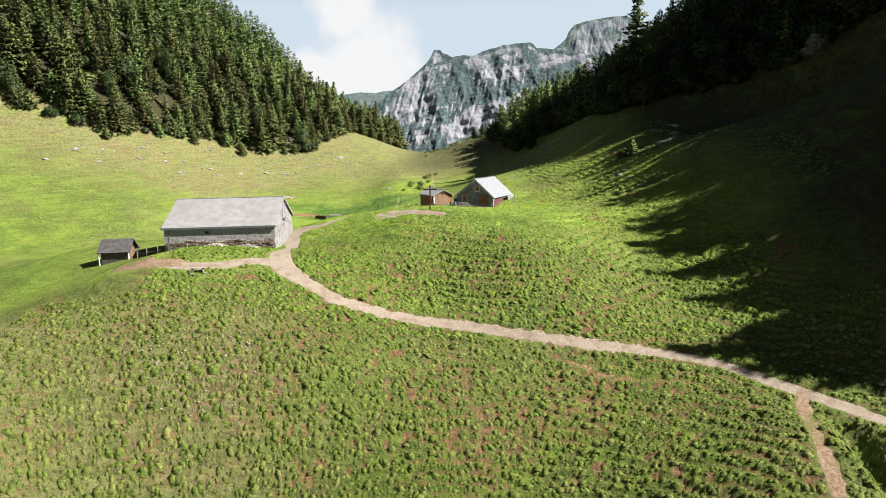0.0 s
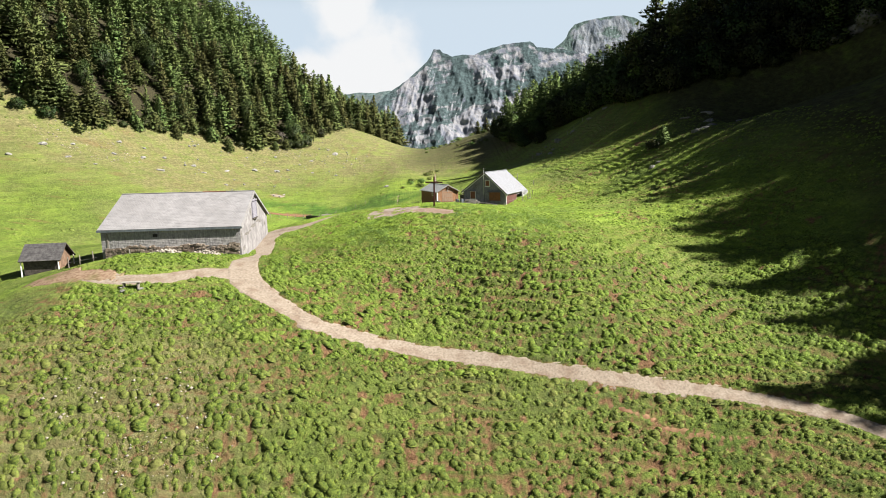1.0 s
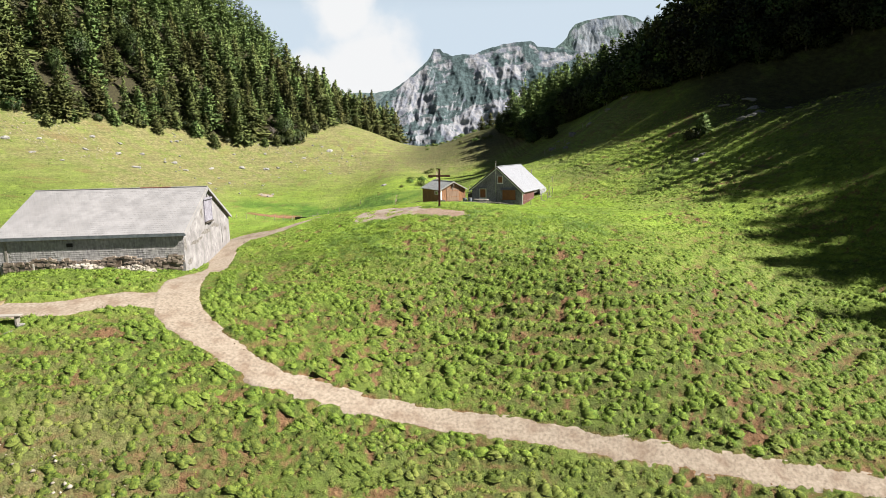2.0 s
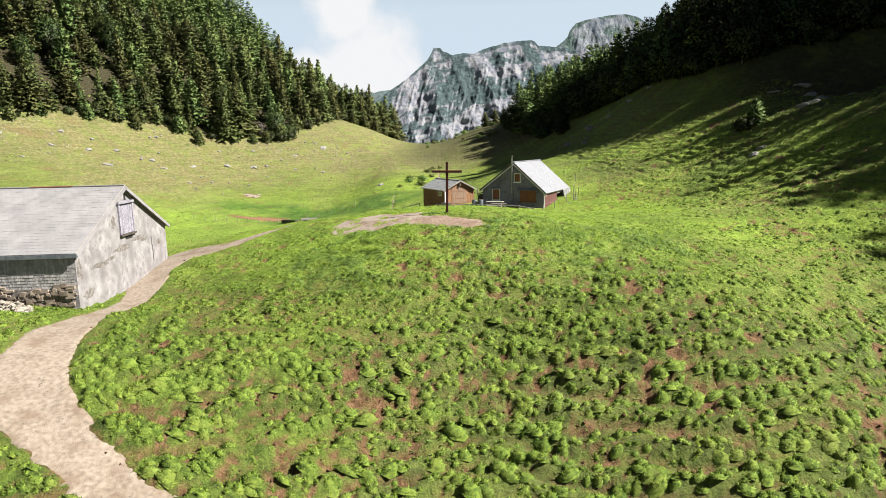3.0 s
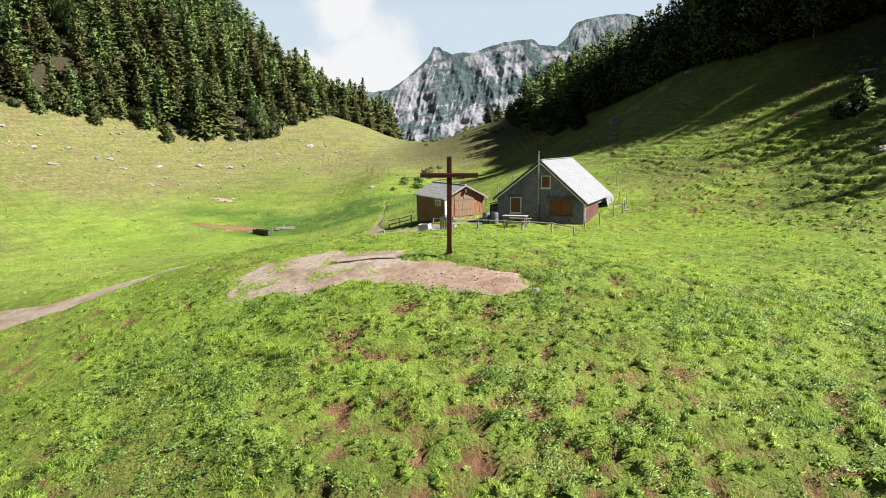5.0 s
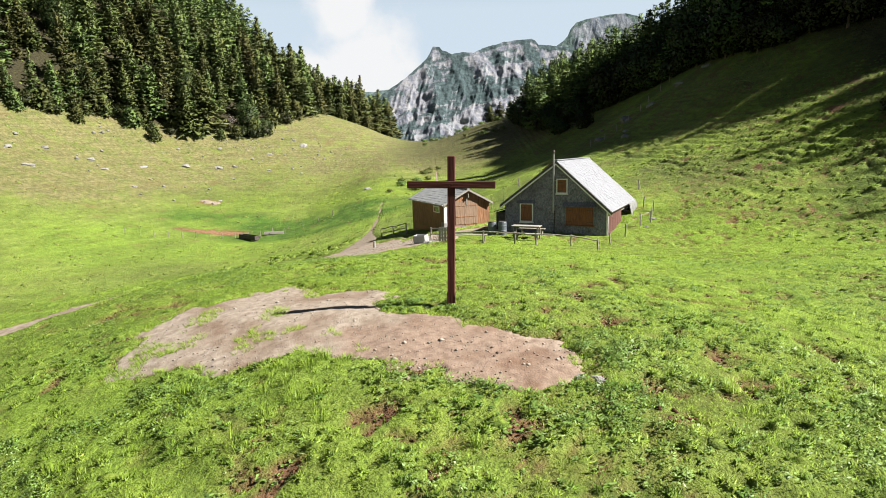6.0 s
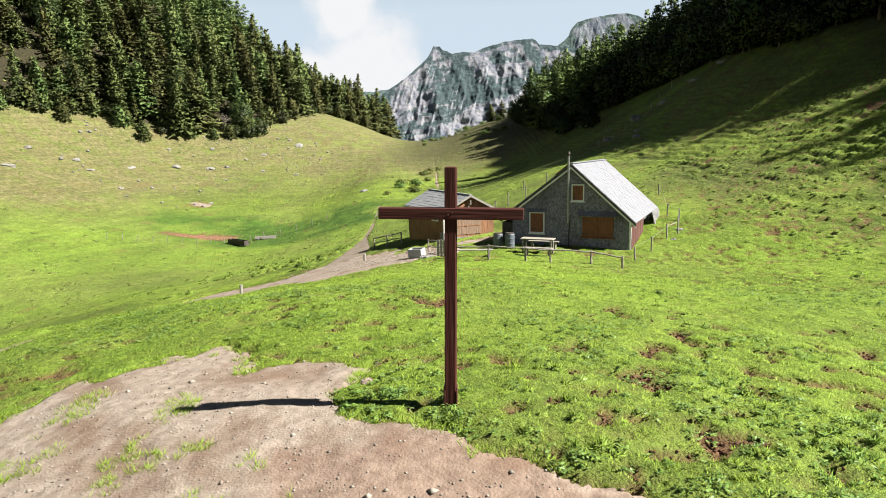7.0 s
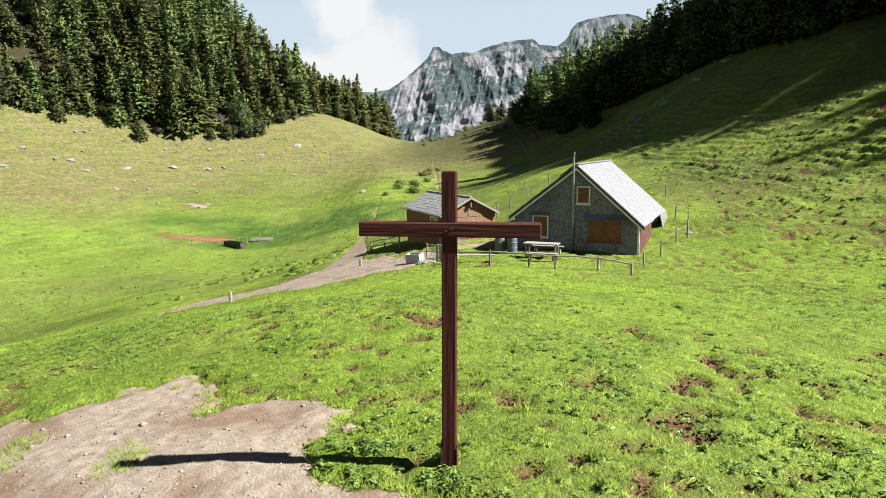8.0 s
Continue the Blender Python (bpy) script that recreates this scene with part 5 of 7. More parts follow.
plinth = part("plinth", boxes((0.3, BL - 0.3, -0.08, 0.55, -4.9, -2.5)), M["scar"], barn, "low brown stone plinth")
bm = bmesh.new()
for row in range(9):
    x = 0.25 + random.uniform(0, 0.2)
    while x < BL - 0.4:
        w = random.uniform(0.14, 0.46)
        z0 = -4.0 + row * 0.19 + random.uniform(-0.05, 0.05)
        if z0 < -2.45 - 0.18 * math.sin(x * 1.3) - 0.10 * math.sin(x * 3.7) and random.random() < 0.88:
            vs = box(bm, x, x + w - 0.02, -0.12 - random.uniform(0, 0.10), 0.0, z0, z0 + random.uniform(0.13, 0.22))
            for v in vs:
                v.co += Vector((random.uniform(-0.05, 0.05), random.uniform(-0.03, 0.02), random.uniform(-0.045, 0.045)))
        x += w
pieces("stone", bm, M["stone_wall"], plinth)
part("wall", boxes((0.45, BL - 0.5, BD - 0.45, BD, -4.9, barn_roof_z(0) - 0.1)), M["plaster"], barn)
bm = prism(bmesh.new(), ((0, -4.9), (BD, -4.9), (BD, barn_roof_z(BD) - 0.06), (BD / 2, RIDGE - 0.12), (0, barn_roof_z(0) - 0.06)), BL - 0.5, BL)
bmesh.ops.transform(bm, matrix=Matrix(((0, 1, 0, 0), (1, 0, 0, 0), (0, 0, 1, 0), (0, 0, 0, 1))), verts=bm.verts)
barn_gable = part("gable_wall", bm, M["plaster"], barn, "white lime-plastered gable wall with cracks")
bm = prism(bmesh.new(), ((0.1, -2), (BD - 0.1, -2), (BD - 0.1, barn_roof_z(BD) - 0.12), (BD / 2, RIDGE - 0.14), (0.1, barn_roof_z(0) - 0.12)), 0.03, 0.40)
bmesh.ops.transform(bm, matrix=Matrix(((0, 1, 0, 0), (1, 0, 0, 0), (0, 0, 1, 0), (0, 0, 0, 1))), verts=bm.verts)
part("gable_wall", bm, M["plaster"], barn)
# bare stone band where the plaster has come off
def plaster_scar(y, z, w, h, seed):
    """An uneven blotch where the plaster has fallen and the rubble wall shows."""
    bm = bmesh.new()
    bmesh.ops.create_icosphere(bm, subdivisions=4, radius=1.0)
    off = Vector((seed * 5.1, seed * 2.3, 0.7 * seed))
    for v in bm.verts:
        p = v.co.copy()
        k = 1 + 0.7 * noise.noise(p * 1.6 + off) + 0.45 * noise.noise(p * 4.1 + off)
        v.co = Vector((BL + 0.006 * p.x + 0.003 * noise.noise(p * 6 + off), y + p.y * w * k, z + p.z * h * k))
    part("plaster_scar", bm, M["scar"], barn_gable, "patch of bare rough stone")


for k, (y, z, w, h) in enumerate(((5.4, -1.25, 1.0, 0.17), (7.6, -0.95, 0.8, 0.14), (2.6, -1.75, 0.8, 0.13), (3.9, -1.6, 0.5, 0.10), (8.6, -1.15, 0.45, 0.10), (1.0, -3.05, 0.5, 0.22), (0.35, -1.6, 0.22, 0.5), (4.6, 0.4, 0.25, 0.3), (10.9, -1.6, 0.3, 0.2))):
    plaster_scar(y, z, w, h, k + 1)
hatch = part("hatch", boxes((BL, BL + 0.03, 5.42, 7.12, -0.42, 1.30)), M["dark_wood"], barn, "grey plank hay hatch")
for k in range(6):
    part("board", boxes((BL + 0.03, BL + 0.05 + 0.012 * random.random(), 5.426 + k * 0.283, 5.70 + k * 0.283, -0.42, 1.30)), M["shingle_grey"], hatch)
part("jamb", boxes((BL, BL + 0.10, 5.28, 5.42, -0.5, 1.42)), M["shingle_grey"], hatch)
part("jamb", boxes((BL, BL + 0.10, 7.12, 7.24, -0.5, 1.42)), M["shingle_grey"], hatch)
part("lintel", boxes((BL, BL + 0.16, 5.2, 7.32, 1.42, 1.56)), M["shingle_grey"], hatch, "grey hood board over the hatch")
part("sill", boxes((BL, BL + 0.16, 5.25, 7.3, -0.55, -0.44)), M["dark_wood"], hatch)
part("vent", boxes((BL, BL + 0.015, 6.0, 6.95, -0.80, -0.57)), M["black"], barn, "dark slot under the hay hatch")
part("vent", boxes((BL, BL + 0.015, 6.28, 6.52, 1.60, 2.00)), M["black"], barn, "small dark gable opening")
part("crack", boxes((BL, BL + 0.012, 9.72, 9.78, -1.75, -1.05), (BL, BL + 0.012, 9.80, 9.88, -2.85, -1.72)), M["black"], barn, "dark crack in the plaster")
part("vent", boxes((5.05, 5.5, -0.085, -0.045, -1.47, -1.18)), M["black"], barn, "dark opening in the front wall")
part("corner_board", boxes((0.55, 0.72, -0.09, -0.045, -2.95, -1.0)), M["old_wood"], barn)
OH, OG = 0.26, 0.22
ez = barn_roof_z(-OH)
front = ((-OG, -OH, ez), (BL + OG, -OH, ez), (BL + OG, BD / 2, RIDGE), (-OG, BD / 2, RIDGE))
rear = ((BL + OG, BD + OH, ez), (-OG, BD + OH, ez), (-OG, BD / 2, RIDGE), (BL + OG, BD / 2, RIDGE))
roof = part("roof", slab(slab(bmesh.new(), *front, 0.12), *rear, 0.12), M["old_wood"], barn, "low-pitched grey tiled roof")
for q in (front, rear):
    pieces("tile", tiles(bmesh.new(), *q, 44, 25, thick=0.012, jitter=0.004), M["roof_grey"], roof, "grey fibre-cement tile")
for k in range(28):
    x = -OG + k * (BL + 2 * OG) / 28
    rusty = 8.2 < x < 10.6
    part("ridge_cap", boxes((x, x + 0.495, BD / 2 - 0.13, BD / 2 + 0.13, RIDGE, RIDGE + (0.07 if rusty else 0.055)), bevel=0.01), M["rust_tile" if rusty else "roof_grey"], roof, "rust-red ridge tile" if rusty else "")
part("gutter", boxes((-OG - 0.05, BL + OG + 0.03, -OH - 0.06, -OH + 0.02, ez - 0.22, ez - 0.02)), M["gutter"], roof, "dark metal eaves gutter")
part("verge_board", slab(slab(bmesh.new(), (BL + OG, -OH, ez - 0.03), (BL + OG + 0.05, -OH, ez - 0.03), (BL + OG + 0.05, BD / 2, RIDGE - 0.03), (BL + OG, BD / 2, RIDGE - 0.03), 0.2),
                         (BL + OG + 0.05, BD + OH, ez - 0.03), (BL + OG, BD + OH, ez - 0.03), (BL + OG, BD / 2, RIDGE - 0.03), (BL + OG + 0.05, BD / 2, RIDGE - 0.03), 0.2), M["roof_grey"], roof)

# The hut: x along its gable front, y into the depth.
hut_m = frame_of(2.9, 118.1, 9.7, 114.75, 0)
hut = thing("hut", hut_m, "grey shingled alpine hut with a pale roof and brown shutters", "hut")
HW, HD, HX = 7.58, 9.8, 3.95
HR, HL_E, HR_E = 2.62, -0.57, -0.95


def hut_roof_z(x):
    return HR + (HL_E - HR) * (HX - x) / (HX + 0.28) if x < HX else HR + (HR_E - HR) * (x - HX) / (HW + 0.34 - HX)


gable = [(0, -3.6), (HW, -3.6), (HW, hut_roof_z(HW) - 0.16), (HX, HR - 0.16), (0, hut_roof_z(0) - 0.16)]
hut_front = part("gable_wall", prism(bmesh.new(), gable, 0.0, 0.22), M["shingle_grey"], hut, "weathered grey shingled gable wall")
part("gable_wall", prism(bmesh.new(), gable, HD - 0.22, HD), M["shingle_grey"], hut)
holes = ((1.05, 2.28, -1.95, -0.35), (3.84, 4.80, 0.2, 1.42), (4.5, 6.65, -2.05, -0.3), (2.40, 3.36, 0.26, 0.66))
pieces("shingle", shingle_wall(bmesh.new(), 0.02, HW - 0.02, -0.004, -3.3, HR, 0.11, 0.115, limit=lambda x: hut_roof_z(x) - 0.16, holes=holes), M["shingle_grey"], hut_front)
part("wall", boxes((0.0, 0.2, 0.22, HD - 0.22, -3.6, hut_roof_z(0) - 0.2)), M["shingle_grey"], hut)
part("wall", boxes((HW - 0.2, HW, 0.22, 5.1, -3.6, hut_roof_z(HW) - 0.2), (HW - 0.2, HW, 7.4, HD - 0.22, -3.6, hut_roof_z(HW) - 0.2), (HW - 0.2, HW, 5.1, 7.4, -1.35, hut_roof_z(HW) - 0.2)), M["plaster"], hut, "white-washed side wall")
part("door_opening", boxes((HW - 0.9, HW - 0.8, 5.0, 7.5, -3.6, -1.2)), M["black"], hut, "dark open doorway in the side wall")
for k in range(24):
    y0 = 0.12 + k * 0.2035
    part("board", boxes((HW, HW + 0.03 + 0.012 * random.random(), y0 + 0.004, y0 + 0.199, -2.62 + random.uniform(-0.05, 0.02), -1.12)), M["red_board"], hut, "faded dark red side board")
part("corner_board", boxes((HW - 0.10, HW + 0.02, -0.035, 0.06, -3.4, hut_roof_z(HW) - 0.2)), M["white_trim"], hut, "white corner board")


def shuttered_window(parent, x0, x1, z0, z1, leaves, frame_w, sill=True, label="white-framed window with brown shutters"):
    w = part("window", boxes((x0, x1, -0.01, 0.05, z0, z1)), M["black"], parent, label)
    f = frame_w
    if f:
        part("window_frame", boxes((x0 - f, x1 + f, -0.06, 0.0, z1, z1 + f), (x0 - f, x1 + f, -0.06, 0.0, z0 - f, z0), (x0 - f, x0, -0.06, 0.0, z0, z1), (x1, x1 + f, -0.06, 0.0, z0, z1)), M["white_trim"], w, "white painted frame")
    else:
        part("lintel", boxes((x0 - 0.08, x1 + 0.08, -0.09, 0.0, z1, z1 + 0.07)), M["pale_wood"], w)
    step_x = (x1 - x0) / leaves
    for k in range(leaves):
        a0, a1 = x0 + k * step_x, x0 + (k + 1) * step_x
        bm = boxes((a0 + 0.008, a1 - 0.008, -0.052, -0.012, z0 + 0.01, z1 - 0.01))
        n = max(2, round(step_x / 0.16))
        for q in range(1, n):
            cut = a0 + q * step_x / n
            for sx in (-0.004, 0.004):
                bmesh.ops.bisect_plane(bm, geom=bm.verts[:] + bm.edges[:] + bm.faces[:], plane_co=(cut + sx, 0, 0), plane_no=(1, 0, 0))
        for face in bm.faces:
            c = face.calc_center_median()
            if c.y < -0.05 and any(abs(c.x - (a0 + q * step_x / n)) < 0.003 for q in range(1, n)):
                for v in face.verts:
                    v.co.y = -0.040
        leaf = part("shutter", bm, M["shutter"], w, "closed reddish-brown plank shutter")
        edge = a0 if k == 0 else a1 - 0.42
        for h in (z0 + 0.16 * (z1 - z0), z0 + 0.78 * (z1 - z0)):
            part("hinge", boxes((edge + 0.01, edge + 0.41, -0.060, -0.053, h, h + 0.035)), M["dark_wood"], leaf, "dark iron strap hinge")
    if sill:
        part("sill", boxes((x0 - 0.12, x1 + 0.12, -0.14, 0.0, z0 - f - 0.07, z0 - f)), M["white_trim"] if f else M["shutter"], w)
    return w


shuttered_window(hut, 1.24, 2.10, -1.76, -0.54, 1, 0.075)
shuttered_window(hut, 3.98, 4.64, 0.35, 1.26, 1, 0.07)
shuttered_window(hut, 4.62, 6.54, -1.95, -0.63, 2, 0.0, label="wide window closed with two brown shutters")
part("hood", slab(bmesh.new(), (4.42, -0.40, -0.62), (6.74, -0.40, -0.62), (6.74, 0.0, -0.30), (4.42, 0.0, -0.30), 0.03), M["shingle_grey"], hut, "small shingled hood over the window")
part("hood", slab(bmesh.new(), (1.0, -0.28, -0.44), (2.34, -0.28, -0.44), (2.34, 0.0, -0.22), (1.0, 0.0, -0.22), 0.03), M["shingle_grey"], hut)
for x in (4.46, 6.64):
    part("bracket", boxes((x, x + 0.06, -0.40, 0.0, -0.75, -0.64)), M["old_wood"], hut)
part("sign_board", boxes((2.42, 3.34, -0.05, 0.0, 0.29, 0.63), bevel=0.01), M["shingle_grey"], hut, "blank grey board on the gable")
HO = 0.38
zl, zr = hut_roof_z(-0.28), hut_roof_z(HW + 0.34)
left = ((-0.28, HD + 0.1, zl), (-0.28, -HO, zl), (HX, -HO, HR), (HX, HD + 0.1, HR))
right = ((HW + 0.34, -HO, zr), (HW + 0.34, HD + 0.1, zr), (HX, HD + 0.1, HR), (HX, -HO, HR))
hut_roof = part("roof", slab(slab(bmesh.new(), *left, 0.13), *right, 0.13), M["old_wood"], hut, "steep pale sheeted roof")
pieces("tile", tiles(bmesh.new(), *right, 26, 20, thick=0.014, jitter=0.006), M["roof_white"], hut_roof, "pale roof slate")
pieces("tile", tiles(bmesh.new(), *left, 26, 18, thick=0.014, jitter=0.006), M["roof_grey"], hut_roof, "grey roof slate")
part("ridge_cap", boxes((HX - 0.13, HX + 0.13, -HO, HD + 0.1, HR + 0.01, HR + 0.06)), M["roof_white"], hut_roof)
part("flashing", slab(bmesh.new(), (HX - 0.95, -HO - 0.06, hut_roof_z(HX - 0.95) + 0.03), (HX - 0.95, -HO + 0.25, hut_roof_z(HX - 0.95) + 0.03), (HX - 0.12, -HO + 0.25, hut_roof_z(HX - 0.12) + 0.03), (HX - 0.12, -HO - 0.06, hut_roof_z(HX - 0.12) + 0.03), 0.06), M["rust_tile"], hut_roof, "rust-red verge flashing")
for q, o in ((left, 1), (right, -1)):
    a, b = Vector(q[1] if o > 0 else q[0]), Vector(q[2] if o > 0 else q[3])
    low, high = a + Vector((0, -0.01, -0.02)), b + Vector((0, -0.01, -0.02))
    bm = bmesh.new()
    vs = [bm.verts.new(low + Vector((0, d, h))) for d in (0, -0.035) for h in (0.0, -0.17)] + [bm.verts.new(high + Vector((0, d, h))) for d in (0, -0.035) for h in (0.0, -0.17)]
    for f in ((0, 1, 3, 2), (4, 6, 7, 5), (0, 4, 5, 1), (2, 3, 7, 6), (0, 2, 6, 4), (1, 5, 7, 3)):
        bm.faces.new([vs[i] for i in f])
    part("verge_board", bm, M["roof_dark"], hut_roof, "dark weathered verge board")
    bm = bmesh.new()
    vs = [bm.verts.new(low + Vector((0, d, h))) for d in (0.03, -0.015) for h in (-0.172, -0.29)] + [bm.verts.new(high + Vector((0, d, h))) for d in (0.03, -0.015) for h in (-0.172, -0.29)]
    for f in ((0, 1, 3, 2), (4, 6, 7, 5), (0, 4, 5, 1), (2, 3, 7, 6), (0, 2, 6, 4), (1, 5, 7, 3)):
        bm.faces.new([vs[i] for i in f])
    part("trim_board", bm, M["white_trim"], hut_roof, "white inner verge trim")
flue = part("chimney", pole(bmesh.new(), (3.84, -0.55, -1.05), (3.84, -0.55, 3.20), 0.062, 0.062, 12), M["zinc"], hut, "tall grey metal flue pipe")
part("cap", pole(pole(bmesh.new(), (3.84, -0.55, 3.22), (3.84, -0.55, 3.36), 0.115, 0.06, 12), (3.84, -0.55, 3.12), (3.84, -0.55, 3.20), 0.085, 0.085, 12), M["dark_wood"], flue, "dark flue cap")
for z in (-0.60, 1.2):
    part("bracket", boxes((3.81, 3.87, -0.55, 0.0, z, z + 0.04)), M["zinc"], flue)
part("pipe", pole(pole(bmesh.new(), (3.80, -0.05, -1.0), (3.74, -0.05, -2.9), 0.035, 0.035, 8), (3.80, -0.05, -1.0), (3.84, -0.55, -1.0), 0.05, 0.05, 8), M["dark_wood"], flue)
# hanging pale sheet that closes the far part of the side
bm = bmesh.new()
rows_, cols_ = 7, 12
gridv = [[bm.verts.new((HW + 0.36 + 0.10 * math.sin(c * 1.7) * r / rows_ + 0.28 * r / rows_, 6.6 + c * 0.30, zr + 0.02 - r * 0.17 * (1 - 0.04 * c) - 0.12 * (c % 3 == 1) * (r == rows_ - 1))) for c in range(cols_)] for r in range(rows_)]
for r in range(rows_ - 1):
    for c in range(cols_ - 1):
        bm.faces.new((gridv[r][c], gridv[r][c + 1], gridv[r + 1][c + 1], gridv[r + 1][c]))
bmesh.ops.solidify(bm, geom=bm.faces[:], thickness=0.012)
part("awning_sheet", bm, M["sheet"], hut, "pale sheet hanging from the eaves")
# dark lean-to box against the left wall
lean = thing("wood_store", hut_m @ pose(-0.95, 0.6, 0), "dark timber wood store against the hut wall", "shed")
part("body", boxes((0, 0.93, 0, 2.4, -3.4, -1.25)), M["dark_wood"], lean)
part("roof", slab(bmesh.new(), (-0.12, -0.15, -1.15), (0.95, -0.15, -0.85), (0.95, 2.5, -0.85), (-0.12, 2.5, -1.15), 0.06), M["roof_dark"], lean)

# The cabin: x along its gable front, y into the depth.
cabin_m = frame_of(-1.62, 122.0, 2.25, 123.62, 0)
cabin = thing("cabin", cabin_m, "small brown larch-board cabin with a pale tiled roof", "cabin")
CW, CD, CE, CR = 4.05, 7.5, -0.84, 0.34


def cabin_roof_z(x):
    return CR + (CE - CR) * abs(x - CW / 2) / (CW / 2 + 0.22)


outline = [(0, -3.9), (CW, -3.9), (CW, cabin_roof_z(CW) - 0.1), (CW / 2, CR - 0.1), (0, cabin_roof_z(0) - 0.1)]
cab_front = part("gable_wall", prism(bmesh.new(), outline, 0.0, 0.15), M["cabin_wood"], cabin)
part("gable_wall", prism(bmesh.new(), outline, CD - 0.15, CD), M["cabin_wood"], cabin)
pieces("board", boards(bmesh.new(), 0.0, CW, -0.002, -2.75, 0, 0.17, 0.022, top_of=lambda x: cabin_roof_z(x) - 0.12), M["cabin_wood"], cab_front)
side = part("wall", boxes((0, 0.15, 0.15, CD - 0.15, -3.9, cabin_roof_z(0) - 0.08)), M["cabin_wood"], cabin)
bm = bmesh.new()
for k in range(42):
    y0 = k * CD / 42
    box(bm, -0.022 - 0.012 * random.random(), 0.0, y0 + 0.004, y0 + CD / 42 - 0.004, -3.0, cabin_roof_z(0) - 0.06)
pieces("board", bm, M["cabin_wood"], side)
part("wall", boxes((CW - 0.15, CW, 0.15, CD - 0.15, -3.9, cabin_roof_z(CW) - 0.08)), M["cabin_wood"], cabin)
door = part("door", boxes((0.95, 2.95, -0.028, -0.004, -2.55, -0.62)), M["cabin_door"], cabin, "wide pale plank door")
pieces("board", boards(bmesh.new(), 0.95, 2.95, -0.03, -2.55, -0.62, 0.2, 0.03), M["cabin_door"], door)
for z in (-1.95, -1.05):
    part("strap", boxes((1.0, 2.9, -0.08, -0.055, z, z + 0.07)), M["cabin_wood"], door)
part("plinth", rough_box(-0.12, 0.55, -0.15, 0.5, -3.9, -2.35, 3, 0.05, 9), M["plaster"], cabin, "white-washed corner pier")
part("plinth", rough_box(0.55, CW + 0.05, -0.12, 0.3, -3.9, -2.72, 4, 0.04, 10), M["plaster"], cabin)
part("corner_board", boxes((-0.05, 0.16, -0.06, 0.10, -2.4, cabin_roof_z(0) - 0.1)), M["white_trim"], cabin, "pale corner post")
win = part("window", boxes((-0.03, -0.01, CD - 6.6 + 0.2, CD - 5.3, -1.55, -1.15)), M["glass"], cabin, "small low side window")
part("window_frame", boxes((-0.06, -0.01, CD - 6.6 + 0.1, CD - 5.2, -1.62, -1.55), (-0.06, -0.01, CD - 6.6 + 0.1, CD - 5.2, -1.15, -1.08), (-0.06, -0.01, CD - 5.3, CD - 5.2, -1.55, -1.15), (-0.06, -0.01, CD - 6.5, CD - 6.4, -1.55, -1.15)), M["white_trim"], win)
part("bracket", boxes((CW / 2 - 0.04, CW / 2 + 0.04, -0.32, -0.02, -0.36, -0.05), (CW / 2 - 0.12, CW / 2 - 0.02, -0.10, -0.03, -0.95, -0.36)), M["old_wood"], cabin, "carved bracket under the ridge")
CO = 0.32
cz = cabin_roof_z(-0.22)
cl = ((-0.22, CD + CO, cz), (-0.22, -CO, cz), (CW / 2, -CO, CR), (CW / 2, CD + CO, CR))
cr = ((CW + 0.22, -CO, cz), (CW + 0.22, CD + CO, cz), (CW / 2, CD + CO, CR), (CW / 2, -CO, CR))
cab_roof = part("roof", slab(slab(bmesh.new(), *cl, 0.09), *cr, 0.09), M["old_wood"], cabin, "shallow roof of pale square tiles")
for q in (cl, cr):
    pieces("tile", tiles(bmesh.new(), *q, 22, 8, thick=0.018), M["roof_cabin"], cab_roof, "pale grey square tile")
part("ridge_cap", boxes((CW / 2 - 0.1, CW / 2 + 0.1, -CO, CD + CO, CR + 0.0, CR + 0.05)), M["roof_cabin"], cab_roof)
for q in ((-0.22, CW / 2), (CW + 0.22, CW / 2)):
    bm = bmesh.new()
    vs = [bm.verts.new((x, -CO - d, z - h)) for x, z in ((q[0], cz), (q[1], CR)) for d in (0.0, 0.035) for h in (0.0, 0.14)]
    for f in ((0, 1, 3, 2), (4, 6, 7, 5), (0, 4, 5, 1), (2, 3, 7, 6), (0, 2, 6, 4), (1, 5, 7, 3)):
        bm.faces.new([vs[i] for i in f])
    part("verge_board", bm, M["pale_wood"], cab_roof)
part("gutter", boxes((-0.33, -0.21, -CO, CD + CO, cz - 0.10, cz - 0.01)), M["sheet"], cab_roof, "pale eaves gutter")

# The small shed beside the barn.
shed = thing("shed", pose(-43.6, 76.4, -3.65, 0, 0, 8), "small plank shed with a dark shingle roof", "shed")
part("wall", boxes((0.1, 3.3, 0.1, 0.2, -1.6, -0.05), (0.1, 0.2, 0.2, 2.9, -1.6, -0.05), (0.1, 3.3, 2.9, 3.0, -1.6, -0.05)), M["dark_wood"], shed)
bm = boards(bmesh.new(), 0.1, 3.0, 3.34, -1.5, 0, 0.19, 0.03, top_of=lambda v: 1.35 * (1 - abs(v - 1.55) / 1.75) - 0.12, axis="y")
part("gable_wall", bm, M["cabin_door"], shed, "faded pinkish plank gable")
bm = prism(bmesh.new(), ((0.1, -1.6), (3.0, -1.6), (3.0, 0.0), (1.55, 1.3), (0.1, 0.0)), 3.10, 3.30)
bmesh.ops.transform(bm, matrix=Matrix(((0, 1, 0, 0), (1, 0, 0, 0), (0, 0, 1, 0), (0, 0, 0, 1))), verts=bm.verts)
part("gable_wall", bm, M["dark_wood"], shed)
sl = ((-0.25, -0.25, -0.10), (3.75, -0.25, -0.10), (3.75, 1.55, 1.45), (-0.25, 1.55, 1.45))
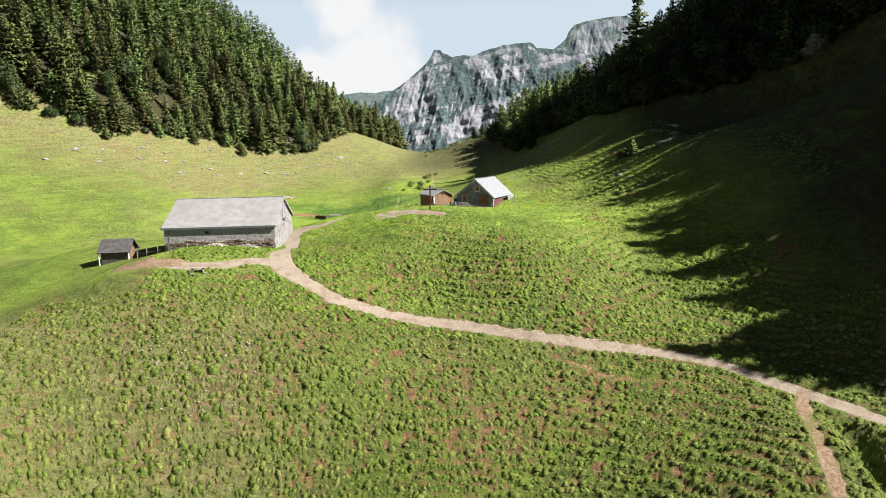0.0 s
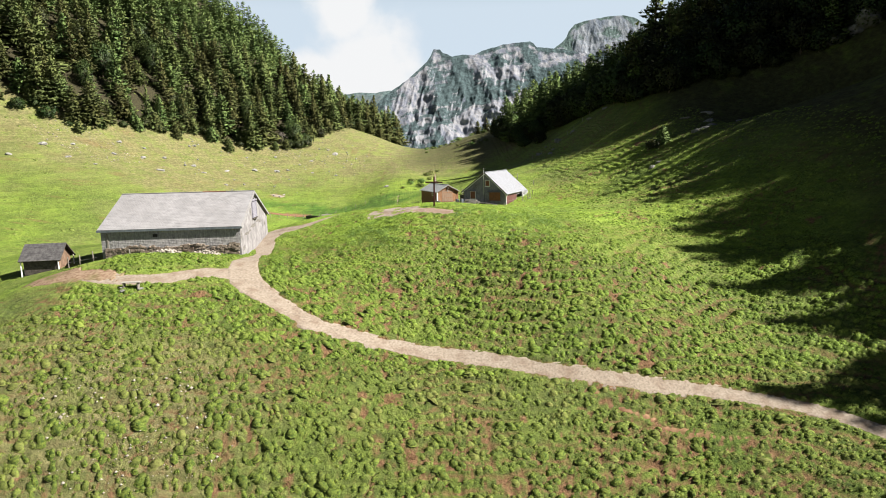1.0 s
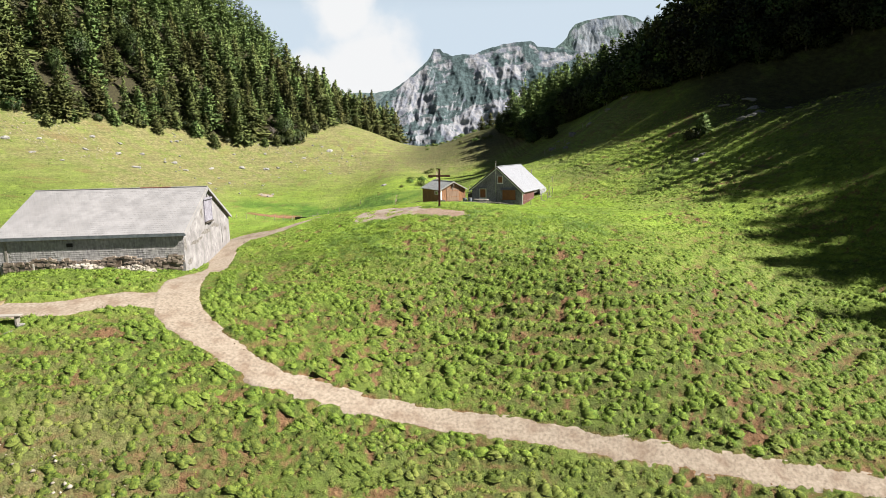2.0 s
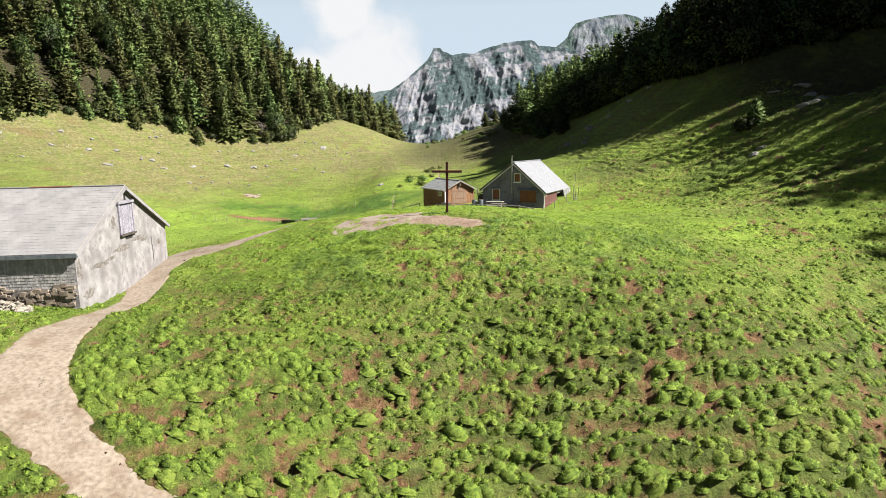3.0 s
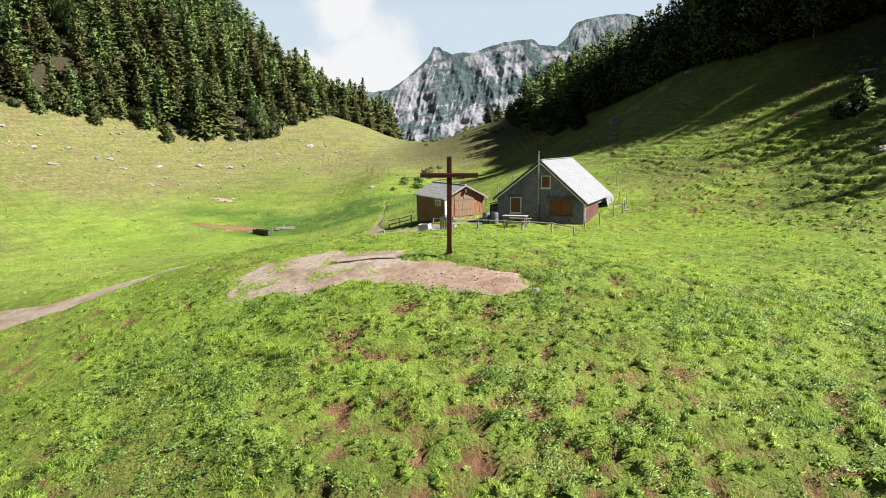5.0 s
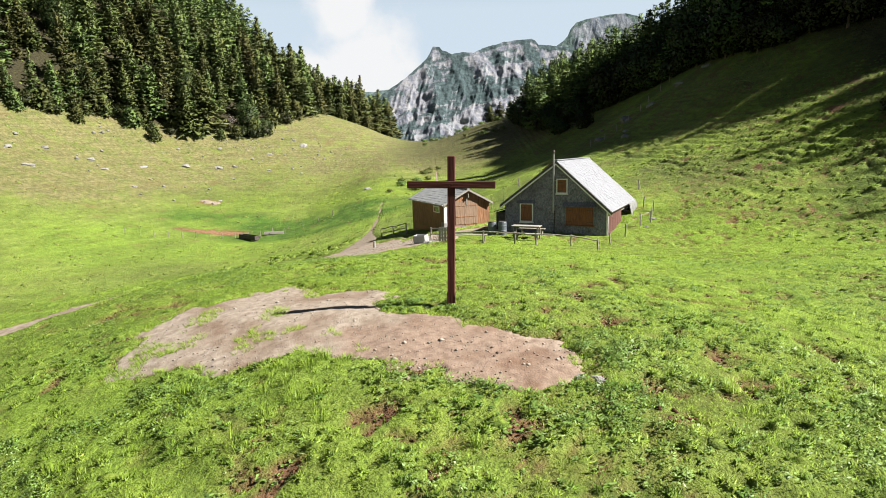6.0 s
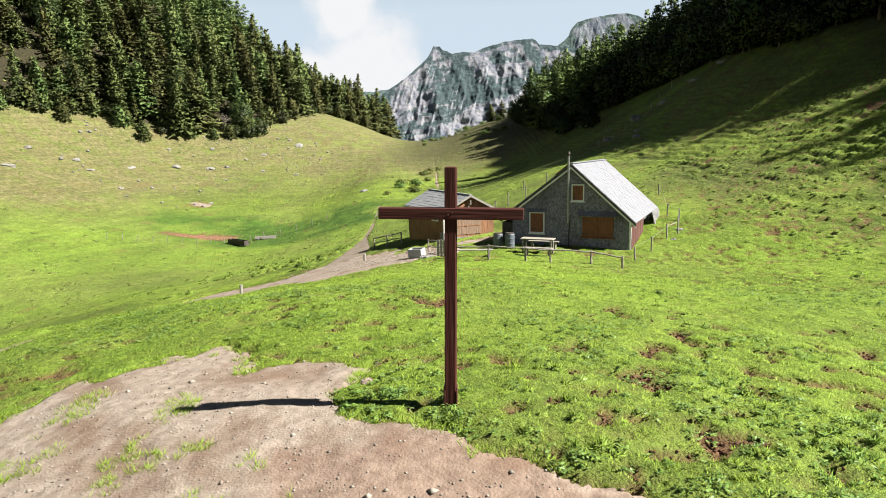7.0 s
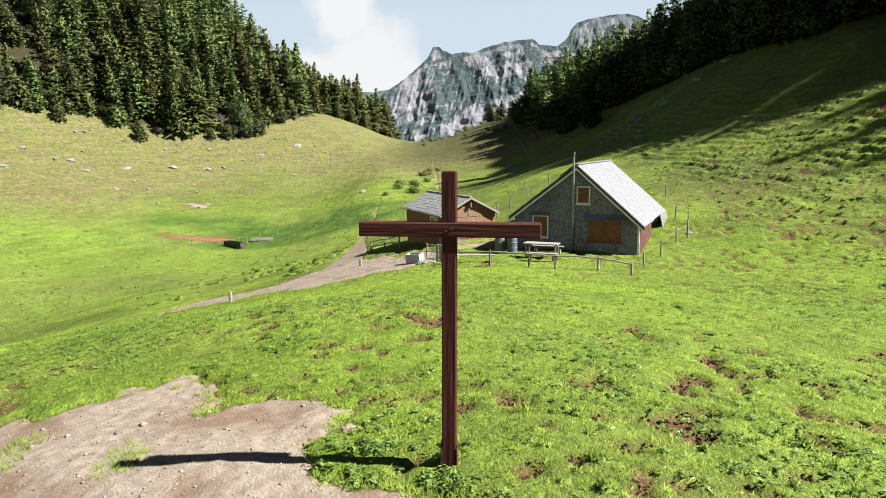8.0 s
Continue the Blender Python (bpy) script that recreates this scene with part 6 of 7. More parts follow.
sr = ((3.75, 3.35, -0.10), (-0.25, 3.35, -0.10), (-0.25, 1.55, 1.45), (3.75, 1.55, 1.45))
shed_roof = part("roof", slab(slab(bmesh.new(), *sl, 0.09), *sr, 0.09), M["dark_wood"], shed)
for q in (sl, sr):
    pieces("shingle", tiles(bmesh.new(), *q, 16, 9, thick=0.02), M["roof_dark"], shed_roof, "dark weathered roof shingle")
for x, y in ((-0.1, -0.05), (3.5, -0.15), (3.6, 3.1)):
    part("post", pole(bmesh.new(), (x, y, -1.7), (x, y, -0.15 if y < 1 else 0.05), 0.07, 0.06, 8), M["white_trim"], shed, "pale post")

# ---- the cross ----
CX, CY = -1.66, 86.49
cross = thing("cross", pose(CX - 0.06, CY, top(CX, CY) - 0.05, 0, 1.1, -6), "tall dark reddish-brown wooden cross on a knoll", "cross")
cz0 = cross.matrix_world.translation.z
XH = 3.40 - cz0
bm = boxes((-0.082, 0.082, -0.08, 0.08, 0.02, XH), bevel=0.012)
part("upright", bm, M["cross_wood"], cross)
bm = boxes((-1.0, 1.0, -0.105, 0.055, XH - 0.72, XH - 0.56), bevel=0.012)
part("arm", bm, M["cross_arm"], cross)
for x in (-0.098, 0.085):
    part("iron_shoe", boxes((x, x + 0.013, -0.07, 0.07, -0.1, 0.34), (x, x + 0.013 if x > 0 else x + 0.03, -0.085, -0.07, -0.1, 0.30)), M["iron"], cross, "rusty iron ground bracket")
for x, z in ((-0.03, 0), (0.03, 0)):
    part("bolt", pole(bmesh.new(), (x, -0.118, XH - 0.64 + 0.5 * x), (x, -0.10, XH - 0.64 + 0.5 * x), 0.013, 0.013, 6), M["iron"], cross)

# ---- fences ----
def fence_post(parent, x, y, h, r=0.055, lean=3.0, material="old_wood"):
    z = top(x, y)
    a = random.uniform(0, 2 * math.pi)
    d = math.tan(radians(random.uniform(0, lean))) * h
    return part("post", pole(bmesh.new(), (x, y, z - 0.35), (x + d * math.cos(a), y + d * math.sin(a), z + h), r, r * 0.9, 8, 0.012, 3), M[material], parent)


def rail(parent, a, b, r=0.035, material="old_wood", name="rail"):
    return part(name, pole(bmesh.new(), a, b, r, r * 0.85, 7, 0.03, 5), M[material], parent)


random.seed(21)
fence = thing("fence", pose(0, 0, 0), "low weathered pole fence before the hut", "fence")
line = ((-1.2, 112.2), (0.8, 111.6), (2.7, 110.6), (4.0, 110.3), (6.2, 110.2), (7.7, 109.7))
for x, y in line:
    fence_post(fence, x, y, 0.78, 0.06)
for (xa, ya), (xb, yb) in zip(line, line[1:]):
    rail(fence, (xa, ya - 0.07, top(xa, ya) + 0.70), (xb, yb - 0.07, top(xb, yb) + 0.70), 0.045)
wire_fence = thing("fence", pose(0, 0, 0), "leaning pasture fence posts round the hut", "fence")
ring = ((9.1, 111.9), (10.7, 114.0), (12.6, 116.6), (13.6, 117.4), (14.2, 119.0), (14.9, 120.6), (14.6, 122.2), (16.3, 128.7), (13.8, 135.0))
for x, y in ring:
    fence_post(wire_fence, x, y, random.uniform(0.72, 0.98), 0.05, 7)
for (xa, ya), (xb, yb) in zip(ring, ring[1:]):
    part("wire", pole(bmesh.new(), (xa, ya, top(xa, ya) + 0.8), (xb, yb, top(xb, yb) + 0.8), 0.008, 0.008, 4), M["zinc"], wire_fence)
back_fence = thing("fence", pose(0, 0, 0), "old fence posts on the meadow behind the hut", "fence")
for x, y in ((5.0, 139.4), (8.0, 150.2), (10.6, 149.6), (3.2, 134.0), (1.0, 136.0), (7.0, 141.5), (14.8, 141.0)):
    fence_post(back_fence, x, y, random.uniform(1.1, 1.5), 0.06, 4)
slope_fence = thing("fence", pose(0, 0, 0), "row of small fence posts on the shaded slope", "fence")
for k in range(9):
    fence_post(slope_fence, 22.5 + k * 2.6, 172 + k * 2.2 + random.uniform(-1, 1), 1.1, 0.06, 6)
brook_fence = thing("fence", pose(0, 0, 0), "thin fence posts along the brook", "fence")
for k in range(13):
    fence_post(brook_fence, -54 + k * 2.0, 172.5 + k * 0.75, 1.0, 0.05, 4)
for k in range(5):
    fence_post(brook_fence, -33 + k * 2.6, 184 + k * 1.2, 1.0, 0.05, 4)
gate_posts = ((-13.9, 113.8), (-7.2, 119.8))
for x, y in gate_posts:
    ob = thing("path_post", pose(x, y, top(x, y)), "short round wooden post beside the path", "post", "posts beside the path")
    part("post", pole(bmesh.new(), (0, 0, -0.3), (0.02, 0, 0.62), 0.10, 0.095, 9), M["pale_wood"], ob)
barn_fence = thing("fence", pose(0, 0, 0), "short fence between shed and barn", "fence")
for x, y in ((-38.6, 76.0), (-37.2, 75.6), (-35.6, 75.2)):
    fence_post(barn_fence, x, y, 1.1, 0.06, 5)
rail(barn_fence, (-38.6, 75.9, top(-38.6, 76) + 0.5), (-35.2, 75.1, top(-35.2, 75.1) + 0.45), 0.03)
# railing beside the cabin, down to the trough
railing = thing("railing", pose(0, 0, 0), "grey pole railing beside the cabin", "railing")
rl = ((-2.7, 117.8), (-2.0, 116.4), (-1.3, 115.0))
for x, y in rl:
    fence_post(railing, x, y, 1.0, 0.055)
for (xa, ya), (xb, yb) in zip(rl, rl[1:]):
    for h in (0.5, 0.92):
        rail(railing, (xa, ya, top(xa, ya) + h), (xb, yb, top(xb, yb) + h), 0.04)
rail2 = thing("railing", pose(0, 0, 0), "small pole railing at the cabin corner", "railing")
r2 = ((-7.4, 128.0), (-6.2, 126.4), (-5.0, 126.0))
for x, y in r2:
    fence_post(rail2, x, y, 1.0, 0.06)
for (xa, ya), (xb, yb) in zip(r2, r2[1:]):
    for h in (0.55, 0.95):
        rail(rail2, (xa, ya, top(xa, ya) + h), (xb, yb, top(xb, yb) + h), 0.045)
# little slatted gate
gx0, gy0 = -2.1, 114.2
gate = thing("gate", pose(gx0, gy0, top(gx0, gy0), 0, 0, -12), "small grey slatted wooden gate", "gate")
for k in range(6):
    part("slat", boxes((k * 0.19, k * 0.19 + 0.15, -0.015, 0.015, 0.02, 1.0 + 0.03 * (k % 2)), bevel=0.004), M["pale_wood"], gate)
for h in (0.2, 0.75):
    part("batten", boxes((-0.03, 1.15, 0.016, 0.05, h, h + 0.1)), M["old_wood"], gate)

# ---- seats, table, drums, troughs ----
def plank_bench(m, length, label, legs=2, h=0.45, w=0.34, material="pale_wood"):
    ob = thing("bench", m, label, "bench", "benches")
    part("seat", boxes((-length / 2, length / 2, -w / 2, w / 2, h - 0.05, h), bevel=0.008), M[material], ob)
    for k in range(legs):
        x = -length / 2 + 0.22 + k * (length - 0.44) / (legs - 1)
        part("leg", boxes((x - 0.05, x + 0.05, -w * 0.4, w * 0.4, -0.15, h - 0.05), bevel=0.006), M["old_wood"], ob)
    return ob


def stand(x, y, turn):
    return pose(x, y, top(x, y), 0, 0, turn)


plank_bench(stand(-0.2, 112.9, -4), 2.7, "long pale plank bench on wooden blocks", 2, 0.42)
plank_bench(stand(3.75, 112.9, -24), 1.75, "pale plank bench beside the hut table", 2, 0.48)
table = thing("table", stand(3.95, 114.2, -25), "grey wooden garden table before the hut", "table")
part("tabletop", boxes((-1.0, 1.0, -0.36, 0.36, 0.76, 0.82), bevel=0.01), M["old_wood"], table)
for x in (-0.85, 0.85):
    for y in (-0.27, 0.27):
        part("leg", boxes((x - 0.04, x + 0.04, y - 0.04, y + 0.04, -0.1, 0.76)), M["old_wood"], table)
part("stretcher", boxes((-0.82, 0.82, -0.03, 0.03, 0.22, 0.30)), M["old_wood"], table)
plank_bench(stand(4.5, 115.4, -25), 1.9, "wall bench in the shade of the hut", 2, 0.46, 0.3, "old_wood")


def drum(x, y):
    ob = thing("drum", stand(x, y, 20 * x), "blue-grey plastic water drum beside the hut", "drum", "drums beside the hut")
    bm = bmesh.new()
    prof = ((0.0, 0.27), (0.04, 0.295), (0.28, 0.30), (0.30, 0.315), (0.34, 0.315), (0.36, 0.30), (0.60, 0.30), (0.62, 0.315), (0.66, 0.315), (0.68, 0.30), (0.88, 0.295), (0.93, 0.26))
    rings = [[bm.verts.new((math.cos(2 * math.pi * k / 20) * r, math.sin(2 * math.pi * k / 20) * r, z)) for k in range(20)] for z, r in prof]
    for lo, hi in zip(rings, rings[1:]):
        for k in range(20):
            bm.faces.new((lo[k], lo[(k + 1) % 20], hi[(k + 1) % 20], hi[k]))
    bm.faces.new(rings[-1])
    bm.faces.new(rings[0][::-1])
    part("body", bm, M["drum"], ob)
    part("lid", pole(bmesh.new(), (0, 0, 0.92), (0, 0, 0.965), 0.285, 0.275, 20), M["dark_wood"], ob, "dark drum lid")


drum(1.75, 116.2)
drum(2.45, 115.8)


def trough(m, length, w, h, label, name="trough", material="pale_wood"):
    ob = thing(name, m, label, "trough")
    t = 0.06
    for key, b in (("side", (-length / 2, length / 2, -w / 2, -w / 2 + t, 0.0, h)), ("side", (-length / 2, length / 2, w / 2 - t, w / 2, 0.0, h)),
                   ("end", (-length / 2, -length / 2 + t, -w / 2 + t, w / 2 - t, 0.0, h)), ("end", (length / 2 - t, length / 2, -w / 2 + t, w / 2 - t, 0.0, h)),
                   ("bottom", (-length / 2 + t, length / 2 - t, -w / 2 + t, w / 2 - t, 0.0, 0.08))):
        part(key, boxes(b, bevel=0.01), M[material], ob)
    part("support", boxes((-length * 0.35, -length * 0.25, -w / 2 + 0.03, w / 2 - 0.03, -0.3, 0.0), (length * 0.25, length * 0.35, -w / 2 + 0.03, w / 2 - 0.03, -0.3, 0.0)), M["old_wood"], ob)
    return ob


trough(pose(-3.35, 115.6, top(-3.35, 115.6) + 0.18, 6, -4, -28), 0.95, 0.6, 0.55, "pale wooden box trough tipped on stones", material="sheet")
trough(pose(-35.2, 177.2, top(-35.2, 177.2) + 0.15, 0, 0, -38), 4.6, 0.9, 0.75, "long dark wooden cattle trough in the meadow", material="dark_wood")
trough(pose(-32.0, 181.5, top(-32, 181.5) + 0.1, 0, 0, 12), 3.4, 0.8, 0.4, "pale concrete spring trough", material="pale_wood")
bench_m = pose(-26.2, 63.9, top(-26.2, 63.9) + 0.10, 0, 0, 4)
plank_bench(bench_m, 1.55, "weathered bench on stones at the yard's edge", 2, 0.42, 0.45)


# ---- stones ----
def rock_mesh(name, seed, flat=0.6, material="rock"):
    bm = bmesh.new()
    bmesh.ops.create_icosphere(bm, subdivisions=3, radius=1.0)
    off = Vector((seed * 7.3, seed * 3.1, seed * 1.7))
    for v in bm.verts:
        p = v.co.copy()
        d = 1 + 0.35 * noise.noise(p * 1.1 + off) + 0.18 * noise.noise(p * 2.7 + off)
        c = noise.cell(p * 1.4 + off)
        v.co = p * (d + 0.10 * c)
        v.co.z *= flat
    me = bpy.data.meshes.new(name)
    bm.to_mesh(me)
    bm.free()
    me.materials.append(M[material])
    return me


ROCKS = [rock_mesh("boulder_%d" % i, i + 1, 0.55 + 0.1 * (i % 3)) for i in range(5)]
WHITE_ROCKS = []
for me in ROCKS:
    pale = me.copy()
    pale.materials.clear()
    pale.materials.append(M["pale_rock"])
    WHITE_ROCKS.append(pale)


def boulder(x, y, size, label="pale limestone boulder in the grass", rocks=ROCKS):
    ob = new("boulder", random.choice(rocks))
    ob.matrix_world = pose(x, y, top(x, y) - size * 0.10, random.uniform(-15, 15), random.uniform(-15, 15), random.uniform(0, 360)) @ Matrix.Diagonal((size * random.uniform(0.9, 1.7), size, size * random.uniform(0.7, 1.0), 1))
    return tagged(ob, label, "boulder", "boulders on the pasture")


random.seed(31)
for x, y, s in ((-63.5, 222, 1.1), (-81, 191, 0.8), (-41, 250, 1.2), (-44, 252, 0.7), (-57, 226, 0.9), (-54, 229, 0.7), (-52, 222, 0.5), (-74, 205, 0.8), (-78, 207, 0.7),
                (-88, 196, 0.9), (-93, 190, 0.8), (-96, 199, 0.8), (-102, 186, 0.7), (-99, 178, 0.6), (-107, 181, 0.9), (-85, 203, 0.6), (-70, 214, 0.6), (-68, 229, 0.5),
                (-83, 222, 0.7), (-60, 236, 0.6), (-48, 240, 0.6), (-38, 232, 0.5), (-46, 231, 0.6), (-92, 178, 0.6), (-110, 172, 0.7), (-50, 206, 0.4), (-66, 201, 0.5), (-18, 207, 0.9)):
    boulder(x, y, s, rocks=WHITE_ROCKS)
for x, y, s in ((33.3, 114.6, 0.5), (34.6, 115.4, 0.4), (46.1, 125.5, 0.9), (48.0, 126.6, 0.8), (44.2, 124.6, 0.7), (50, 133, 1.0), (52, 138, 0.8), (47, 137, 0.7), (56, 132, 0.9),
                (26, 165, 0.7), (27.5, 170, 0.6), (25, 176, 0.9), (30.7, 180.6, 1.1), (34, 178, 0.7), (38, 176, 0.9), (41, 173, 0.7), (44, 171, 0.8), (29, 190, 0.6)):
    boulder(x, y, s, "grey limestone block on the shaded slope")
for x, y, s in ((81, 146, 2.3), (84, 145, 1.9), (86.5, 144, 2.5), (90, 142.5, 1.8), (78, 148, 1.6), (88, 145, 2.2)):
    boulder(x, y, s, "large grey limestone outcrop under the wood")
for x, y, s in ((-2.1, 88.7 - 3.3, 0.11), (-1.75, 85.3, 0.09), (-2.35, 85.0, 0.13), (-2.0, 84.7, 0.08), (-1.1, 85.15, 0.13), (-0.75, 84.95, 0.10), (-0.7, 84.0, 0.10), (-0.05, 83.4, 0.16), (0.35, 83.7, 0.13),
                (0.55, 83.0, 0.22), (0.9, 82.85, 0.18), (-8.1, 85.9, 0.2), (-0.4, 83.5, 0.08), (-4.1, 84.6, 0.10), (-8.1, 85.4, 0.12), (-1.4, 84.4, 0.07)):
    boulder(x, y, s, "small pale stone by the wooden cross", WHITE_ROCKS)
for x, y, s in ((-4.3, 115.3, 0.30), (-4.0, 114.9, 0.24), (-2.9, 114.7, 0.28), (-2.5, 115.0, 0.24), (-4.6, 115.9, 0.26), (-3.4, 114.6, 0.2), (-2.7, 115.6, 0.3), (14.0, 118.3, 0.3), (12.9, 116.2, 0.2), (-26.6, 63.5, 0.2), (-25.8, 63.4, 0.2), (-26.9, 63.8, 0.22), (-25.5, 63.9, 0.22)):
    boulder(x, y, s, "grey field stone lying in the grass")


def rubble(name, cx, cy, rx, ry, n, lo, hi, label, seed, material="rubble", heap=0.0, zfun=None):
    """Many small stones lying about, as one mass."""
    g = np.random.default_rng(seed)
    base = np.array([(1, 0, 0), (-1, 0, 0), (0, 1, 0), (0, -1, 0), (0, 0, 1), (0, 0, -1)], float)
    fac = np.array([(0, 2, 4), (2, 1, 4), (1, 3, 4), (3, 0, 4), (2, 0, 5), (1, 2, 5), (3, 1, 5), (0, 3, 5)])
    a, r = g.uniform(0, 2 * math.pi, n), np.sqrt(g.uniform(0, 1, n))
    x, y = cx + rx * r * np.cos(a), cy + ry * r * np.sin(a)
    z = (zfun(x, y) if zfun else tops(x, y)[0]) + heap * (1 - r ** 2) * g.uniform(0.2, 1, n)
    s = lo * (hi / lo) ** (g.uniform(0, 1, n) ** 2.2)
    v = base[None] * g.uniform(0.55, 1.3, (n, 6, 1)) * s[:, None, None] * np.array((1, 1, 0.65))
    t = g.uniform(0, 2 * math.pi, n)
    c, q = np.cos(t)[:, None], np.sin(t)[:, None]
    v = np.stack((v[..., 0] * c - v[..., 1] * q + x[:, None], v[..., 0] * q + v[..., 1] * c + y[:, None], v[..., 2] + z[:, None] + 0.15 * s[:, None]), 2)
    f = (fac[None] + 6 * np.arange(n)[:, None, None]).reshape(-1, 3)
    return tagged(new(name, mesh_of(name, v.reshape(-1, 3), f, M[material])), label, "stones", kind="stuff")


rubble("stone_heap", -28.4, 74.9, 1.7, 0.8, 320, 0.08, 0.28, "heap of pale rubble against the barn", 1, heap=0.45)
rubble("stone_heap", -24.4, 75.2, 1.5, 0.7, 260, 0.08, 0.26, "second heap of pale rubble against the barn", 2, heap=0.4)
rubble("gravel", -5.8, 86.4, 5.4, 3.2, 3800, 0.005, 0.030, "scattered pebbles on the bare earth", 3, zfun=dirt_z)
rubble("gravel", -0.8, 83.9, 2.2, 0.9, 320, 0.008, 0.045, "reddish pebbles and clods on the bare earth", 4, "stone_wall", zfun=dirt_z)
rubble("gravel", -1.3, 84.0, 2.5, 1.0, 70, 0.025, 0.085, "pale stones on the reddish earth", 17, zfun=dirt_z)
rubble("gravel", -6.5, 86.8, 3.6, 2.6, 90, 0.02, 0.07, "pale stones scattered on the bare earth", 18, zfun=dirt_z)
rubble("gravel", -7.0, 87.2, 3.8, 3.0, 700, 0.008, 0.035, "brown crumbs of earth on the bare patch", 14, "stone_wall", zfun=dirt_z)
rubble("gravel", -5.0, 117.6, 4.2, 2.6, 900, 0.02, 0.09, "pale gravel on the cabin yard", 5, zfun=dirt_z)
rubble("gravel", -17.6, 66.8, 3.0, 2.4, 260, 0.010, 0.032, "stones at the fork of the footpath", 6, zfun=dirt_z)
rubble("scree", -22.0, 54.5, 7.0, 3.5, 420, 0.03, 0.20, "stones scattered on the near slope", 7)
rubble("scree", -74.0, 214.0, 30.0, 20.0, 150, 0.10, 0.75, "pale stones scattered on the dry slope", 15, "rock")
rubble("scree", -42.0, 246.0, 16.0, 18.0, 110, 0.12, 0.60, "pale stones below the wood's end", 16, "rock")
rubble("scree", -100.0, 190.0, 14.0, 9.0, 260, 0.10, 0.45, "scree below the wood", 8)
rubble("scree", -58.0, 243.0, 12.0, 5.0, 220, 0.10, 0.40, "scree below the young trees", 9)
for i, ((xa, ya, wa), (xb, yb, wb)) in enumerate(zip(FOOTPATH[1:14], FOOTPATH[2:15])):
    rubble("gravel", (xa + xb) / 2, (ya + yb) / 2, abs(xb - xa) / 2 + 0.5, abs(yb - ya) / 2 + 0.5, 60, 0.010, 0.030, "small stones along the footpath", 20 + i, zfun=dirt_z)
# leaning laths by the barn
lath = thing("plank", pose(-31.6, 74.6, top(-31.6, 74.6), 0, 0, 12), "pale planks leaning on a trestle by the barn", "planks")
part("board", boxes((-0.1, 1.5, -0.05, 0.08, 0.0, 0.04), bevel=0.004), M["pale_wood"], lath).rotation_euler = (0, radians(22), 0)
part("board", boxes((0.2, 1.7, 0.2, 0.32, 0.02, 0.06), bevel=0.004), M["pale_wood"], lath).rotation_euler = (0, radians(14), 0)
part("leg", boxes((-0.05, 0.03, -0.05, 0.05, -0.2, 0.75)), M["pale_wood"], lath)

# ---- grass and weeds ----
def blades(name, x, y, height, width, per, spread, material, label, seed, lean=0.5, two=True):
    """Tufts of bent grass blades at the places x, y, as one mass."""
    g = np.random.default_rng(seed)
    z, d = tops(x, y)
    keep = d < 0.35
    x, y, z, height, width, spread = (np.asarray(v)[keep] for v in (x, y, z, height, width, spread))
    n = len(x) * per
    rep = lambda v: np.repeat(v, per)
    a = g.uniform(0, 2 * math.pi, n)
    r = rep(spread) * np.sqrt(g.uniform(0, 1, n))
    bx, by = rep(x) + r * np.cos(a), rep(y) + r * np.sin(a)
    bz = rep(z) - 0.02
    h = rep(height) * g.uniform(0.55, 1.2, n)
    w = rep(width) * g.uniform(0.7, 1.3, n)
    out = a + g.normal(0, 0.7, n)
    k = g.uniform(0.15, 1.0, n) * lean
    ox, oy = np.cos(out), np.sin(out)
    sx, sy = -oy, ox
    p0 = np.stack((bx - sx * w, by - sy * w, bz), 1)
    p1 = np.stack((bx + sx * w, by + sy * w, bz), 1)
    m0 = np.stack((bx - sx * w * 0.8 + ox * h * k * 0.35, by - sy * w * 0.8 + oy * h * k * 0.35, bz + h * 0.6), 1)
    m1 = np.stack((bx + sx * w * 0.8 + ox * h * k * 0.35, by + sy * w * 0.8 + oy * h * k * 0.35, bz + h * 0.6), 1)
    tip = np.stack((bx + ox * h * k, by + oy * h * k, bz + h * (1 - 0.35 * k)), 1)
    v = np.stack((p0, p1, m1, m0, tip), 1).reshape(-1, 3)
    i = np.arange(n)[:, None] * 5
    f = np.concatenate((i + (0, 1, 2), i + (0, 2, 3), i + (3, 2, 4)), 0)
    return tagged(new(name, mesh_of(name, v, f, M[material], normals=np.repeat(np.array((0, 0, 1.0)) + g.normal(0, 0.35, (n, 3)), 5, 0))), label, "grass", kind="stuff")


def sow(x0, x1, y0, y1, per_m2, seed, thin=None):
    g = np.random.default_rng(seed)
    n = int((x1 - x0) * (y1 - y0) * per_m2)
    x, y = g.uniform(x0, x1, n), g.uniform(y0, y1, n)
    if thin:
        keep = g.uniform(0, 1, n) < thin(x, y)
        x, y = x[keep], y[keep]
    return x, y, g


def slope_of(x, y, gap=0.09):
    """Which way the finished ground faces at the places x, y."""
    z = tops(x, y)[0]
    return np.stack(((z - tops(x + gap, y)[0]) / gap, (z - tops(x, y + gap)[0]) / gap, np.ones(len(x))), 1)


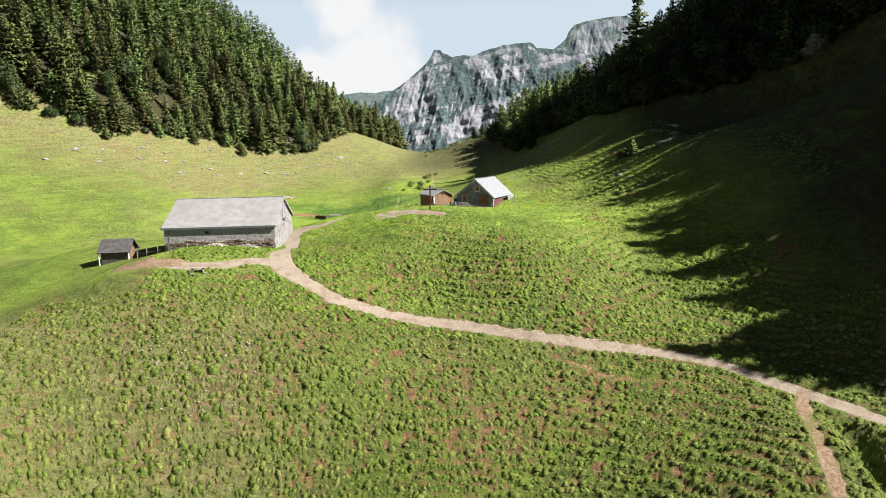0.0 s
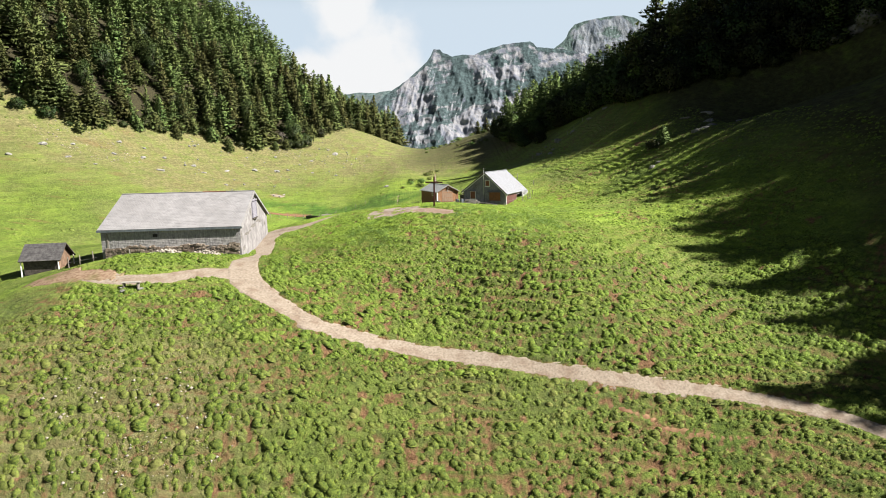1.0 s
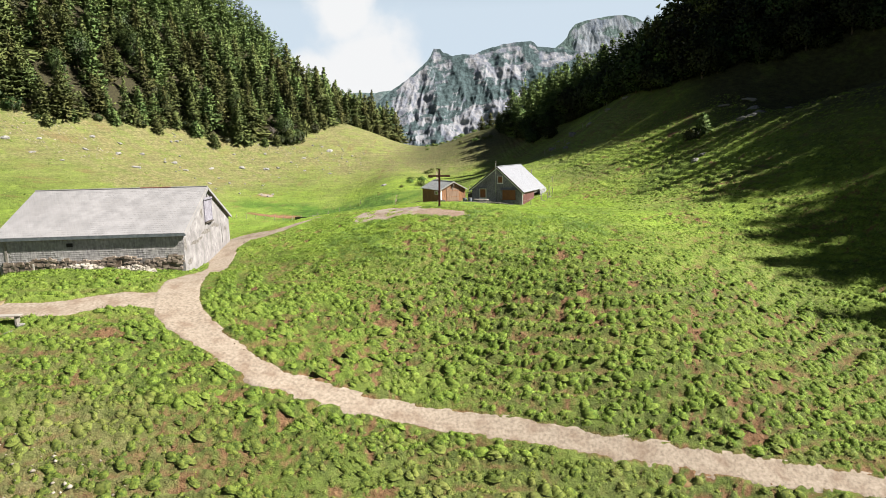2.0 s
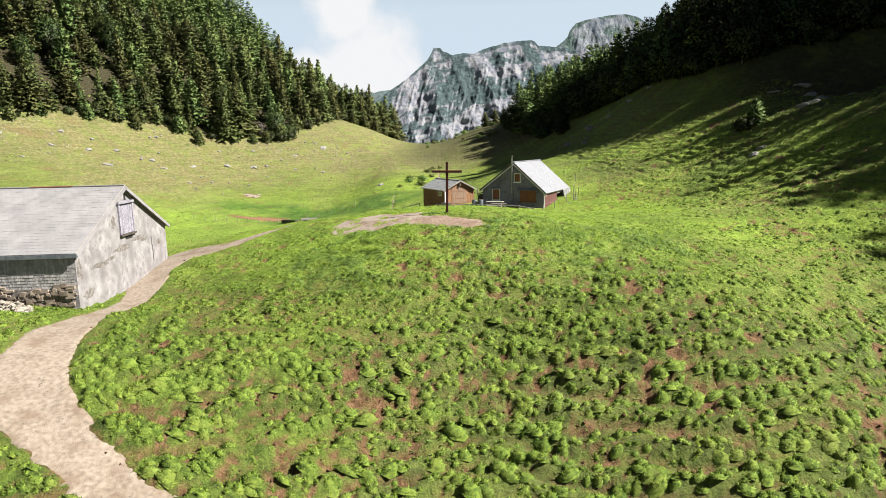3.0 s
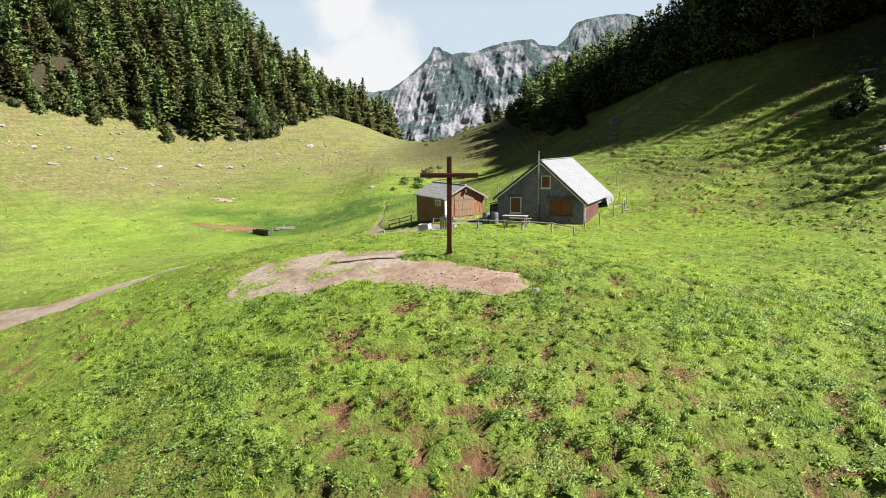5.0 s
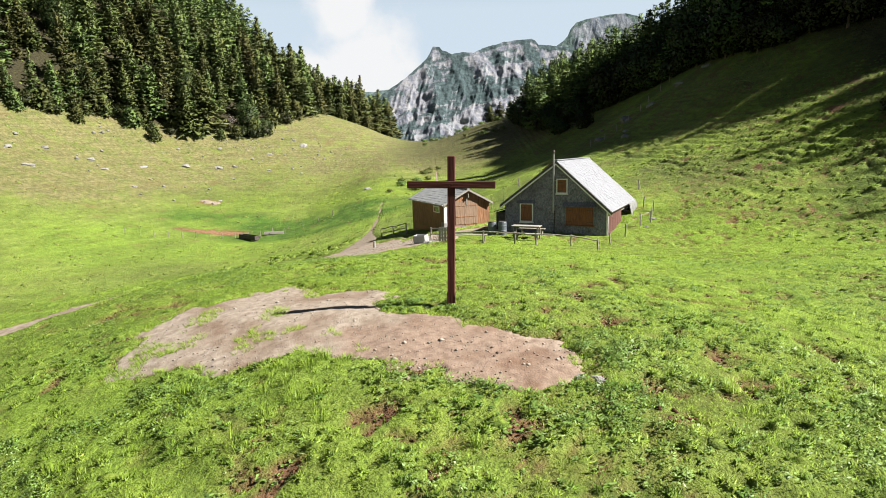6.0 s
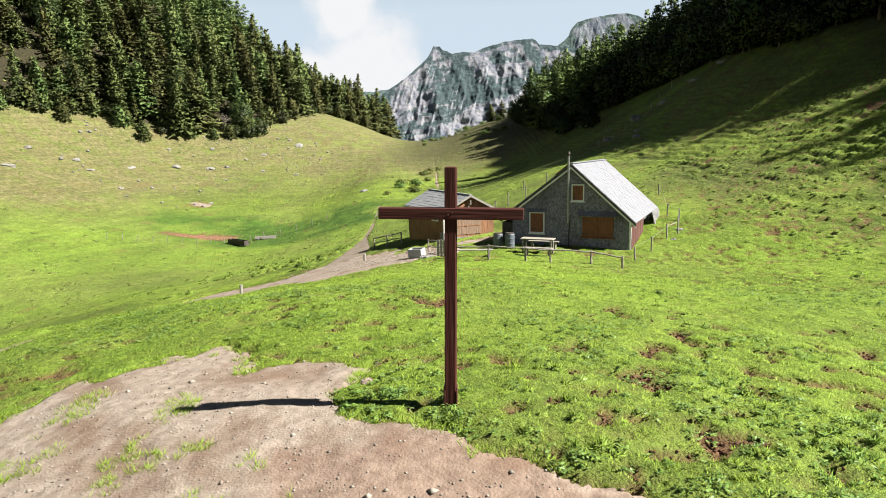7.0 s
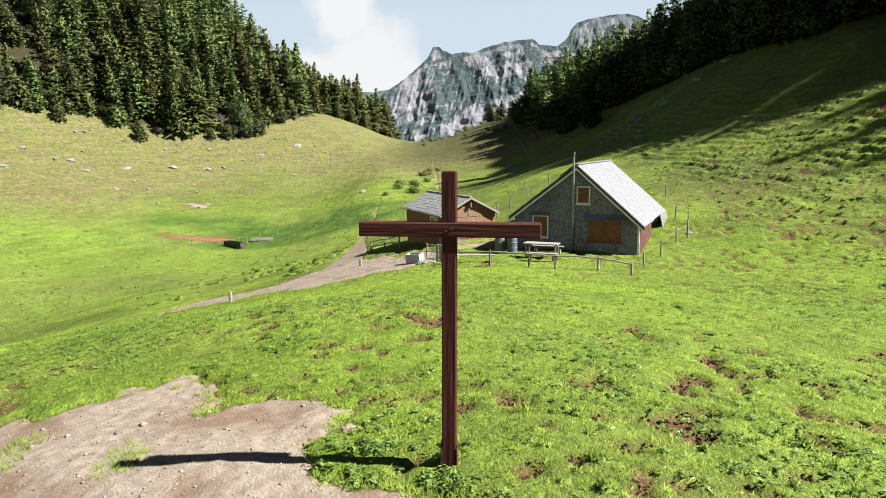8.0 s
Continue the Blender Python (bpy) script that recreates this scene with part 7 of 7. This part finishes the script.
def turf(name, x, y, height, width, per, spread, material, label, seed, hug=False):
    """Short dense grass: single leaning blades in small tufts, as one mass."""
    g = np.random.default_rng(seed)
    z, d = tops(x, y)
    keep = d < 0.50 + 0.40 * (vnoise(x, y, 0.5, 31, 2) - 0.5)
    x, y, z = x[keep], y[keep], z[keep]
    n = len(x) * per
    a = g.uniform(0, 2 * math.pi, n)
    r = spread * np.sqrt(g.uniform(0, 1, n))
    bx, by, bz = np.repeat(x, per) + r * np.cos(a), np.repeat(y, per) + r * np.sin(a), np.repeat(z, per) - 0.012
    if hug:
        bz = tops(bx, by)[0] - 0.015
    h = height * np.repeat(g.uniform(0.6, 1.5, len(x)), per) * g.uniform(0.6, 1.2, n)
    w = width * g.uniform(0.7, 1.4, n)
    k = g.uniform(0.5, 1.5, n)
    out = a + g.normal(0, 0.8, n)
    ox, oy = np.cos(out), np.sin(out)
    v = np.stack((np.stack((bx - oy * w, by + ox * w, bz), 1), np.stack((bx + oy * w, by - ox * w, bz), 1), np.stack((bx + ox * h * k, by + oy * h * k, bz + h), 1)), 1)
    return tagged(new(name, mesh_of(name, v.reshape(-1, 3), np.arange(3 * n).reshape(n, 3), M[material], normals=np.repeat((slope_of(bx, by) if hug else np.array((0, 0, 1.0))) + g.normal(0, 0.15, (n, 3)), 3, 0))), label, "grass", kind="stuff")


def unpocked(a, b):
    return (0.5 + 0.5 * vnoise(a, b, 1.4, 5, 2)) * (1 - relief(a, b, 0 * a)[3])


# short turf on the knoll round the cross
x, y, g = sow(-7, 9, 81, 91.5, 170, 1, unpocked)
turf("meadow_grass", x, y, 0.034, 0.007, 9, 0.07, "grass", "short bright green turf round the cross", 2, True)
x, y, g = sow(-15, 18, 79, 101, 34, 3, unpocked)
turf("meadow_grass", x, y, 0.045, 0.012, 8, 0.12, "grass", "short green meadow grass on the knoll", 4, True)
x, y, g = sow(-18, 20, 101, 122, 16, 5)
turf("meadow_grass", x, y, 0.06, 0.02, 8, 0.20, "grass", "meadow grass between cross and hut", 6, True)
# longer tufts
x, y, g = sow(-14, 16, 78, 100, 0.9, 7)
blades("grass_tuft", x, y, g.uniform(0.06, 0.15, len(x)), g.uniform(0.003, 0.006, len(x)), 40, g.uniform(0.08, 0.2, len(x)), "tussock", "darker taller grass tufts", 6, 1.1)

# tussocks of the rough slopes: domed mounds of turf, coloured dark as shade, with a fringe of blades
def mound_places(x0, x1, y0, y1, gap, seed, share):
    """Places spread evenly with some jitter, fewer where the turf is smooth or torn."""
    g = np.random.default_rng(seed)
    X, Y = np.meshgrid(np.arange(x0, x1, gap * 1.15), np.arange(y0, y1, gap))
    X[1::2] += gap * 0.57
    x, y = X.ravel() + g.uniform(-0.42, 0.42, X.size) * gap, Y.ravel() + g.uniform(-0.42, 0.42, X.size) * gap
    _, bare, _, pock = relief(x, y, 0 * x)
    tread = 0.10 + 0.90 * step(-0.60, 0.10, ledge(x, y, land(x, y)))
    chance = share * tread * np.clip(roughness(x, y) * 1.3, 0, 1) * (0.55 + 0.8 * vnoise(x, y, 3.2, 27, 2)) * (1 - 0.8 * bare) * (1 - pock)
    keep = (g.uniform(0, 1, len(x)) < chance) & (tops(x, y)[1] < 0.12)
    return x[keep], y[keep], g


def mounds(name, x, y, size, material, fringe, blades_each, label, seed, tall=0.75, thin=0.012):
    """Rounded, uneven turf mounds, wider along the slope than up it, as one mass; and the blades that stand out of them as another."""
    g = np.random.default_rng(seed)
    n, sides = len(x), 7
    z = tops(x, y)[0]
    rings = np.array(((1.15, -0.30), (0.97, 0.26), (0.60, 0.80)))
    ang = np.arange(sides) * 2 * math.pi / sides
    unit = np.concatenate([np.stack((np.cos(ang + 0.45 * k) * r, np.sin(ang + 0.45 * k) * r, np.full(sides, h)), 1) for k, (r, h) in enumerate(rings)] + [np.array(((0, 0, 1.0),))])
    stretch = np.stack((g.uniform(0.9, 1.9, n), g.uniform(0.75, 1.05, n), tall * g.uniform(0.5, 1.05, n)), 1) * size[:, None]
    turn = g.uniform(-0.5, 0.5, n)
    shape = unit[None] * g.uniform(0.84, 1.16, (n, len(unit), 1))
    body = shape * stretch[:, None, :]
    c, q = np.cos(turn)[:, None], np.sin(turn)[:, None]
    centre = np.stack((x, y, z - 0.03), 1)[:, None, :]
    v = np.stack((body[..., 0] * c - body[..., 1] * q, body[..., 0] * q + body[..., 1] * c, body[..., 2]), 2)
    tilt = slope_of(x, y, 0.45)
    v[..., 2] -= tilt[:, None, 0] * v[..., 0] + tilt[:, None, 1] * v[..., 1]
    f = []
    for k in range(len(rings) - 1):
        for m in range(sides):
            a, b = k * sides + m, k * sides + (m + 1) % sides
            f += [(a, b, b + sides), (a, b + sides, a + sides)]
    f += [((len(rings) - 1) * sides + m, (len(rings) - 1) * sides + (m + 1) % sides, len(rings) * sides) for m in range(sides)]
    f = (np.array(f)[None] + (np.arange(n) * len(unit))[:, None, None]).reshape(-1, 3)
    tagged(new(name, mesh_of(name, (v + centre).reshape(-1, 3), f, M[material], True)), label, "grass", kind="stuff")
    pick = g.integers(sides, len(unit), (n, blades_each))
    rows = np.arange(n)[:, None]
    mate = g.integers(sides, len(unit), (n, blades_each))
    root = v[rows, pick] + (v[rows, mate] - v[rows, pick]) * g.uniform(0, 0.45, (n, blades_each, 1))
    out = root + tilt[:, None, :] * (0.5 * size[:, None, None])
    out = out / (np.linalg.norm(out, axis=2)[..., None] + 1e-6)
    R = size[:, None, None]
    way = out * (1, 1, 0.7) + g.normal(0, 0.55, out.shape) + (0, 0, 0.30)
    side = np.cross(way, g.normal(0, 1, way.shape))
    side *= g.uniform(0.7, 1.3, (n, blades_each, 1)) * thin / (np.linalg.norm(side, axis=2)[..., None] + 1e-6)
    tip = root + way * (0.03 + R * g.uniform(0.12, 0.36, (n, blades_each, 1)))
    w = np.stack((root - side, root + side, tip), 2) + centre[:, :, None, :]
    nrm = np.repeat((out + (0, 0, 0.15) + g.normal(0, 0.38, out.shape)).reshape(-1, 3), 3, 0)
    w = w.reshape(-1, 3)
    tagged(new(name + "_blades", mesh_of(name + "_blades", w, np.arange(len(w)).reshape(-1, 3), M[fringe], normals=nrm)), label + ", blades", "grass", kind="stuff")


x, y, g = mound_places(-31, 36, 60, 88, 0.32, 61, 2.2)
mounds("tussock", x, y, (0.09 + 0.19 * g.uniform(0, 1, len(x)) ** 2.0) * (1 - 0.55 * step(69, 80, y)), "mound", "tussock", 72, "rounded grass tussocks on the knoll's flank", 62, 0.95)
x, y, g = mound_places(-42, 48, 38, 60.5, 0.34, 63, 2.2)
mounds("tussock", x, y, 0.09 + 0.19 * g.uniform(0, 1, len(x)) ** 2.0, "slope_mound", "slope_grass", 40, "rounded grass tussocks on the lower slope", 64, 0.85, 0.018)
x, y, g = mound_places(16, 52, 78, 142, 0.58, 65, 1.3)
mounds("tussock", x, y, 0.10 + 0.16 * g.uniform(0, 1, len(x)) ** 2.0, "mound", "tussock", 20, "grass tussocks on the terraced slope", 66, 0.6, 0.022)
x, y, g = mound_places(-42, 16, 92, 130, 0.8, 67, 2.0)
mounds("tussock", x, y, 0.06 + 0.10 * g.uniform(0, 1, len(x)) ** 2, "mound", "tussock", 14, "low grass bumps in the meadow", 68, 0.5)
x, y, g = mound_places(-13, 18, 80, 100, 0.42, 79, 2.2)
mounds("tussock", x, y, 0.045 + 0.075 * g.uniform(0, 1, len(x)) ** 2, "mound", "grass", 26, "small grass tufts on the knoll round the cross", 80, 0.7, 0.006)
x, y, g = sow(-120, 10, 130, 250, 0.14, 69)
mounds("tussock", x, y, 0.15 + 0.30 * g.uniform(0, 1, len(x)) ** 2, "dry_mound", "slope_grass", 10, "low grass bumps on the far valley side", 70, 0.24, 0.05)
x, y, g = sow(-24, -12, 124, 150, 0.9, 85, lambda a, b: step(0.40, 0.60, vnoise(a, b, 4.0, 87, 2)))
mounds("tussock", x, y, 0.18 + 0.30 * g.uniform(0, 1, len(x)) ** 2, "mound", "tussock", 30, "rough grass hummocks beside the yard", 86, 0.8, 0.03)
x, y, g = sow(-31, 36, 60, 82, 9, 9)
turf("slope_turf", x, y, 0.055, 0.016, 7, 0.13, "tussock", "short grass between the tussocks", 8, True)
x, y, g = sow(-40, 44, 43, 61, 6, 11)
turf("slope_turf", x, y, 0.075, 0.022, 7, 0.17, "slope_grass", "short grass between the tussocks of the lower slope", 10, True)
# low thick tufts on the knoll and round the bare earth
x, y, g = sow(-14, 18, 74, 101, 0.4, 15, unpocked)
blades("grass_tuft", x, y, g.uniform(0.05, 0.11, len(x)), g.uniform(0.003, 0.006, len(x)), 50, g.uniform(0.06, 0.16, len(x)), "grass", "soft bright grass tufts on the knoll", 15, 1.0)


def rosettes(name, x, y, size, leaves, material, label, seed):
    """Low broad-leaved weeds: rosettes of pointed leaves."""
    g = np.random.default_rng(seed)
    z, d = tops(x, y)
    keep = d < 0.5
    x, y, z, size = x[keep], y[keep], z[keep], size[keep]
    n = len(x) * leaves
    rep = lambda v: np.repeat(v, leaves)
    a = g.uniform(0, 2 * math.pi, n)
    s = rep(size) * g.uniform(0.6, 1.2, n)
    lift = g.uniform(0.15, 0.9, n)
    ox, oy = np.cos(a), np.sin(a)
    cx, cy = rep(x) + g.normal(0, 0.3, n) * rep(size), rep(y) + g.normal(0, 0.3, n) * rep(size)
    cz = rep(z) + 0.02 + 0.4 * rep(size) * g.uniform(0, 1, n)
    w = 0.30
    p = np.stack((np.stack((cx, cy, cz), 1), np.stack((cx + ox * s * 0.55 - oy * s * w, cy + oy * s * 0.55 + ox * s * w, cz + s * lift * 0.45), 1),
                  np.stack((cx + ox * s, cy + oy * s, cz + s * lift * 0.5), 1), np.stack((cx + ox * s * 0.55 + oy * s * w, cy + oy * s * 0.55 - ox * s * w, cz + s * lift * 0.45), 1)), 1).reshape(-1, 3)
    return tagged(new(name, mesh_of(name, p, np.arange(4 * n).reshape(n, 4), M[material], normals=np.repeat(np.array((0, 0, 1.0)) + g.normal(0, 0.35, (n, 3)), 4, 0))), label, "weeds", kind="stuff")


x, y, g = sow(-12, 15, 80, 99, 26, 13, lambda a, b: step(0.46, 0.66, vnoise(a, b, 2.4, 19, 3)))
rosettes("weeds", x, y, g.uniform(0.03, 0.085, len(x)), 7, "weed", "low broad-leaved weeds among the grass", 14)
x, y, g = sow(-30, 36, 60, 82, 3.2, 15, lambda a, b: step(0.45, 0.68, vnoise(a, b, 3.0, 23, 3)))
rosettes("weeds", x, y, g.uniform(0.05, 0.10, len(x)), 10, "weed", "leafy weeds on the knoll's flank", 16)


def weed_bushes(name, x, y, size, leaves, label, seed):
    """Knee-high leafy weeds: domes of many small pointed leaves on short stems, as one mass."""
    g = np.random.default_rng(seed)
    z, d = tops(x, y)
    keep = d < 0.3
    x, y, z, size = x[keep], y[keep], z[keep], size[keep]
    n = len(x) * leaves
    rep = lambda v: np.repeat(v, leaves)
    az, up = g.uniform(0, 2 * math.pi, n), np.arcsin(g.uniform(0.05, 1, n))
    out = np.stack((np.cos(az) * np.cos(up), np.sin(az) * np.cos(up), np.sin(up)), 1)
    c = np.stack((rep(x), rep(y), rep(z)), 1) + out * (rep(size) * g.uniform(0.55, 1.12, n))[:, None] * (1.15, 1.15, 0.8)
    way = out * (1, 1, 0.3) + g.normal(0, 0.5, (n, 3))
    way /= np.linalg.norm(way, axis=1)[:, None]
    side = np.cross(way, out + (0, 0, 0.8))
    side /= np.linalg.norm(side, axis=1)[:, None] + 1e-6
    s = g.uniform(0.016, 0.036, n)[:, None]
    p = np.stack((c - way * s, c + side * s * 0.5, c + way * s, c - side * s * 0.5), 1).reshape(-1, 3)
    nrm = np.repeat(out + (0, 0, 0.5) + g.normal(0, 0.25, (n, 3)), 4, 0)
    return tagged(new(name, mesh_of(name, p, np.arange(4 * n).reshape(n, 4), M["weed"], normals=nrm)), label, "weeds", kind="stuff")


x, y, g = sow(-11, 12, 73.5, 84.5, 10, 71, lambda a, b: step(0.42, 0.62, vnoise(a, b, 1.9, 73, 2)) * step(73, 77, b))
weed_bushes("weeds", x, y, g.uniform(0.10, 0.32, len(x)), 62, "leafy green weeds growing before the bare earth", 74)
x, y, g = sow(-11, 12, 75, 84.5, 3.0, 81, lambda a, b: step(0.40, 0.60, vnoise(a, b, 1.5, 83, 2)))
blades("grass_tuft", x, y, g.uniform(0.14, 0.30, len(x)), g.uniform(0.004, 0.008, len(x)), 46, g.uniform(0.08, 0.2, len(x)), "grass", "taller grass before the bare earth", 82, 0.9)
x, y, g = sow(-3.9, -1.4, 85.0, 87.2, 7, 78)
weed_bushes("weeds", x, y, g.uniform(0.06, 0.14, len(x)), 50, "leafy weeds at the edge of the bare earth by the cross", 79)
x, y, g = sow(-9, 16, 84, 104, 2.2, 75, lambda a, b: step(0.52, 0.68, vnoise(a, b, 2.6, 77, 2)))
weed_bushes("weeds", x, y, g.uniform(0.05, 0.14, len(x)), 30, "small leafy weeds in the meadow", 76)


def clods(name, x, y, lo, hi, material, label, seed):
    """Ragged lumps of torn soil in the hoof holes, as one mass."""
    g = np.random.default_rng(seed)
    z = tops(x, y)[0]
    n = len(x)
    corners = np.array(((1, 0, 0), (0, 1, 0), (-1, 0, 0), (0, -1, 0), (0, 0, 1), (0, 0, -1)), float)
    s = g.uniform(lo, hi, n)[:, None, None] * g.uniform(0.6, 1.3, (n, 6, 1))
    v = corners[None] * s * (1, 1, 0.7) + g.normal(0, 0.2, (n, 6, 3)) * s + np.stack((x, y, z + 0.012), 1)[:, None, :]
    f = np.array(((0, 1, 4), (1, 2, 4), (2, 3, 4), (3, 0, 4), (1, 0, 5), (2, 1, 5), (3, 2, 5), (0, 3, 5)))
    return tagged(new(name, mesh_of(name, v.reshape(-1, 3), (f[None] + np.arange(n)[:, None, None] * 6).reshape(-1, 3), M[material])), label, "soil", kind="stuff")


x, y, g = sow(-12, 16, 79, 102, 150, 41, lambda a, b: (relief(a, b, 0 * a)[3] > 0.5) * 0.8)
clods("soil_clods", x, y, 0.012, 0.040, "clod", "dark clods of soil in hoof holes", 42)
x, y, g = sow(-30, 34, 58, 82, 5, 43, lambda a, b: (relief(a, b, 0 * a)[1] > 0.6) * 0.8)
clods("soil_clods", x, y, 0.04, 0.12, "clod", "reddish clods in the scars of the slope", 44)
# sprigs that grow on the trodden earth
x, y, g = sow(-11.5, 2, 82.3, 92, 85, 45, lambda a, b: np.maximum(step(0.60, 0.76, vnoise(a, b, 0.9, 47, 2)) * (worn(a, b) > 0.4), 0.7 * (worn(a, b) > 0.3) * (worn(a, b) < 0.75)))
z = dirt_z(x, y)
n = len(x)
a = g.uniform(0, 2 * math.pi, (n, 12))
r = g.uniform(0, 0.09, (n, 12))
h = g.uniform(0.03, 0.11, (n, 12))
bx, by, bz = x[:, None] + r * np.cos(a), y[:, None] + r * np.sin(a), z[:, None] + 0 * r
v = np.stack((np.stack((bx - 0.006, by, bz), 2), np.stack((bx + 0.006, by, bz), 2), np.stack((bx + h * np.cos(a) * 0.8, by + h * np.sin(a) * 0.8, bz + h), 2)), 2).reshape(-1, 3)
tagged(new("grass_sprigs", mesh_of("grass_sprigs", v, np.arange(len(v)).reshape(-1, 3), M["grass"], normals=np.tile((0, 0, 1.0), (len(v), 1)) + g.normal(0, 0.2, v.shape))), "sparse grass sprigs on the bare earth", "grass", kind="stuff")
